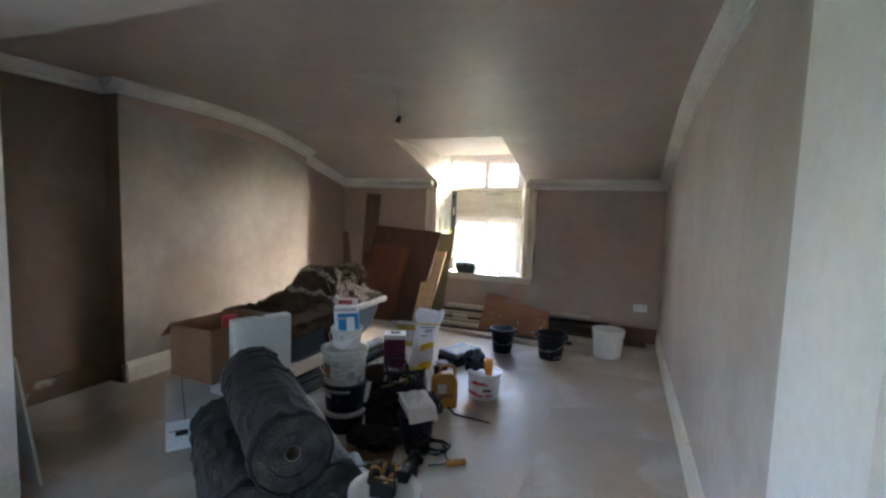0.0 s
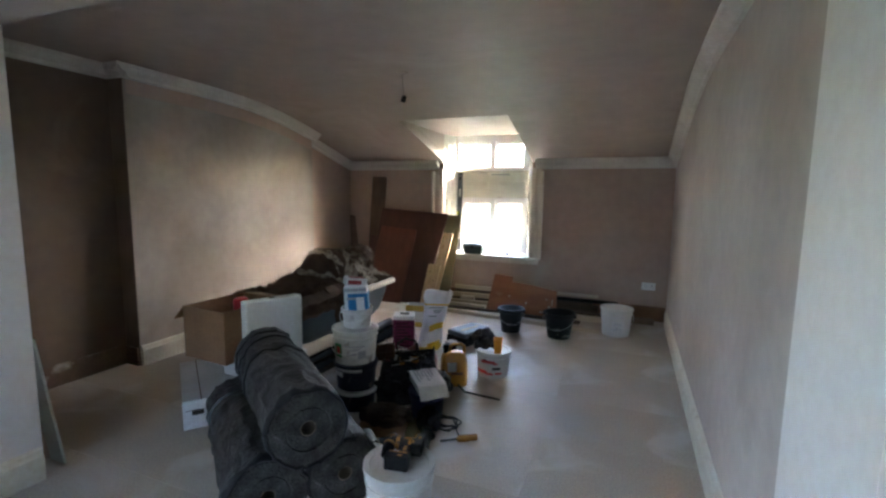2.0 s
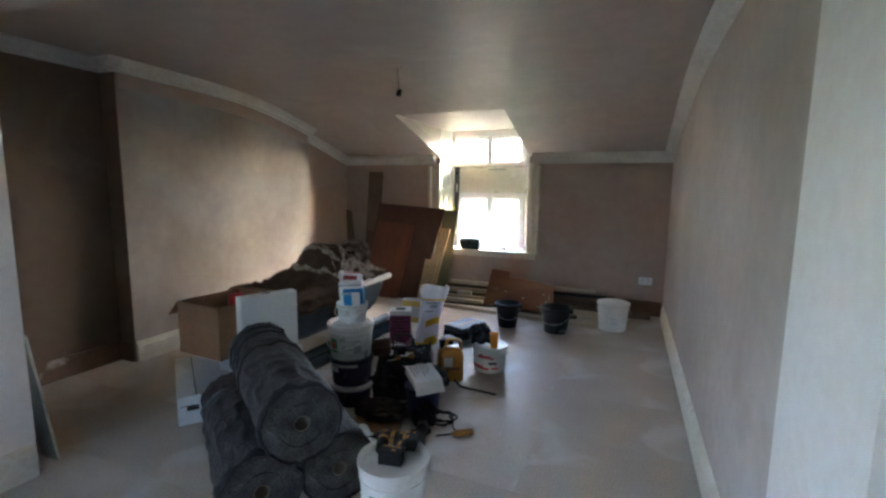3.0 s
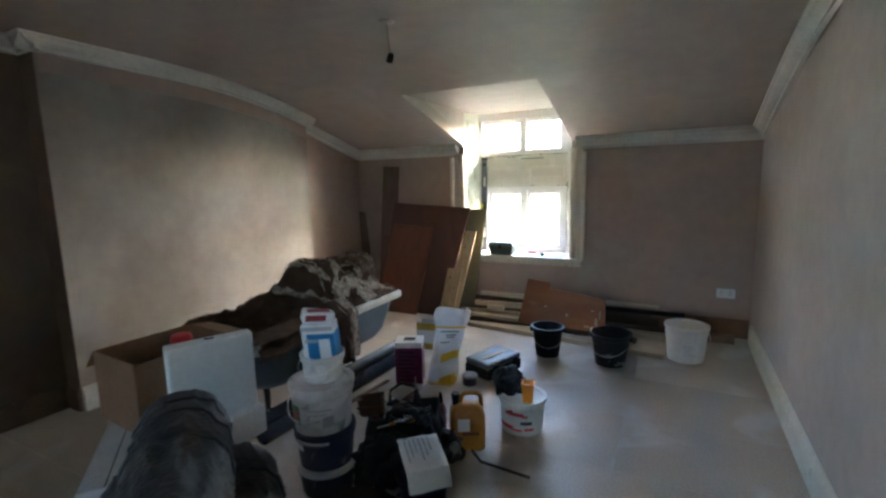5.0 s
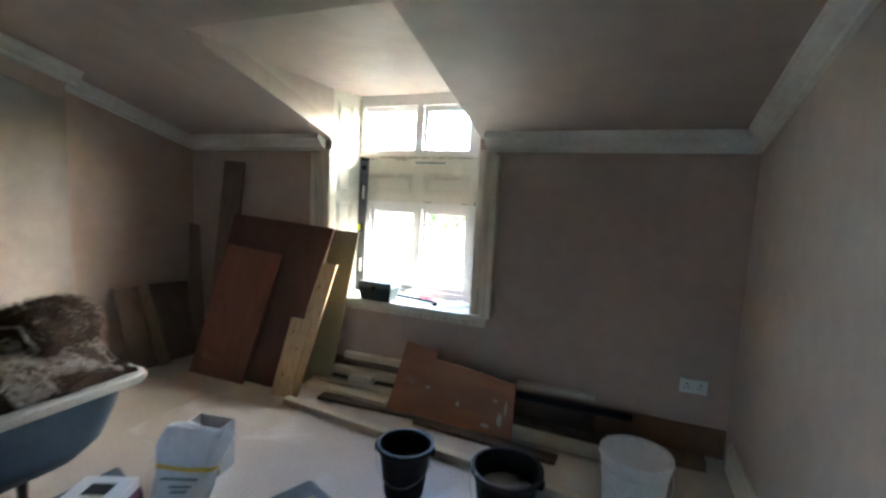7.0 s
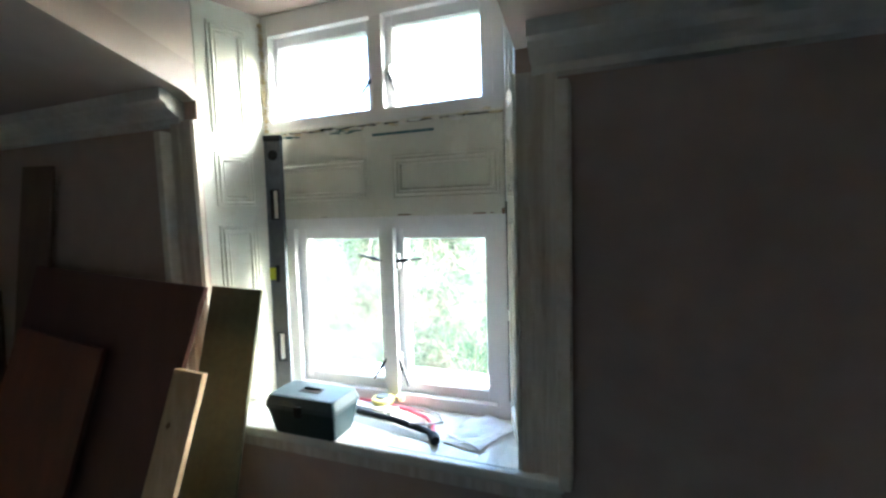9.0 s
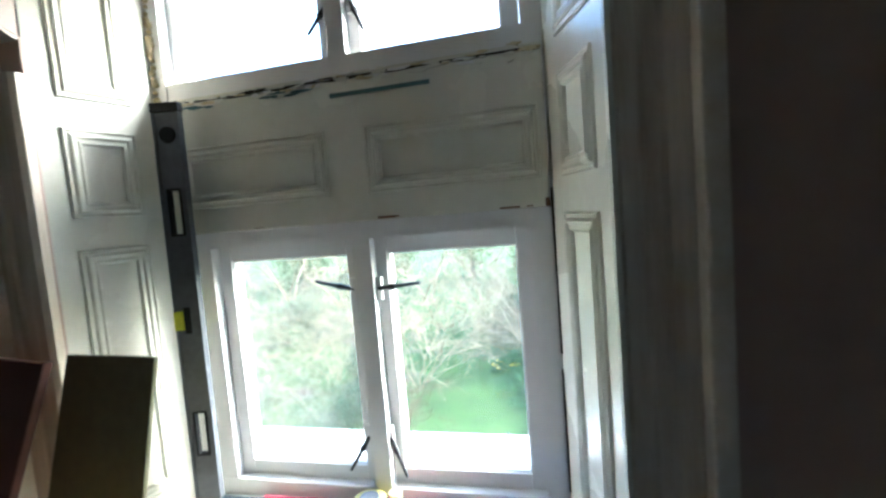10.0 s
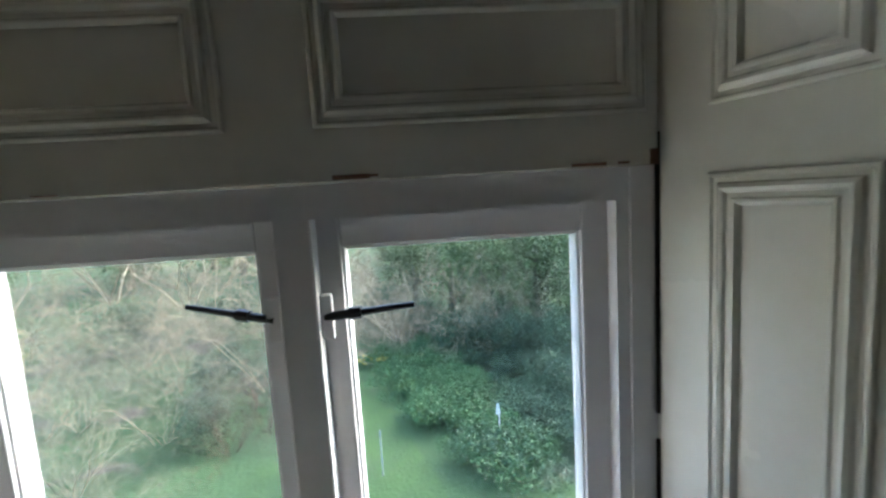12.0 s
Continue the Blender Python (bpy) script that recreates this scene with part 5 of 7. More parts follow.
# boxes at the near end of the bath
CARD = mat("brown cardboard", (0.235, 0.128, 0.062), (0.185, 0.10, 0.048), rough=0.8, scale=4, fine=70, bump=0.15, stain=(0.24, 0.15, 0.085), stain_at=0.68)
WHITECARD = mat("white carton", (0.62, 0.62, 0.61), (0.55, 0.545, 0.53), rough=0.65, scale=4, fine=50, bump=0.12, stain=(0.46, 0.43, 0.39), stain_at=0.68)
cm = Matrix.Translation((-2.4, 0.785, 0)) @ Matrix((( -0.8, 0.6, 0, 0), (0.6, 0.8, 0, 0), (0, 0, 1, 0), (0, 0, 0, 1)))
ob = thing("flat_carton", "long white flat-pack carton lying on the floor", "carton", cm)
bm = boxes((0, 0.74, 0, 0.50, 0, 0.18), bevel=0.006)
part("carton_body", bm, WHITECARD, ob)
bm = boxes((0.004, 0.73, 0.10, 0.106, 0.180, 0.1815), (-0.0015, 0.0, 0.012, 0.09, 0.118, 0.122))
part("seam", bm, JOINT, ob)
bm = boxes((-0.0016, 0.0, 0.050, 0.115, 0.088, 0.120), bevel=0.0)
part("handle_hole", bm, GAP, ob)
ob = thing("flat_carton", "pale carton wedged under the cardboard box", "carton", pose(-2.36, 1.27, 0.182, 0, 0, 0))
bm = boxes((-0.17, 0.30, -0.06, 0.24, 0, 0.153), bevel=0.006)
part("carton_body", bm, WHITECARD, ob)
ob = thing("cardboard_box", "open brown cardboard box holding a red item", "cardboard box", pose(-2.485, 1.285, 0.336, 0, 0, -4))
bm = bmesh.new()
hx, hy, hz, t = 0.195, 0.245, 0.345, 0.006
for dims in ((-hx, hx, -hy, -hy + t, 0, hz), (-hx, hx, hy - t, hy, 0, hz), (-hx, -hx + t, -hy + t, hy - t, 0, hz), (hx - t, hx, -hy + t, hy - t, 0, hz), (-hx + t, hx - t, -hy + t, hy - t, 0, t)):
    part("box_wall", boxes(dims), CARD, ob)
for corners in (((-hx, -hy, hz), (-hx, hy, hz), (-hx - 0.10, hy, hz - 0.10), (-hx - 0.10, -hy, hz - 0.10)), ((-hx, hy, hz), (hx, hy, hz), (hx, hy + 0.12, hz - 0.02), (-hx, hy + 0.12, hz - 0.02))):
    bm = bmesh.new()
    slab(bm, *corners, 0.004)
    part("flap", bm, CARD, ob)
bm = bmesh.new()
lathe(bm, [(0, 0), (0.05, 0), (0.055, 0.09), (0.045, 0.11), (0, 0.115)], 24, Matrix.Translation((-2.57, 1.42, 0.56)))
lathe(bm, [(0.052, -0.20), (0.052, 0.0)], 24, Matrix.Translation((-2.57, 1.42, 0.56)))
tagged(part("red_canister", bm, mat("red plastic", (0.55, 0.025, 0.025), rough=0.4), smooth=True), "red plastic canister inside the cardboard box", "canister")
ob = thing("white_slab_box", "white slab-shaped box standing on edge", "box", Matrix.Translation((-2.225, 1.125, 0.337)) @ Matrix.Rotation(math.atan2(0.345, 0.155) , 4, "Z"))
bm = boxes((0, 0.385, 0, 0.085, 0, 0.395), bevel=0.012)
part("box_body", bm, mat("off-white coated board", (0.70, 0.69, 0.65), (0.64, 0.63, 0.585), rough=0.5, scale=3, fine=40, bump=0.08), ob)
bm = boxes((0.17, 0.215, 0.03, 0.055, 0.3945, 0.3965), bevel=0.0)
part("handle_hole", bm, GAP, ob)

# ---- bath with old carpet piled on it ----
GRP = mat("blue-grey bath shell", (0.080, 0.112, 0.142), (0.055, 0.080, 0.105), rough=0.30, scale=3, fine=30, bump=0.15, spec=0.5)
ENAMEL = mat("cream bath enamel", (0.66, 0.62, 0.53), (0.60, 0.555, 0.46), rough=0.35, scale=4, stain=(0.45, 0.38, 0.28), stain_at=0.66, stain_scale=7)
bath = thing("bathtub", "old bath on legs, blue-grey shell and cream rim", "bathtub", pose(-2.56, 2.355, 0, 0, 0, 0))


def rrect(bm, hx, hy, r, z, n=7):
    pts = []
    for cx, cy, a0 in ((hx - r, hy - r, 0), (-hx + r, hy - r, 90), (-hx + r, -hy + r, 180), (hx - r, -hy + r, 270)):
        for i in range(n):
            a = radians(a0 + 90 * i / (n - 1))
            pts.append(bm.verts.new((cx + r * math.cos(a), cy + r * math.sin(a), z)))
    return pts


def loft(bm, rings, cap_first=True, cap_last=False):
    for p, q in zip(rings, rings[1:]):
        for i in range(len(p)):
            j = (i + 1) % len(p)
            bm.faces.new((p[i], p[j], q[j], q[i]))
    if cap_first:
        bm.faces.new(rings[0][::-1])
    if cap_last:
        bm.faces.new(rings[-1])


bm = bmesh.new()
loft(bm, [rrect(bm, *a) for a in ((0.19, 0.54, 0.14, 0.215), (0.24, 0.61, 0.16, 0.232), (0.278, 0.68, 0.17, 0.295), (0.302, 0.735, 0.17, 0.42), (0.315, 0.755, 0.16, 0.515), (0.33, 0.775, 0.15, 0.525))])
part("shell", bm, GRP, bath, smooth=True)
bm = bmesh.new()
loft(bm, [rrect(bm, *a) for a in ((0.325, 0.77, 0.13, 0.522), (0.355, 0.80, 0.10, 0.524), (0.36, 0.805, 0.10, 0.535), (0.358, 0.803, 0.10, 0.560), (0.345, 0.79, 0.10, 0.568), (0.295, 0.73, 0.15, 0.566), (0.28, 0.715, 0.15, 0.55),
                                     (0.255, 0.65, 0.15, 0.34), (0.18, 0.53, 0.13, 0.245))], False, True)
part("rim", bm, ENAMEL, bath, smooth=True)
for sx in (-0.20, 0.08):
    for sy in (-0.48, 0.40):
        bm = bmesh.new()
        tube(bm, [(sx, sy, 0.235), (sx + 0.01, sy, 0.14), (sx + 0.01, sy, 0.015), (sx + 0.01, sy, 0.0)], [0.026, 0.020, 0.015, 0.023], 10)
        part("leg", bm, BLACKIRON, bath)
for sy in (-0.48, 0.40):
    bm = boxes((-0.24, 0.13, sy - 0.02, sy + 0.02, 0.200, 0.226), bevel=0.003)
    part("cradle_bar", bm, OLDWOOD, bath)

CARPET = mat("brown carpet pile", (0.105, 0.066, 0.043), (0.07, 0.043, 0.028), rough=0.95, scale=10, fine=120, bump=0.9, fine_mix=0.6, spec=0.1, depth=0.012)
BACKING = mat("pale carpet backing", (0.47, 0.40, 0.32), (0.28, 0.22, 0.16), rough=0.95, scale=26, fine=110, bump=0.9, fine_mix=0.6, stain=(0.15, 0.10, 0.07), stain_at=0.53, stain_scale=34, spec=0.1, depth=0.012)


def heap_z(x, y):
    """Height of the folded carpet over the bath: flattened steep-sided folds with creases between."""
    z = 0.575
    for cx, cy, sx, sy, hh in ((-2.60, 2.90, 0.22, 0.20, 0.20), (-2.62, 2.48, 0.25, 0.22, 0.29), (-2.44, 2.70, 0.17, 0.22, 0.09), (-2.58, 2.16, 0.28, 0.22, 0.10), (-2.64, 1.84, 0.26, 0.22, 0.03)):
        d2 = ((x - cx) / sx) ** 2 + ((y - cy) / sy) ** 2
        z += hh * math.exp(-d2 ** 1.7)
    p = Vector((x * 5.0, y * 5.0, 0.3))
    warp = Vector((x * 3.0 + 0.6 * noise.noise(p * 0.7), y * 9.0 + 1.4 * noise.noise(p * 0.5), 1.7))
    ridge = 1 - abs(noise.noise(warp)) * 2.4
    return z + 0.030 * noise.noise(p) + 0.034 * max(0.0, ridge) + 0.018 * abs(noise.noise(p * 2.6)) + 0.010 * noise.noise(p * 6)


def heap(x0, x1, y0, y1, nx, ny, off=0.0, keep=None):
    bm = bmesh.new()
    g = {}
    for i in range(nx + 1):
        for j in range(ny + 1):
            x, y = x0 + (x1 - x0) * i / nx, y0 + (y1 - y0) * j / ny
            e = 0.025 * noise.noise(Vector((x * 8, y * 8, 4)))
            g[i, j] = bm.verts.new((x + e, y - e, heap_z(x, y) + off))
    for i in range(nx):
        for j in range(ny):
            f = (g[i, j], g[i + 1, j], g[i + 1, j + 1], g[i, j + 1])
            c = sum((v.co for v in f), Vector()) / 4
            if keep is None or keep(c):
                bm.faces.new(f)
    loose = [v for v in bm.verts if not v.link_faces]
    bmesh.ops.delete(bm, geom=loose, context="VERTS")
    r = bmesh.ops.extrude_face_region(bm, geom=list(bm.faces))
    for v in r["geom"]:
        if isinstance(v, bmesh.types.BMVert):
            v.co.z = min(v.co.z - 0.012, 0.572) if keep is None else v.co.z - 0.012
    return bm


carpet = thing("old_carpet", "rolled and folded old brown carpet heaped on the bath", "carpet", Matrix())
bm = heap(-2.93, -2.24, 1.62, 3.10, 52, 96)
part("carpet_body", bm, CARPET, carpet, "fluffy dark brown pile", True)
fold = lambda c: 0.33 < 0.55 * noise.noise(Vector((c.x * 7, c.y * 5, 9))) + 0.45 * math.exp(-((c.x + 2.44) / 0.20) ** 2 - ((c.y - 2.90) / 0.34) ** 2)
bm = heap(-2.86, -2.22, 2.30, 3.12, 54, 66, 0.010, fold)
bm.verts.ensure_lookup_table()
seen = set()
for v0 in bm.verts:
    if v0 in seen:
        continue
    isle, todo = {v0}, [v0]
    while todo:
        for e in todo.pop().link_edges:
            for w_ in e.verts:
                if w_ not in isle:
                    isle.add(w_)
                    todo.append(w_)
    seen |= isle
    if len(isle) > 40:
        b2, at_ = bmesh.new(), {}
        for w_ in isle:
            at_[w_] = b2.verts.new(w_.co)
        for f_ in bm.faces:
            if f_.verts[0] in isle:
                b2.faces.new([at_[w_] for w_ in f_.verts])
        part("backing_fold", b2, BACKING, carpet, "pale frayed backing turned upward", True)
bm.free()


for k, pts in enumerate((((-2.30, 2.40), (-2.42, 2.52), (-2.60, 2.66), (-2.78, 2.72)), ((-2.28, 2.62), (-2.38, 2.72), (-2.46, 2.86), (-2.44, 3.02), (-2.36, 3.08)), ((-2.88, 2.34), (-2.72, 2.36), (-2.52, 2.42), (-2.36, 2.36)),
                        ((-2.62, 2.78), (-2.52, 2.90), (-2.54, 3.04), (-2.66, 3.09)), ((-2.74, 2.92), (-2.62, 2.86), (-2.50, 2.80), (-2.40, 2.82)))):
    bm = bmesh.new()
    path = []
    for a, b in zip(pts, pts[1:]):
        for i in range(8):
            x, y = a[0] + (b[0] - a[0]) * i / 8, a[1] + (b[1] - a[1]) * i / 8
            x += 0.02 * noise.noise(Vector((x * 14, y * 14, k)))
            path.append((x, y, heap_z(x, y) + 0.006))
    tube(bm, path, [0.006 + 0.008 * abs(noise.noise(Vector((i * 0.7, k, 0)))) for i in range(len(path))], 7)
    part("frayed_edge", bm, BACKING, carpet, "", True)


def flap(bm, y0, y1, top, low, nx=14, nz=22):
    g = {}
    for i in range(nx + 1):
        for k in range(nz + 1):
            u, w = i / nx, k / nz
            y = y0 + (y1 - y0) * u + 0.03 * noise.noise(Vector((u * 3, w * 4, 2)))
            z = top + (low - top) * w + 0.03 * noise.noise(Vector((u * 5, 3, 1))) * w
            x = -2.30 + 0.125 * min(1, w * 5) + 0.03 * noise.noise(Vector((u * 4, w * 3, 7)))
            g[i, k] = bm.verts.new((x, y, z))
    for i in range(nx):
        for k in range(nz):
            bm.faces.new((g[i, k], g[i + 1, k], g[i + 1, k + 1], g[i, k + 1]))
    r = bmesh.ops.extrude_face_region(bm, geom=list(bm.faces))
    for v in r["geom"]:
        if isinstance(v, bmesh.types.BMVert):
            v.co.x += 0.014


bm = bmesh.new()
flap(bm, 2.02, 2.36, 0.66, 0.24)
part("hanging_flap", bm, CARPET, carpet, "", True)
bm = bmesh.new()
flap(bm, 1.60, 2.06, 0.63, 0.50, 18, 10)
part("hanging_flap", bm, CARPET, carpet, "", True)
bm = bmesh.new()
flap(bm, 2.34, 2.45, 0.66, 0.25, 6, 22)
part("hanging_edge", bm, BACKING, carpet, "", True)
rng = random.Random(77)
vs, fs = [], []
for _ in range(20000):
    x, y = rng.uniform(-2.92, -2.26), rng.uniform(1.63, 3.08)
    p = Vector((x, y, heap_z(x, y)))
    if rng.random() < 0.22:
        p = Vector((-2.155 + rng.uniform(0, 0.01), rng.uniform(2.03, 2.37), rng.uniform(0.25, 0.62)))
    d = Vector((rng.gauss(0, 0.5) + 0.2, rng.gauss(0, 0.5), rng.gauss(0.6, 0.4))).normalized() * rng.uniform(0.010, 0.028)
    w = Vector((rng.gauss(0, 1), rng.gauss(0, 1), 0)).normalized() * 0.0018
    k = len(vs)
    vs += [tuple(p - w), tuple(p + w), tuple(p + d)]
    fs.append((k, k + 1, k + 2))
pale_vs, pale_fs = [], []
for _ in range(4000):
    x, y = rng.uniform(-2.85, -2.26), min(3.08, rng.gauss(2.86, 0.17))
    if noise.noise(Vector((x * 9, y * 9, 4))) < 0.02:
        continue
    p = Vector((x, y, heap_z(x, y) + 0.004))
    d = Vector((rng.gauss(0.3, 0.6), rng.gauss(0, 0.5), rng.gauss(0.4, 0.4))).normalized() * rng.uniform(0.012, 0.034)
    w = Vector((rng.gauss(0, 1), rng.gauss(0, 1), 0)).normalized() * 0.0022
    k = len(pale_vs)
    pale_vs += [tuple(p - w), tuple(p + w), tuple(p + d)]
    pale_fs.append((k, k + 1, k + 2))
me = bpy.data.meshes.new("pale_tufts")
me.from_pydata(pale_vs, [], pale_fs)
me.materials.append(BACKING)
o = tagged(new("frayed_fringe", me), kind="stuff")
o.parent = carpet
me = bpy.data.meshes.new("tufts")
me.from_pydata(vs, [], fs)
me.materials.append(CARPET)
o = tagged(new("tuft_fringe", me), kind="stuff")
o.parent = carpet



def carpet_roll(c, axis, r, length, seed, squash):
    """A loose roll of carpet: its pile outside, pale backing showing in the wound end."""
    q = Matrix.Translation(c) @ Vector(axis).to_track_quat("Z", "Y").to_matrix().to_4x4()
    off = Vector((seed * 3.3, seed, 0))

    def place(v):
        a = math.atan2(v.co.y, v.co.x)
        p = Vector((math.cos(a) * 1.6, math.sin(a) * 1.6, v.co.z * 6)) + off
        k = 1 + 0.16 * noise.noise(p) + 0.07 * abs(noise.noise(p * 2.7)) + 0.03 * noise.noise(p * 7)
        w = q @ Vector((v.co.x * k, v.co.y * k, v.co.z))
        w.z = c[2] + (w.z - c[2]) * squash
        v.co = w

    bm = bmesh.new()
    lathe(bm, [(r * 0.80, -0.004), (r * 0.95, 0.006)] + [(r * (1 + 0.05 * math.sin(i * 1.1)), length * (0.04 + 0.92 * i / 16)) for i in range(17)] + [(r * 0.9, length), (0, length - 0.01)], 56)
    for v in bm.verts:
        place(v)
    rng = random.Random(seed + 40)
    fur = {"pile": ([], []), "backing": ([], [])}
    for v in bm.verts:
        for _ in range(5):
            p = v.co + Vector((rng.gauss(0, 0.012), rng.gauss(0, 0.012), rng.gauss(0, 0.006)))
            d = ((v.co - Vector(c)).normalized() + Vector((rng.gauss(0, 0.5), rng.gauss(0, 0.5), rng.gauss(0, 0.5)))).normalized() * rng.uniform(0.012, 0.030)
            w = Vector((rng.gauss(0, 1), rng.gauss(0, 1), rng.gauss(0, 1))).normalized() * 0.0022
            vs_, fs_ = fur["backing" if noise.noise(v.co * 16) > 0.18 else "pile"]
            k = len(vs_)
            vs_ += [tuple(p - w), tuple(p + w), tuple(p + d)]
            fs_.append((k, k + 1, k + 2))
    for kind_, m_ in (("pile", CARPET), ("backing", BACKING)):
        me = bpy.data.meshes.new("roll_tufts")
        me.from_pydata(fur[kind_][0], [], fur[kind_][1])
        me.materials.append(m_)
        o = tagged(new("tuft_fringe", me), kind="stuff")
        o.parent = carpet
    part("rolled_body", bm, CARPET, carpet, "fluffy dark brown pile", True)
    turns, n = 1.9, 90
    for nm, shift, wd, dp, m_ in (("wound_backing", 0.0, 0.012, 0.030, BACKING), ("wound_pile", 0.5, 0.018, 0.018, CARPET)):
        bm = bmesh.new()
        rows_ = []
        for i in range(n):
            u = i / (n - 1)
            a = u * turns * 2 * math.pi + shift
            rr = r * (0.14 + 0.74 * (u + shift * 0.08))
            wob = 1 + 0.10 * noise.noise(Vector((math.cos(a) * 2, math.sin(a) * 2, u * 3)) + off)
            e = 0.03 * noise.noise(Vector((a * 1.4, seed, 1)))
            rr *= 1 + 0.16 * noise.noise(Vector((a * 2.1, seed, 4)))
            rows_.append([bm.verts.new(((rr + d) * wob * math.cos(a), (rr + d) * wob * math.sin(a), z)) for d, z in ((-wd / 2, 0.02), (-wd / 2, -dp + e), (wd / 2, -dp + e), (wd / 2, 0.02))])
        for p, t in zip(rows_, rows_[1:]):
            for j in range(4):
                bm.faces.new((p[j], p[(j + 1) % 4], t[(j + 1) % 4], t[j]))
        bm.faces.new(rows_[0])
        bm.faces.new(rows_[-1][::-1])
        for v in bm.verts:
            place(v)
        part(nm, bm, m_, carpet, "pale woven backing edge" if m_ is BACKING else "", True)


carpet_roll((-2.46, 2.74, 0.755), (-0.42, 0.88, 0.0), 0.145, 0.34, 2, 0.92)


def ruffle(pts, width, seed, lift=0.012):
    """A ragged, wavy strip of pale backing lying over the heap along points of the plan."""
    bm = bmesh.new()
    rows_ = []
    for a, b in zip(pts, pts[1:]):
        for i in range(12):
            u = i / 12
            p = Vector((a[0] + (b[0] - a[0]) * u, a[1] + (b[1] - a[1]) * u, 0))
            s_ = Vector((b[1] - a[1], a[0] - b[0], 0)).normalized()
            row = []
            for j in range(5):
                o_ = (j / 4 - 0.5) * width * (0.7 + 0.6 * abs(noise.noise(Vector((p.x * 11, p.y * 11, seed)))))
                w = p + s_ * o_ + Vector((noise.noise(p * 23 + Vector((seed, 0, 0))), noise.noise(p * 21), 0)) * 0.012
                row.append(bm.verts.new((w.x, w.y, heap_z(w.x, w.y) + lift + 0.022 * abs(noise.noise(Vector((w.x * 26, w.y * 26, seed)))))))
            rows_.append(row)
    for p, t in zip(rows_, rows_[1:]):
        for j in range(4):
            bm.faces.new((p[j], p[j + 1], t[j + 1], t[j]))
    r = bmesh.ops.extrude_face_region(bm, geom=list(bm.faces))
    for v in r["geom"]:
        if isinstance(v, bmesh.types.BMVert):
            v.co.z -= 0.010
    part("ruffled_edge", bm, BACKING, carpet, "", True)


ruffle(((-2.27, 2.30), (-2.34, 2.50), (-2.36, 2.72), (-2.30, 2.95), (-2.28, 3.06)), 0.075, 3)
ruffle(((-2.84, 2.28), (-2.68, 2.20), (-2.48, 2.22), (-2.30, 2.36)), 0.040, 8)
ruffle(((-2.42, 2.52), (-2.52, 2.64), (-2.66, 2.68)), 0.050, 12)
ruffle(((-2.80, 2.42), (-2.66, 2.34), (-2.50, 2.36), (-2.38, 2.46)), 0.030, 17)
ruffle(((-2.34, 2.42), (-2.44, 2.58), (-2.42, 2.80), (-2.46, 2.98)), 0.045, 23, 0.02)

# pipes beside the bath
PIPE = mat("blue-grey pipe", (0.032, 0.042, 0.055), (0.020, 0.027, 0.036), rough=0.22, scale=5, fine=30, bump=0.08, spec=0.9)
PIPEWRAP = mat("grey pipe film", (0.18, 0.195, 0.21), (0.12, 0.135, 0.15), rough=0.15, scale=6, fine=30, bump=0.3, spec=0.6)
for k, (a, b, r, lab, pm) in enumerate((((-2.335, 1.62), (-2.26, 3.02), 0.055, "long blue-grey plastic pipe beside the bath", PIPE), ((-2.215, 1.60), (-2.135, 3.00), 0.056, "long dark plastic pipe beside another", PIPE))):
    bm = bmesh.new()
    d = Vector((b[0] - a[0], b[1] - a[1], 0))
    lathe(bm, [(r - 0.004, d.length * 0.3), (r - 0.004, 0), (r, 0), (r, d.length * 0.9), (r + 0.005, d.length * 0.905), (r + 0.005, d.length), (r - 0.002, d.length), (r - 0.004, d.length * 0.8)], 28,
          Matrix.Translation((a[0], a[1], r + 0.005)) @ d.to_track_quat("Z", "Y").to_matrix().to_4x4())
    tagged(part("plastic_pipe", bm, pm, smooth=True), lab, "pipe", "plastic pipes")
bm = bmesh.new()
d = Vector((0.07, 1.25, 0)).normalized()
lathe(bm, [(0.030, 0.20), (0.030, 0.0), (0.034, 0.0), (0.034, 0.62), (0.030, 0.62), (0.030, 0.4)], 24, Matrix.Translation((-2.238, 2.36, 0.139)) @ d.to_track_quat("Z", "Y").to_matrix().to_4x4())
tagged(part("plastic_pipe", bm, PIPEWRAP, smooth=True), "shiny pale pipe resting on two others", "pipe", "plastic pipes")

# ---- packets, cans and tools on the floor ----
MAGENTA = mat("magenta print", (0.19, 0.022, 0.085), (0.13, 0.015, 0.055), rough=0.45, scale=14)
ob = thing("magenta_carton", "magenta and white cardboard carton standing upright", "carton", pose(-1.905, 2.715, 0, 0, 0, 24))
bm = boxes((-0.098, 0.098, -0.085, 0.085, 0, 0.315), bevel=0.004)
part("carton_body", bm, PAPERWHITE, ob)
bm = boxes((-0.097, 0.097, -0.0868, -0.0852, 0.003, 0.275))
part("front_print", bm, MAGENTA, ob)
bm = boxes((0.0982, 0.0992, -0.084, 0.084, 0.004, 0.275), *[(0.0994, 0.1004, -0.07, 0.06 - 0.015 * (i % 3), 0.05 + 0.036 * i, 0.066 + 0.036 * i) for i in range(6)])
part("side_print", bm, mat("faded magenta side", (0.20, 0.06, 0.11), (0.26, 0.10, 0.15), rough=0.5, scale=12), ob)
bm = boxes(*[(-0.075, 0.070 - 0.03 * (i % 3), -0.0878, -0.0868, 0.025 + 0.030 * i, 0.042 + 0.030 * i) for i in range(8)])
part("print_line", bm, mat("dark magenta", (0.06, 0.010, 0.028), rough=0.5), ob)
bm = boxes((-0.04, 0.045, -0.03, 0.035, 0.314, 0.318))
part("handle_hole", bm, GAP, ob)

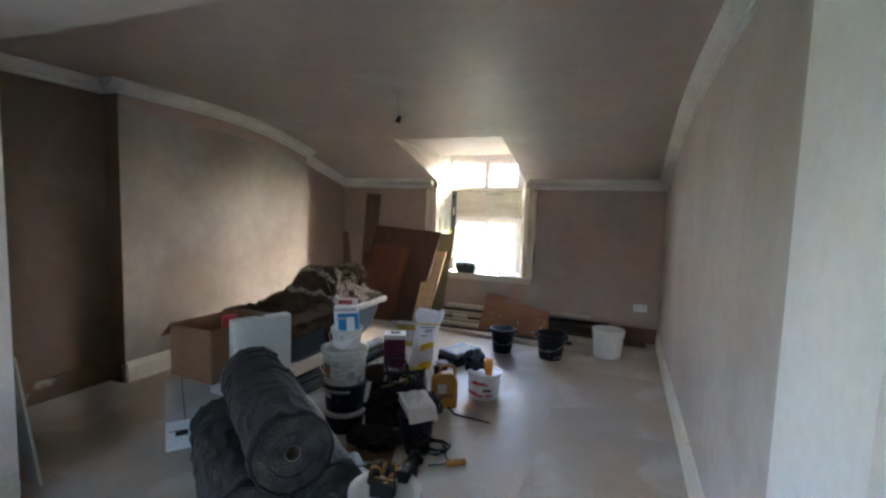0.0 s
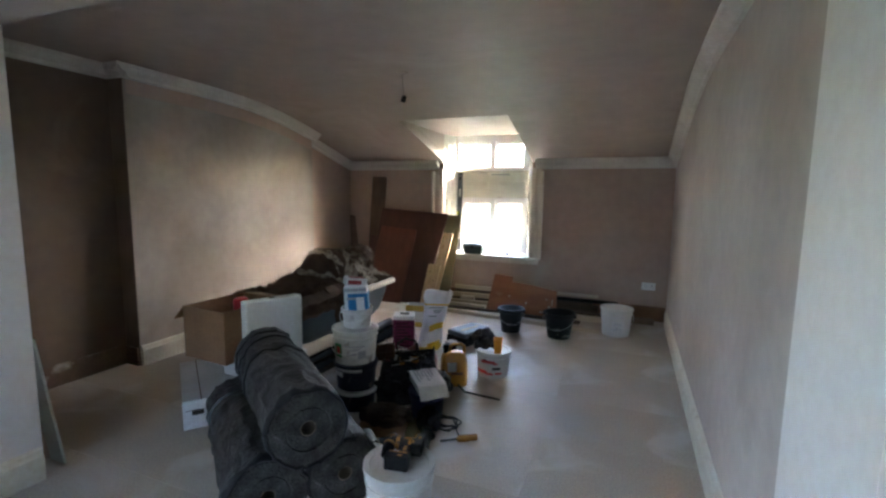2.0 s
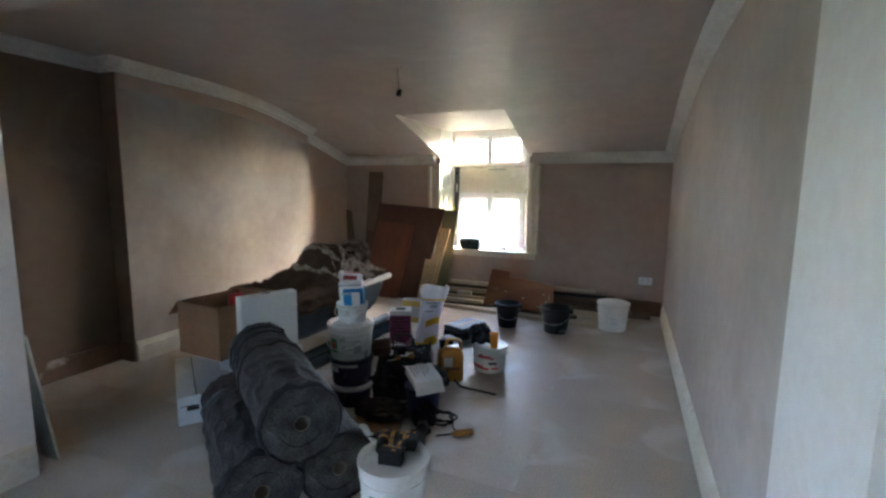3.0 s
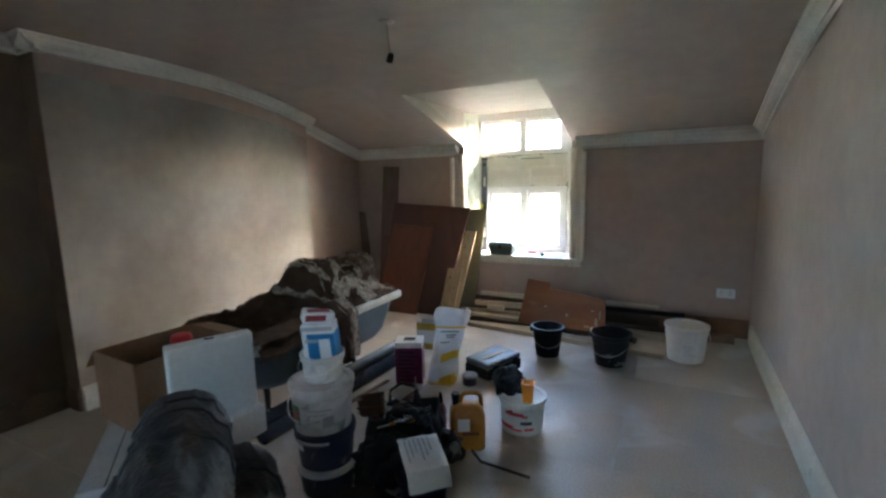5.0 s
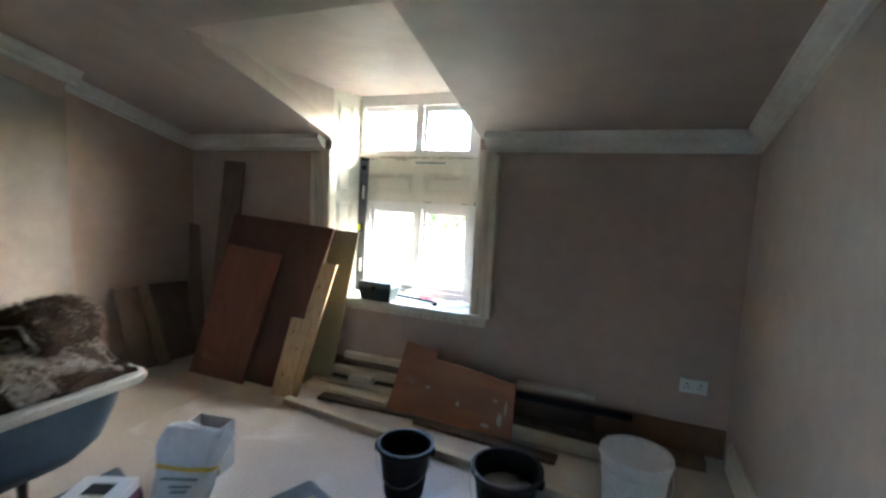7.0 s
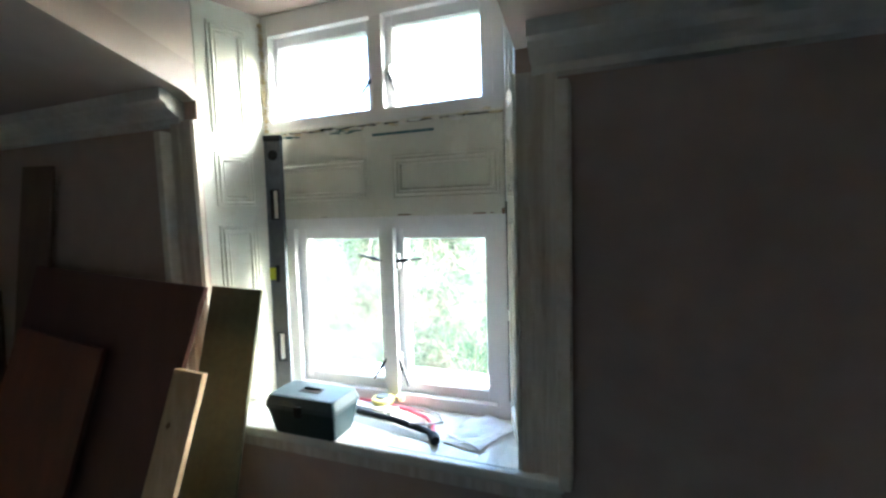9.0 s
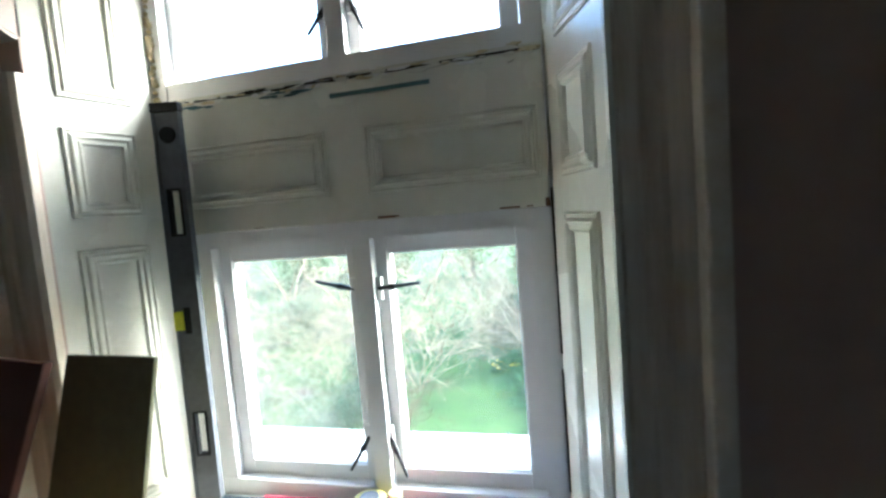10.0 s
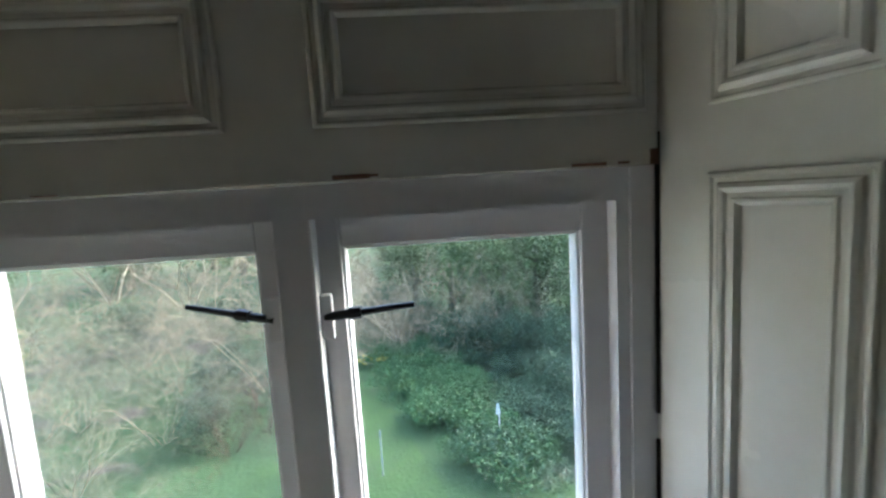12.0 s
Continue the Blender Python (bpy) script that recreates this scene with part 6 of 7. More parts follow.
BAGWHITE = mat("white plastic sack", (0.74, 0.75, 0.77), (0.66, 0.67, 0.70), rough=0.38, scale=7, fine=30, bump=0.5, depth=0.01)
BAGYELLOW = mat("yellow sack print", (0.75, 0.52, 0.02), (0.66, 0.44, 0.02), rough=0.4, scale=7, bump=0.4, depth=0.01)
bn, bl_ = BAGWHITE.node_tree.nodes, BAGWHITE.node_tree.links
tr_, mx_ = bn.new("ShaderNodeBsdfTranslucent"), bn.new("ShaderNodeMixShader")
tr_.inputs["Color"].default_value = (0.80, 0.82, 0.85, 1)
mx_.inputs["Fac"].default_value = 0.4
bl_.new(bn["Principled BSDF"].outputs[0], mx_.inputs[1])
bl_.new(tr_.outputs[0], mx_.inputs[2])
bl_.new(mx_.outputs[0], bn["Material Output"].inputs["Surface"])
ob = thing("plaster_sack", "half-empty white and yellow plastic sack standing upright", "sack", pose(-1.665, 2.80, 0, 0, 0, 20))


def sack_ring(bm, z, w, d, dx, dy, n=30, lift=0.0):
    out = []
    for i in range(n):
        a = 2 * math.pi * i / n
        c, s = math.cos(a), math.sin(a)
        wr = 1 + 0.06 * noise.noise(Vector((c * 2, s * 2, z * 9))) + 0.03 * math.sin(a * 5 + z * 20)
        out.append(bm.verts.new((dx + (w + lift) * math.copysign(abs(c) ** 0.7, c) * wr, dy + (d + lift) * math.copysign(abs(s) ** 0.7, s) * wr, z)))
    return out


def sack_shape(z):
    """Half width, half depth and lean of the sack at a height."""
    t = z / 0.52
    w = 0.096 + 0.012 * math.cos(t * 6.0) + 0.032 * t
    d = 0.085 * (1 - t) ** 0.6 + 0.012
    return w, d, 0.085 * t - 0.02, 0.12 * t * t


for nm, z0, z1, m_, lift in (("sack_film", 0.0, 0.52, BAGWHITE, 0.0), ("yellow_foot", 0.004, 0.066, BAGYELLOW, 0.002), ("yellow_band", 0.17, 0.225, BAGYELLOW, 0.002), ("yellow_stripe", 0.395, 0.408, BAGYELLOW, 0.002)):
    bm = bmesh.new()
    n = max(3, int((z1 - z0) / 0.016))
    rings = []
    for i in range(n + 1):
        z = z0 + (z1 - z0) * i / n
        w, d, dx, dy = sack_shape(z)
        rings.append(sack_ring(bm, z, w, d, dx, dy, 30, lift))
    loft(bm, rings, nm == "sack_film", nm == "sack_film")
    for v in bm.verts:
        t = max(0.0, v.co.z / 0.52 - 0.25)
        v.co += Vector((0.5, 1.0, 0.0)) * 0.030 * t * noise.noise(Vector((v.co.x * 22, 1.5, v.co.z * 13)))
        if v.co.z > 0.49:
            v.co.z += 0.035 * noise.noise(Vector((v.co.x * 26, v.co.y * 10, 2)))
        v.co.z += 0.028 * math.sin(v.co.x * 16) * (1 if nm in ("yellow_band", "yellow_foot") and v.co.z > 0.03 else 0)
    part(nm, bm, m_, ob, smooth=True)
bm = bmesh.new()
for z, a, b in ((0.372, -0.06, 0.075), (0.350, -0.02, 0.06), (0.335, -0.01, 0.05), (0.30, -0.05, 0.02)):
    w, d, dx, dy = sack_shape(z)
    slab(bm, (dx + a, dy - d - 0.010, z), (dx + b, dy - d - 0.010, z + 0.004), (dx + b, dy - d - 0.007, z + 0.012), (dx + a, dy - d - 0.007, z + 0.008), 0.002)
part("print_line", bm, mat("green-grey sack print", (0.16, 0.24, 0.22), rough=0.5), ob)

ob = thing("yellow_crate", "open white and yellow cardboard carton behind the sack", "carton", pose(-2.09, 3.36, 0, 0, 0, 10) @ Matrix.Scale(0.85, 4))
bm = bmesh.new()
ring_frame(bm, "x", -0.12, -0.115, -0.07, 0.07, 0.0, 0.29, 0.0699, 0.01)
box(bm, 0.115, 0.12, -0.07, 0.07, 0, 0.29)
box(bm, -0.115, 0.115, -0.07, -0.065, 0, 0.29)
box(bm, -0.115, 0.115, 0.065, 0.07, 0, 0.29)
box(bm, -0.115, 0.115, -0.065, 0.065, 0, 0.005)
part("carton_body", bm, WHITECARD, ob)
YELLOWCARD = mat("yellow carton print", (0.62, 0.42, 0.08), rough=0.6)
for z0, z1 in ((0.21, 0.285), (0.01, 0.07)):
    part("yellow_panel", boxes((-0.119, 0.119, -0.0718, -0.0702, z0, z1)), YELLOWCARD, ob)

CASEGREY = mat("dusty blue-grey case plastic", (0.13, 0.145, 0.17), (0.075, 0.085, 0.10), rough=0.42, scale=9, fine=50, bump=0.2, stain=(0.20, 0.18, 0.15), stain_at=0.62, stain_scale=12)
ob = thing("tool_case", "low black tool case with a dusty grey lid", "tool case", pose(-1.40, 3.125, 0, 0, 0, 68))
bm = bmesh.new()
box(bm, -0.19, 0.19, -0.125, 0.125, 0, 0.085, 0.018)
part("case_base", bm, BLACKPLASTIC, ob)
bm = bmesh.new()
box(bm, -0.185, 0.185, -0.12, 0.12, 0.085, 0.130, 0.016)
lid = part("case_lid", bm, CASEGREY, ob)
bm = boxes((-0.13, 0.13, -0.035, 0.005, 0.1295, 0.1325), bevel=0.001)
part("lid_label", bm, mat("tan lid label", (0.30, 0.235, 0.15), rough=0.6), lid)
bm = boxes((-0.165, 0.165, -0.105, -0.098, 0.129, 0.132), (-0.165, 0.165, 0.098, 0.105, 0.129, 0.132), bevel=0.001)
part("lid_rib", bm, CASEGREY, lid)
for s in (-0.11, 0.11):
    bm = boxes((s - 0.022, s + 0.022, -0.134, -0.122, 0.05, 0.11), bevel=0.003)
    part("latch", bm, BLACKPLASTIC, ob)
bm = bmesh.new()
tube(bm, [(-0.05, -0.122, 0.07), (-0.045, -0.155, 0.07), (0.045, -0.155, 0.07), (0.05, -0.122, 0.07)], 0.008, 8)
part("handle", bm, BLACKPLASTIC, ob)

ob = thing("small_can", "small dark can with a dull reddish lid", "can", pose(-1.47, 2.83, 0, 0, 0, 10))
bm = bmesh.new()
lathe(bm, [(0, 0), (0.052, 0), (0.054, 0.003), (0.054, 0.07), (0, 0.07)], 28)
part("can_body", bm, mat("dark can", (0.06, 0.025, 0.028), rough=0.4, metal=0.2), ob, smooth=True)
bm = bmesh.new()
lathe(bm, [(0, 0.075), (0.05, 0.074), (0.057, 0.068), (0.057, 0.056), (0.0545, 0.056)], 28)
part("can_lid", bm, mat("dull red can lid", (0.16, 0.09, 0.09), (0.3, 0.26, 0.25), rough=0.45, scale=20), ob, smooth=True)

GREENSCRAP = mat("green plastic scrap", (0.10, 0.32, 0.20), rough=0.5)
bm = boxes((-0.016, 0.016, -0.035, 0.035, 0.0, 0.006), bevel=0.002)
o = tagged(part("plastic_scrap", bm, GREENSCRAP), "small green plastic scrap on the floor", "scrap")
o.matrix_basis = pose(-1.075, 3.05, 0, 0, 0, -20)

# on the red-printed tub
BLACKBAG = mat("crumpled black plastic", (0.02, 0.02, 0.022), (0.03, 0.03, 0.032), rough=0.28, scale=12, fine=40, bump=0.7, depth=0.01)


def lump(bm, c, size, seed, sub=4, amp=0.25, freq=3.0):
    r = bmesh.ops.create_icosphere(bm, subdivisions=sub, radius=1.0)
    for v in r["verts"]:
        p = v.co.copy()
        f = 1 + amp * noise.noise(p * freq + Vector((seed, seed, 0))) + amp * 0.5 * noise.noise(p * freq * 2.6 + Vector((0, seed, 3)))
        v.co = Vector(c) + Vector((p.x * size[0], p.y * size[1], max(p.z, -0.55) * size[2])) * f


bm = bmesh.new()
lump(bm, (0, 0, 0.075), (0.095, 0.080, 0.088), 4, 4, 0.30, 2.4)
o = tagged(part("rubber_glove", bm, BLACKBAG, smooth=True), "crumpled black rubber glove heaped on a tub", "glove")
o.matrix_basis = pose(-1.02, 2.40, 0.206, 0, 0, 0)
ob = thing("ear_defenders", "black headband lying beside a rubber glove", "headband", pose(-1.00, 2.37, 0.214, 0, 0, 25))
bm = bmesh.new()
tube(bm, [(-0.085, 0, 0.012), (-0.082, 0.01, 0.07), (-0.05, 0.02, 0.135), (0, 0.025, 0.16), (0.05, 0.02, 0.135), (0.078, 0.01, 0.07), (0.08, 0, 0.012)], 0.006, 8)
part("band", bm, BLACKPLASTIC, ob, smooth=True)
for sx in (-1, 1):
    bm = bmesh.new()
    lathe(bm, [(0, -0.018), (0.030, -0.016), (0.036, 0.0), (0.030, 0.014), (0, 0.018)], 20, Matrix.Translation((sx * 0.074, 0, 0.034)) @ Matrix.Rotation(radians(90), 4, "Y"))
    part("ear_cup", bm, BLACKPLASTIC, ob, smooth=True)
ob = thing("orange_cup", "bright orange square plastic cup on a tub lid", "cup", pose(-0.888, 2.335, 0.2115, 0, 0, 12) @ Matrix.Scale(0.9, 4))
bm = bmesh.new()
loft(bm, [rrect(bm, a, a, 0.009, z, 4) for a, z in ((0.030, 0.0), (0.038, 0.118), (0.0405, 0.118), (0.0405, 0.128), (0.035, 0.128), (0.027, 0.006))], True, True)
part("cup_body", bm, mat("orange plastic", (0.80, 0.30, 0.01), (0.72, 0.25, 0.01), rough=0.4), ob)

# jerrycan
AMBER = mat("amber plastic can", (0.52, 0.24, 0.025), (0.42, 0.18, 0.02), rough=0.35, scale=6, bump=0.1, spec=0.5)
ob = thing("jerrycan", "amber plastic jerrycan with moulded handle and label", "jerrycan", pose(-1.165, 2.10, 0, 0, 0, 28))
bm = bmesh.new()
loft(bm, [rrect(bm, a, b, r, z, 6) for a, b, r, z in ((0.088, 0.058, 0.025, 0.0), (0.097, 0.066, 0.028, 0.01), (0.097, 0.066, 0.028, 0.19), (0.090, 0.060, 0.03, 0.225), (0.070, 0.045, 0.03, 0.25), (0.05, 0.03, 0.02, 0.258))], True, True)
part("can_body", bm, AMBER, ob, smooth=True)
bm = bmesh.new()
tube(bm, [(-0.035, 0, 0.25), (-0.03, 0, 0.295), (-0.01, 0, 0.312), (0.05, 0, 0.312), (0.075, 0, 0.295), (0.08, 0, 0.235)], 0.013, 10)
part("handle", bm, AMBER, ob, smooth=True)
bm = bmesh.new()
lathe(bm, [(0.02, 0.25), (0.02, 0.285), (0.023, 0.285), (0.023, 0.312), (0, 0.314)], 18, Matrix.Translation((-0.062, 0, 0)))
part("cap", bm, BLACKPLASTIC, ob, smooth=True)
bm = boxes((-0.055, 0.01, -0.0675, -0.0662, 0.12, 0.19), bevel=0)
part("label", bm, PAPERWHITE, ob)
bm = boxes((-0.03, 0.06, -0.0685, -0.0662, 0.095, 0.115), bevel=0)
part("label_band", bm, mat("brown label", (0.20, 0.09, 0.06), rough=0.5), ob)

# tool bag and the tools spilling from it
BAGCLOTH = mat("black tool bag cloth", (0.020, 0.019, 0.019), (0.032, 0.03, 0.028), rough=0.75, scale=10, fine=120, bump=0.6, stain=(0.12, 0.105, 0.09), stain_at=0.66, stain_scale=8)
ob = thing("tool_bag", "slumped open black tool bag full of tools", "tool bag", pose(-1.445, 1.90, 0, 0, 0, 30))
bm = bmesh.new()
rings = []
for z, sx, sy in ((0.0, 0.20, 0.13), (0.02, 0.215, 0.145), (0.10, 0.21, 0.14), (0.19, 0.195, 0.125), (0.25, 0.185, 0.115), (0.245, 0.175, 0.105), (0.17, 0.17, 0.10)):
    rings.append(rrect(bm, sx, sy, 0.05, z, 7))
loft(bm, rings, True, True)
for v in bm.verts:
    v.co += Vector((1, 1, 0.6)) * 0.025 * noise.noise(v.co * 8)
part("bag_body", bm, BAGCLOTH, ob, smooth=True)
for s in (-1, 1):
    bm = bmesh.new()
    tube(bm, [(-0.09, s * 0.11, 0.22), (-0.08, s * 0.13, 0.30), (-0.02, s * 0.15, 0.33), (0.06, s * 0.14, 0.31), (0.09, s * 0.11, 0.22)], 0.010, 8)
    part("strap_handle", bm, BAGCLOTH, ob, smooth=True)
for k in range(5):
    bm = boxes((-0.16 + 0.075 * k, -0.10 + 0.075 * k, -0.152, -0.138, 0.03, 0.12 + 0.02 * (k % 2)), bevel=0.005)
    part("pocket", bm, BAGCLOTH, ob)
spill = [("hand_tool", "dark red and black hand tool lying in the bag", (-1.50, 1.95, 0.24), (0.10, 0.3, 0.08), 0.022, mat("dark red grip", (0.10, 0.025, 0.025), rough=0.5)),
         ("hand_tool", "black screwdriver handle sticking out of the bag", (-1.40, 1.96, 0.25), (-0.08, 0.12, 0.10), 0.016, BLACKTOOL),
         ("hand_tool", "yellow-handled tool sticking out of the bag", (-1.55, 1.86, 0.23), (-0.10, 0.06, 0.11), 0.014, YELLOWTOOL),
         ("hand_tool", "grey steel tool lying across the bag", (-1.36, 1.90, 0.255), (-0.22, 0.06, 0.03), 0.010, STEEL),
         ("hand_tool", "black-gripped tool lying across the bag", (-1.47, 1.83, 0.25), (0.14, -0.04, 0.03), 0.018, BLACKTOOL)]
for nm, lab, a, d, r, m_ in spill:
    ob = thing(nm, lab, "hand tool", Matrix.Translation(a), "bag tools")
    dv = Vector(d)
    dv = dv.normalized() * min(dv.length, 0.22)
    bm = bmesh.new()
    tube(bm, [Vector(), dv * 0.1, dv * 0.5, dv * 0.55], [r * 0.7, r, r * 0.9, r * 0.5], 10)
    part("grip", bm, m_, ob, smooth=True)
    bm = bmesh.new()
    tube(bm, [dv * 0.54, dv], [0.005, 0.004], 8)
    part("shank", bm, STEEL, ob)
rng = random.Random(19)
CLUTTER = [("black-handled tool among the spilled tools", BLACKTOOL), ("amber-handled tool among the spilled tools", YELLOWTOOL), ("dull steel tool among the spilled tools", STEEL),
           ("dark red tool among the spilled tools", spill[0][5]), ("white plastic bit among the spilled tools", PAPERWHITE)]
for k in range(34):
    lab, m_ = CLUTTER[(1, 2, 0, 1, 3, 4)[k % 6]]
    on_bag = k < 22
    x, y = (rng.uniform(-1.58, -1.32), rng.uniform(1.80, 1.99)) if on_bag else (rng.uniform(-1.45, -1.12), rng.uniform(1.62, 1.80))
    a_, L = rng.uniform(0, 6.28), rng.uniform(0.08, 0.17)
    dv = Vector((math.cos(a_) * L, math.sin(a_) * L, rng.uniform(0.0, 0.05) if on_bag else 0.0))
    r = rng.uniform(0.008, 0.017)
    ob = thing("hand_tool", lab, "hand tool", Matrix.Translation((x, y, 0.20 + rng.uniform(0, 0.05) if on_bag else r)), "bag tools")
    bm = bmesh.new()
    tube(bm, [Vector(), dv * 0.1, dv * 0.5, dv * 0.56], [r * 0.6, r, r * 0.85, r * 0.45], 10)
    part("grip", bm, m_, ob, smooth=True)
    bm = bmesh.new()
    tube(bm, [dv * 0.55, dv * 0.95, dv], [0.005, 0.004, 0.006], 8)
    part("shank", bm, STEEL, ob)
ob = thing("power_cable", "black cable looped over the open tool bag", "cable", pose(-1.38, 1.86, 0.245))
bm = bmesh.new()
tube(bm, [((0.10 + 0.03 * math.sin(i * 0.5)) * math.cos(i * 0.26), (0.075 + 0.02 * math.cos(i * 0.37)) * math.sin(i * 0.26), 0.012 + 0.012 * math.sin(i * 0.31) + 0.0006 * i) for i in range(76)], 0.0055, 6)
part("cable_coil", bm, BLACKPLASTIC, ob, smooth=True)
ob = thing("squeeze_bottle", "pink and white squeeze bottle standing upright", "bottle", pose(-1.36, 2.16, 0, 0, 0, 0))
bm = bmesh.new()
lathe(bm, [(0, 0), (0.030, 0.0), (0.033, 0.01), (0.033, 0.14), (0.022, 0.18), (0.012, 0.19), (0, 0.19)], 20)
part("bottle_body", bm, mat("pinkish bottle", (0.42, 0.16, 0.20), (0.5, 0.4, 0.4), rough=0.4, scale=14), ob, smooth=True)
bm = bmesh.new()
lathe(bm, [(0.013, 0.185), (0.012, 0.21), (0.005, 0.25), (0, 0.251)], 14)
part("nozzle", bm, BLACKPLASTIC, ob, smooth=True)

BLUETUB = mat("blue-violet tub plastic", (0.035, 0.038, 0.115), (0.024, 0.026, 0.075), rough=0.4, scale=6, stain=(0.2, 0.19, 0.2), stain_at=0.66, stain_scale=10)
tub("blue-violet tub with papers laid on it", (-1.15, 1.575, 0), 0.10, 0.115, 0.17, BLUETUB, BLUETUB, name="paint_tub")
ob = thing("leaflet_box", "white printed box with a leaflet draped over it", "box", pose(-1.175, 1.595, 0.184, 0, 6, -47))
bm = boxes((-0.115, 0.115, -0.075, 0.075, 0, 0.055), bevel=0.003)
part("box_body", bm, PAPERWHITE, ob)
bm = bmesh.new()
gx = {}
for i in range(13):
    for j in range(9):
        x, y = -0.19 + 0.36 * i / 12, -0.085 + 0.19 * j / 8
        z = 0.058 + 0.008 * noise.noise(Vector((x * 20, y * 20, 1))) - (max(0, x - 0.105) * 1.0) - (max(0, -0.11 - x) * 0.7) + 0.004
        gx[i, j] = bm.verts.new((x, y, z))
for i in range(12):
    for j in range(8):
        bm.faces.new((gx[i, j], gx[i + 1, j], gx[i + 1, j + 1], gx[i, j + 1]))
r = bmesh.ops.extrude_face_region(bm, geom=list(bm.faces))
for v in r["geom"]:
    if isinstance(v, bmesh.types.BMVert):
        v.co.z += 0.0015
part("leaflet", bm, PAPERWHITE, ob)
bm = boxes(*[(-0.09, 0.06 - 0.03 * (i % 3), -0.06 + 0.022 * i, -0.055 + 0.022 * i, 0.0665, 0.0705) for i in range(6)])
part("print_line", bm, LABELGREY, ob)

# cable, orange-handled tool, rod
ob = thing("power_cable", "black power cable coiled loosely on the floor", "cable", pose(-1.0, 1.50, 0))
bm = bmesh.new()
pts = []
for i in range(120):
    a = i * 0.21
    r = 0.085 + 0.02 * math.sin(i * 0.37) + 0.01 * math.sin(i * 1.1)
    pts.append((r * math.cos(a) + 0.02 * math.sin(i * 0.05), r * 0.8 * math.sin(a) + 0.015 * math.cos(i * 0.08), 0.006 + 0.0035 * (i // 30) + 0.004 * abs(math.sin(i * 0.5))))
pts += [(0.09, -0.02, 0.006), (0.12, -0.08, 0.006), (0.15, -0.11, 0.012)]
tube(bm, pts, 0.005, 6)
part("cable_coil", bm, BLACKPLASTIC, ob, smooth=True)
ob = thing("orange_tool", "orange-handled tool on the floor at a cable's end", "hand tool", pose(-0.80, 1.365, 0.022, 0, 90, 35))
bm = bmesh.new()
lathe(bm, [(0, -0.065), (0.013, -0.06), (0.020, -0.045), (0.021, 0.0), (0.018, 0.03), (0.021, 0.05), (0.015, 0.062), (0, 0.065)], 18)
part("grip", bm, YELLOWTOOL, ob, smooth=True)
bm = bmesh.new()
lathe(bm, [(0.006, -0.16), (0.006, -0.06)], 10)
part("shank", bm, BLACKPLASTIC, ob)
ob = thing("pry_bar", "thin dark steel rod lying on the floor", "rod", Matrix())
bm = bmesh.new()
tube(bm, [(-1.09, 1.99, 0.05), (-1.03, 1.97, 0.014), (-0.90, 1.965, 0.010), (-0.765, 1.955, 0.010)], 0.008, 8)
part("rod_bar", bm, mat("dark steel", (0.06, 0.055, 0.05), rough=0.5, metal=0.6), ob)
bm = bmesh.new()
lump(bm, (0, 0, 0.05), (0.10, 0.08, 0.09), 9, 3, 0.3, 2.4)
o = tagged(part("black_bag", bm, BLACKBAG, smooth=True), "small crumpled black plastic bag on the floor", "bag")
o.matrix_basis = pose(-1.22, 1.95, 0, 0, 0, 0)
bm = bmesh.new()
lump(bm, (0, 0, 0.04), (0.09, 0.07, 0.07), 15, 3, 0.3, 2.4)
o = tagged(part("black_bag", bm, BLACKBAG, smooth=True), "crumpled black plastic bag beside a white tub", "bag")
o.matrix_basis = pose(-1.08, 1.02, 0, 0, 0, 0)
LEATHER = mat("scuffed brown leather", (0.085, 0.042, 0.018), (0.05, 0.025, 0.012), rough=0.55, scale=12, fine=80, bump=0.4, stain=(0.16, 0.10, 0.06), stain_at=0.64, stain_scale=14)
ob = thing("tool_pouch", "scuffed brown leather tool pouch on the tool bag", "tool pouch", pose(-1.60, 1.83, 0.232, 8, -6, 22))
bm = bmesh.new()
loft(bm, [rrect(bm, a_, b_, 0.02, z, 6) for a_, b_, z in ((0.060, 0.030, 0.0), (0.072, 0.038, 0.012), (0.075, 0.040, 0.075), (0.068, 0.034, 0.098), (0.060, 0.026, 0.09), (0.055, 0.02, 0.03))], True, True)
for v in bm.verts:
    v.co += Vector((1, 1, 0.6)) * 0.012 * noise.noise(v.co * 14)
part("pouch_body", bm, LEATHER, ob, smooth=True)
bm = boxes((-0.074, 0.074, -0.0455, -0.040, 0.050, 0.064), bevel=0.002)
part("pouch_strap", bm, LEATHER, ob)
DARKCLOTH = mat("dark dusty cloth", (0.022, 0.023, 0.03), (0.012, 0.012, 0.015), rough=0.85, scale=9, fine=90, bump=0.9, fine_mix=0.5, stain=(0.10, 0.09, 0.08), stain_at=0.66, stain_scale=10, depth=0.012)
BROWNCLOTH = mat("dark brown sacking", (0.075, 0.05, 0.035), (0.04, 0.028, 0.02), rough=0.9, scale=9, fine=90, bump=0.9, fine_mix=0.5, depth=0.012)
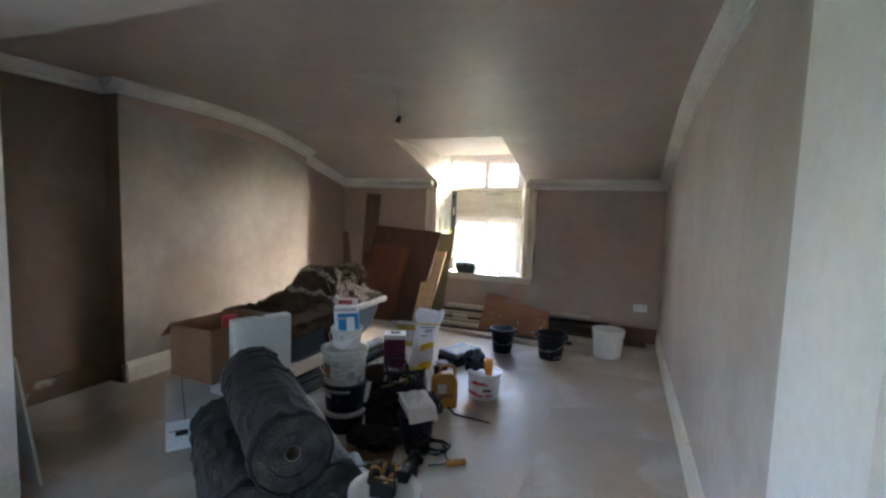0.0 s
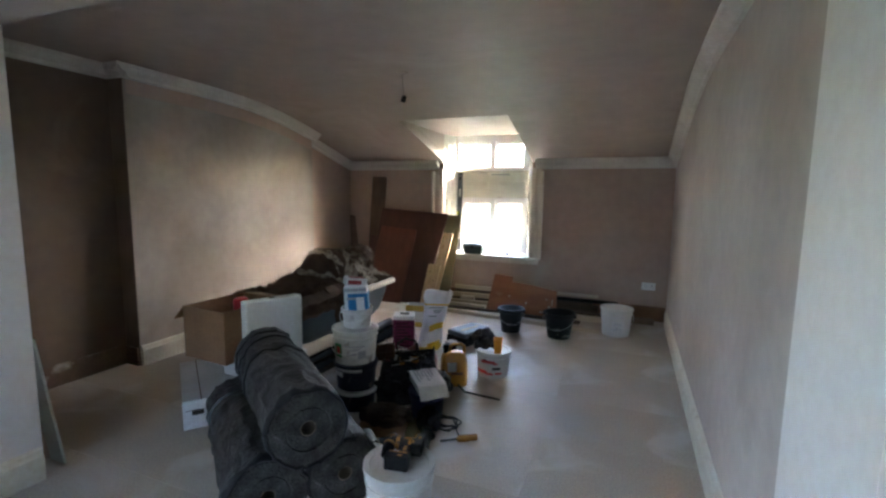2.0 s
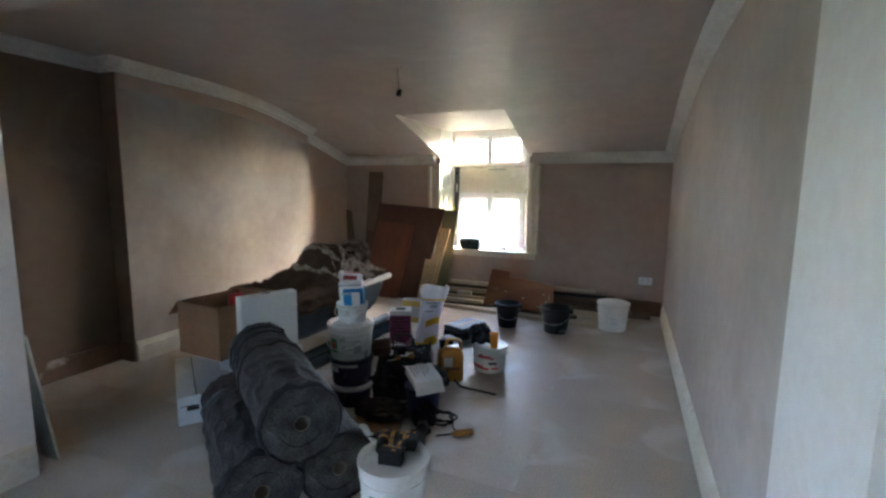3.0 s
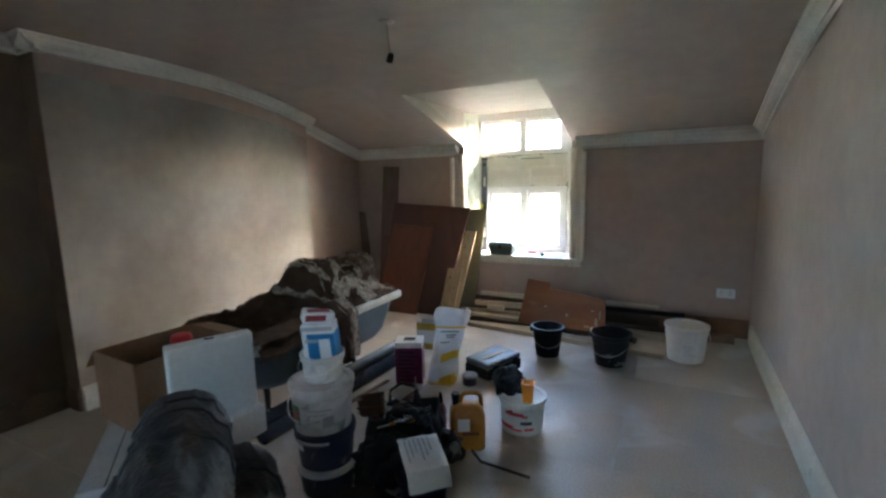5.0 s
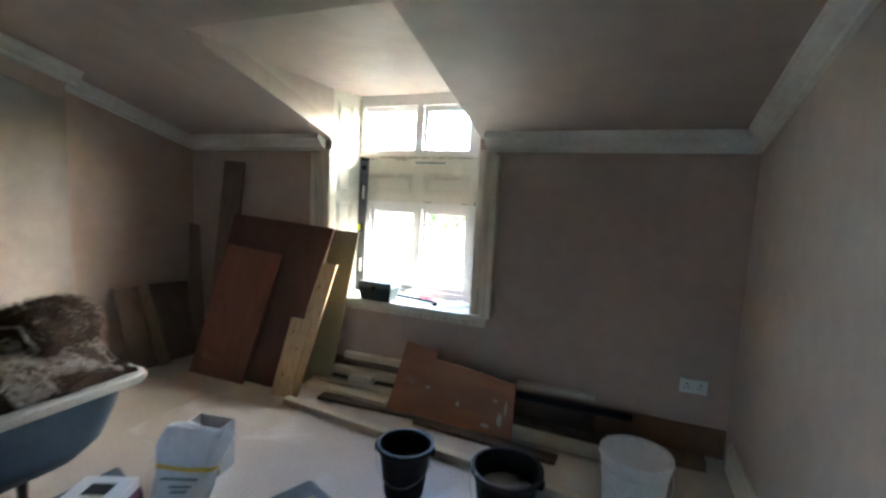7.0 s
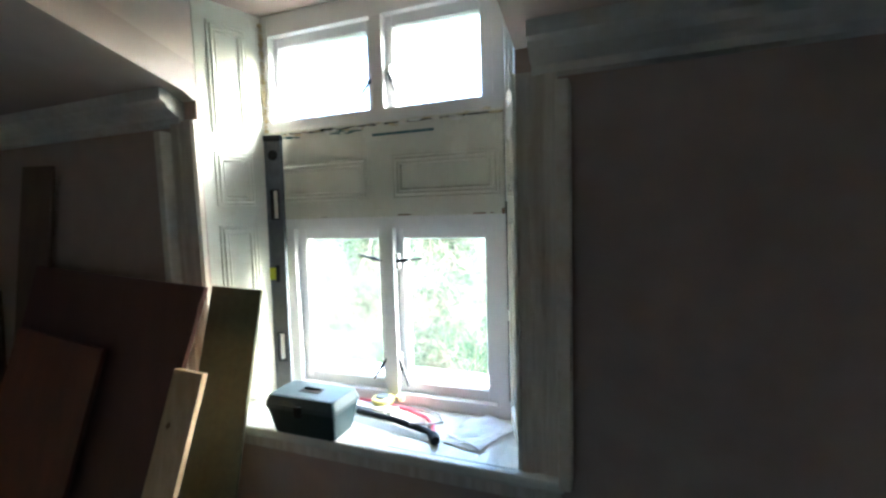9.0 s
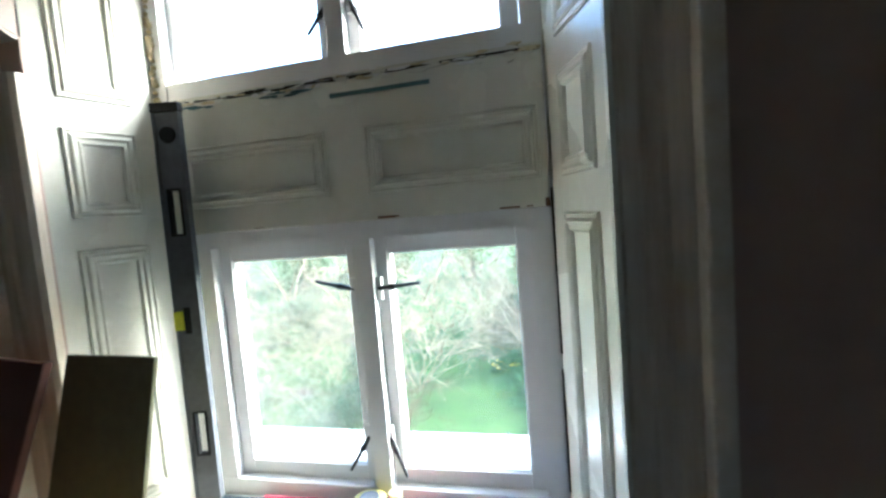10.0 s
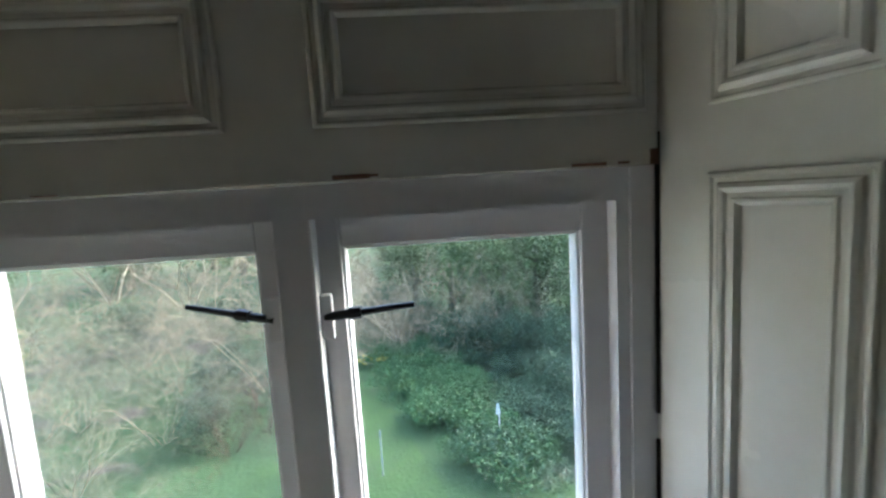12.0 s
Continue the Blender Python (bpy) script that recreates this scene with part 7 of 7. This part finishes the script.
for lab, at, size, sd, m_ in (("crumpled dark blue cloth between bag and tubs", (-1.40, 1.64), (0.15, 0.12, 0.15), 21, DARKCLOTH),
                              ("dark dusty cloth slumped behind the navy tub", (-1.27, 1.78), (0.10, 0.08, 0.17), 27, DARKCLOTH),
                              ("dark brown sacking crumpled on the floor", (-1.36, 1.40), (0.16, 0.12, 0.055), 33, BROWNCLOTH),
                              ("black cloth bundle by the coiled cable", (-1.06, 1.40), (0.075, 0.07, 0.085), 39, DARKCLOTH)):
    bm = bmesh.new()
    lump(bm, (0, 0, size[2] * 0.55), size, sd, 4, 0.34, 2.6)
    zmin = min(v.co.z for v in bm.verts)
    for v in bm.verts:
        v.co.z -= zmin
    o = tagged(part("crumpled_cloth", bm, m_, smooth=True), lab, "cloth", "crumpled cloths")
    o.matrix_basis = pose(at[0], at[1], 0, 0, 0, sd * 11)
ob = thing("angle_grinder", "black power tool lying beside the drill's tub", "power tool", pose(-1.0, 1.22, 0.036, 0, 0, 110))
bm = bmesh.new()
lathe(bm, [(0, -0.13), (0.026, -0.128), (0.030, -0.11), (0.025, -0.03), (0.031, 0.03), (0.034, 0.07), (0.028, 0.085), (0, 0.085)], 20, Matrix.Rotation(radians(90), 4, "Y"))
part("motor_body", bm, BLACKTOOL, ob, smooth=True)
bm = bmesh.new()
lathe(bm, [(0, -0.03), (0.03, -0.028), (0.034, -0.01), (0.03, 0.025), (0, 0.03)], 20, Matrix.Translation((0.105, 0, 0)))
part("gear_head", bm, STEEL, ob, smooth=True)
bm = bmesh.new()
lathe(bm, [(0, -0.036), (0.052, -0.034), (0.052, -0.031), (0, -0.029)], 28, Matrix.Translation((0.105, 0, 0)))
part("disc", bm, BLACKTOOL, ob)
ob = thing("cardboard_scrap", "torn flat piece of brown cardboard on the floor", "cardboard", pose(-1.32, 1.30, 0, 0, 0, 20))
bm = boxes((-0.16, 0.14, -0.11, 0.10, 0, 0.005), bevel=0.001)
part("sheet", bm, CARD, ob)

sheet("plasterboard_sheet", "pale plasterboard sheet leaning behind the partition", ((-2.79, 0.30, 0), (-2.668, 0.30, 0), (-2.668, 0.215, 0.70), (-2.79, 0.215, 0.70)), 0.0125, mat("pale green-grey board", (0.62, 0.66, 0.61), (0.54, 0.58, 0.54), rough=0.7), group="")

# ---- on the window sill ----
SZ = 0.656
LEVELGREY = mat("grey level body", (0.115, 0.118, 0.13), (0.085, 0.088, 0.097), rough=0.42, scale=10, metal=0.3)
lv = thing("spirit_level", "grey spirit level standing upright in the window corner", "spirit level", Matrix.Translation((-2.185, 4.90, SZ)) @ Matrix.Rotation(radians(0.8), 4, "Y") @ Matrix.Rotation(radians(12), 4, "Z"))
W, T, H = 0.032, 0.011, 1.07
slots = ((0.16, 0.27), (0.745, 0.855))
zz = [0.0, *[z for s in slots for z in s], H]
for z0, z1 in ((zz[0], zz[1]), (zz[2], zz[3]), (zz[4], zz[5])):
    part("web", boxes((-W + 0.004, W - 0.004, -T * 0.6, T * 0.6, z0, z1)), LEVELGREY, lv)
for z0, z1 in slots:
    for xa, xb in ((-W + 0.004, -0.018), (0.018, W - 0.004)):
        part("slot_side", boxes((xa, xb, -T * 0.6, T * 0.6, z0, z1)), LEVELGREY, lv)
for xa, xb in ((-W - 0.002, -W + 0.004), (W - 0.004, W + 0.002)):
    part("flange", boxes((xa, xb, -T, T, 0, H), bevel=0.001), LEVELGREY, lv)
for z0, z1 in slots:
    bm = bmesh.new()
    ring_frame(bm, "y", -T * 0.9, T * 0.9, -0.0185, 0.0185, z0 - 0.006, z1 + 0.006, 0.006)
    part("grip_insert", bm, BLACKPLASTIC, lv, "black rubber grip insert")
bm = boxes((-W - 0.004, -0.012, -T * 1.05, T * 1.05, 0.495, 0.545), bevel=0.003)
v_ = part("vial", bm, mat("yellow vial", (0.70, 0.72, 0.05), rough=0.15), lv, "bright yellow spirit vial")
bm = boxes((-0.012, 0.006, -T * 0.8, T * 0.8, 0.485, 0.555), bevel=0.003)
part("vial_housing", bm, BLACKPLASTIC, v_)
bm = bmesh.new()
lathe(bm, [(0, -T), (0.019, -T), (0.021, -T * 0.7), (0.021, T * 0.7), (0.019, T), (0, T)], 24, Matrix.Translation((0, 0, 0.995)) @ Matrix.Rotation(radians(90), 4, "X"))
part("vial_housing", bm, BLACKPLASTIC, lv, "", True)
bm = boxes((-W - 0.004, W + 0.004, -T * 1.1, T * 1.1, H - 0.02, H + 0.004), bevel=0.003)
part("end_cap", bm, BLACKPLASTIC, lv)

TEALBOX = mat("dark teal metal box", (0.016, 0.034, 0.035), (0.012, 0.026, 0.027), rough=0.5, scale=5, fine=60, bump=0.06)
TEALLID = mat("grey-teal lid", (0.065, 0.086, 0.088), (0.052, 0.070, 0.072), rough=0.42, scale=5, fine=60, bump=0.06)
tb = thing("toolbox", "dark teal toolbox with a grey lid on the sill", "toolbox", pose(-1.885, 4.695, SZ, 0, 0, 0) @ Matrix.Diagonal((0.76, 0.82, 0.93, 1)))
bm = bmesh.new()
loft(bm, [rrect(bm, a, b, 0.012, z, 4) for a, b, z in ((0.155, 0.066, 0.0), (0.160, 0.070, 0.004), (0.184, 0.094, 0.105))], True, True)
part("box_body", bm, TEALBOX, tb)
bm = bmesh.new()
loft(bm, [rrect(bm, a, b, 0.014, z, 4) for a, b, z in ((0.188, 0.098, 0.104), (0.188, 0.098, 0.120), (0.176, 0.086, 0.150), (0.170, 0.080, 0.153))], True, True)
ld = part("box_lid", bm, TEALLID, tb)
bm = boxes((-0.052, 0.052, -0.026, 0.026, 0.1525, 0.1545), bevel=0.0)
part("handle_recess", bm, GAP, ld)
bm = boxes((-0.045, 0.045, 0.004, 0.018, 0.153, 0.163), bevel=0.004)
part("carry_handle", bm, TEALLID, ld)
bm = boxes((-0.02, 0.02, -0.106, -0.094, 0.085, 0.125), bevel=0.003)
part("latch", bm, BLACKPLASTIC, tb)

REDHOSE = mat("faded red rubber hose", (0.70, 0.10, 0.14), (0.60, 0.07, 0.11), rough=0.45, scale=10)
ob = thing("red_hose", "red rubber hose curving across the sill", "hose", Matrix.Translation((0, 0, SZ)))
bm = bmesh.new()
tube(bm, [(-2.05, 4.945, 0.012), (-1.90, 4.945, 0.012), (-1.75, 4.938, 0.012), (-1.62, 4.915, 0.012), (-1.53, 4.875, 0.012), (-1.485, 4.83, 0.012), (-1.465, 4.78, 0.012)], 0.0078, 12)
part("hose_tube", bm, REDHOSE, ob, smooth=True)
ob = thing("hacksaw", "black and steel hacksaw lying on the sill", "hacksaw", Matrix.Translation((0, 0, SZ)))
bm = bmesh.new()
tube(bm, [(-1.80, 4.845, 0.014), (-1.64, 4.822, 0.014), (-1.50, 4.785, 0.014), (-1.455, 4.765, 0.012)], 0.011, 10)
part("saw_frame", bm, BLACKPLASTIC, ob, smooth=True)
bm = bmesh.new()
slab(bm, (-1.79, 4.785, 0.004), (-1.47, 4.735, 0.004), (-1.465, 4.755, 0.016), (-1.785, 4.808, 0.016), 0.002)
part("saw_blade", bm, mat("pale steel blade", (0.62, 0.64, 0.66), rough=0.35, metal=0.5), ob)
bm = bmesh.new()
tube(bm, [(-1.47, 4.765, 0.014), (-1.445, 4.745, 0.014), (-1.435, 4.725, 0.014)], [0.013, 0.018, 0.015], 10)
part("grip", bm, BLACKTOOL, ob, smooth=True)
ob = thing("white_bracket", "flat white plastic strip lying on the sill", "strip", pose(-1.745, 4.885, SZ, 0, 0, -5))
bm = boxes((-0.11, 0.09, -0.022, 0.022, 0.018, 0.024), (-0.10, -0.08, -0.018, 0.018, 0, 0.018), (0.06, 0.08, -0.018, 0.018, 0, 0.018), bevel=0.002)
part("strip", bm, WINWHITE, ob)
ob = thing("tape_measure", "round yellow and black tape measure on the sill", "tape measure", pose(-1.735, 4.925, SZ + 0.024, 0, 0, 20))
bm = bmesh.new()
lathe(bm, [(0, 0), (0.040, 0), (0.044, 0.004), (0.044, 0.018), (0.038, 0.022), (0, 0.022)], 26)
part("case", bm, mat("pale yellow case", (0.72, 0.62, 0.18), rough=0.4), ob, smooth=True)
bm = bmesh.new()
lathe(bm, [(0, 0.0275), (0.024, 0.027), (0.027, 0.023), (0.027, 0.021)], 22)
part("cap", bm, mat("slate cap", (0.12, 0.13, 0.15), rough=0.4), ob, smooth=True)
bm = bmesh.new()
lathe(bm, [(0, 0), (0.018, 0), (0.018, 0.02), (0, 0.021)], 16, Matrix.Translation((0.065, 0.012, 0)))
part("knob", bm, mat("cream knob", (0.70, 0.62, 0.35), rough=0.4), ob, smooth=True)
ob = thing("wire_loop", "grey plastic wire bent in a loop on the sill", "wire", Matrix.Translation((0, 0, SZ)))
bm = bmesh.new()
tube(bm, [(-1.66, 4.945, 0.006), (-1.58, 4.95, 0.008), (-1.50, 4.925, 0.008), (-1.465, 4.87, 0.008), (-1.49, 4.81, 0.024), (-1.56, 4.79, 0.026)], 0.0045, 8)
part("wire_strand", bm, mat("grey wire", (0.45, 0.46, 0.47), rough=0.4), ob, smooth=True)
ob = thing("paper_sheets", "crumpled white paper sheets lying on the sill", "paper", pose(-1.335, 4.835, SZ, 0, 0, -12))
for k, (dx, dy, rz) in enumerate(((0, 0, 0), (0.018, 0.02, -14))):
    bm = bmesh.new()
    g = {}
    for i in range(11):
        for j in range(13):
            x, y = -0.072 + 0.144 * i / 10, -0.10 + 0.20 * j / 12
            z = 0.002 + 0.004 * k + 0.009 * abs(noise.noise(Vector((x * 14, y * 14, k * 3)))) + 0.05 * max(0, abs(y) - 0.08) * (1 if j > 6 else 0.2)
            p = Matrix.Rotation(radians(rz), 3, "Z") @ Vector((x, y, 0))
            g[i, j] = bm.verts.new((p.x + dx, p.y + dy, z))
    for i in range(10):
        for j in range(12):
            bm.faces.new((g[i, j], g[i + 1, j], g[i + 1, j + 1], g[i, j + 1]))
    r = bmesh.ops.extrude_face_region(bm, geom=list(bm.faces))
    for v in r["geom"]:
        if isinstance(v, bmesh.types.BMVert):
            v.co.z += 0.0008
    part("paper_sheet", bm, PAPERWHITE, ob)

# ---- floor sheets, laid last ----
rng = random.Random(11)
sheet_meshes = {}
for r in range(14):
    y0 = -3.2 + 0.6 * r
    x = XL - 0.2 - (r % 2) * 1.2
    while x < 0.66:
        xa, xb, ya, yb = max(x, XL - 0.2), min(x + 2.4, 0.68), y0, min(y0 + 0.6, 5.0)
        x += 2.4
        if xb - xa < 0.05:
            continue
        key = (round(xb - xa, 3), round(yb - ya, 3))
        if key not in sheet_meshes:
            bm = bmesh.new()
            box(bm, -(xb - xa) / 2 + 0.0006, (xb - xa) / 2 - 0.0006, -(yb - ya) / 2 + 0.0006, (yb - ya) / 2 - 0.0006, -0.018, 0.0, 0.0008)
            me = bpy.data.meshes.new("floor_sheet")
            bm.to_mesh(me)
            bm.free()
            me.materials.append(BOARD)
            sheet_meshes[key] = me
        o = new("floor_sheet", sheet_meshes[key])
        o.location = ((xa + xb) / 2, (ya + yb) / 2, rng.uniform(-0.0006, 0.0))
        o.parent = floor
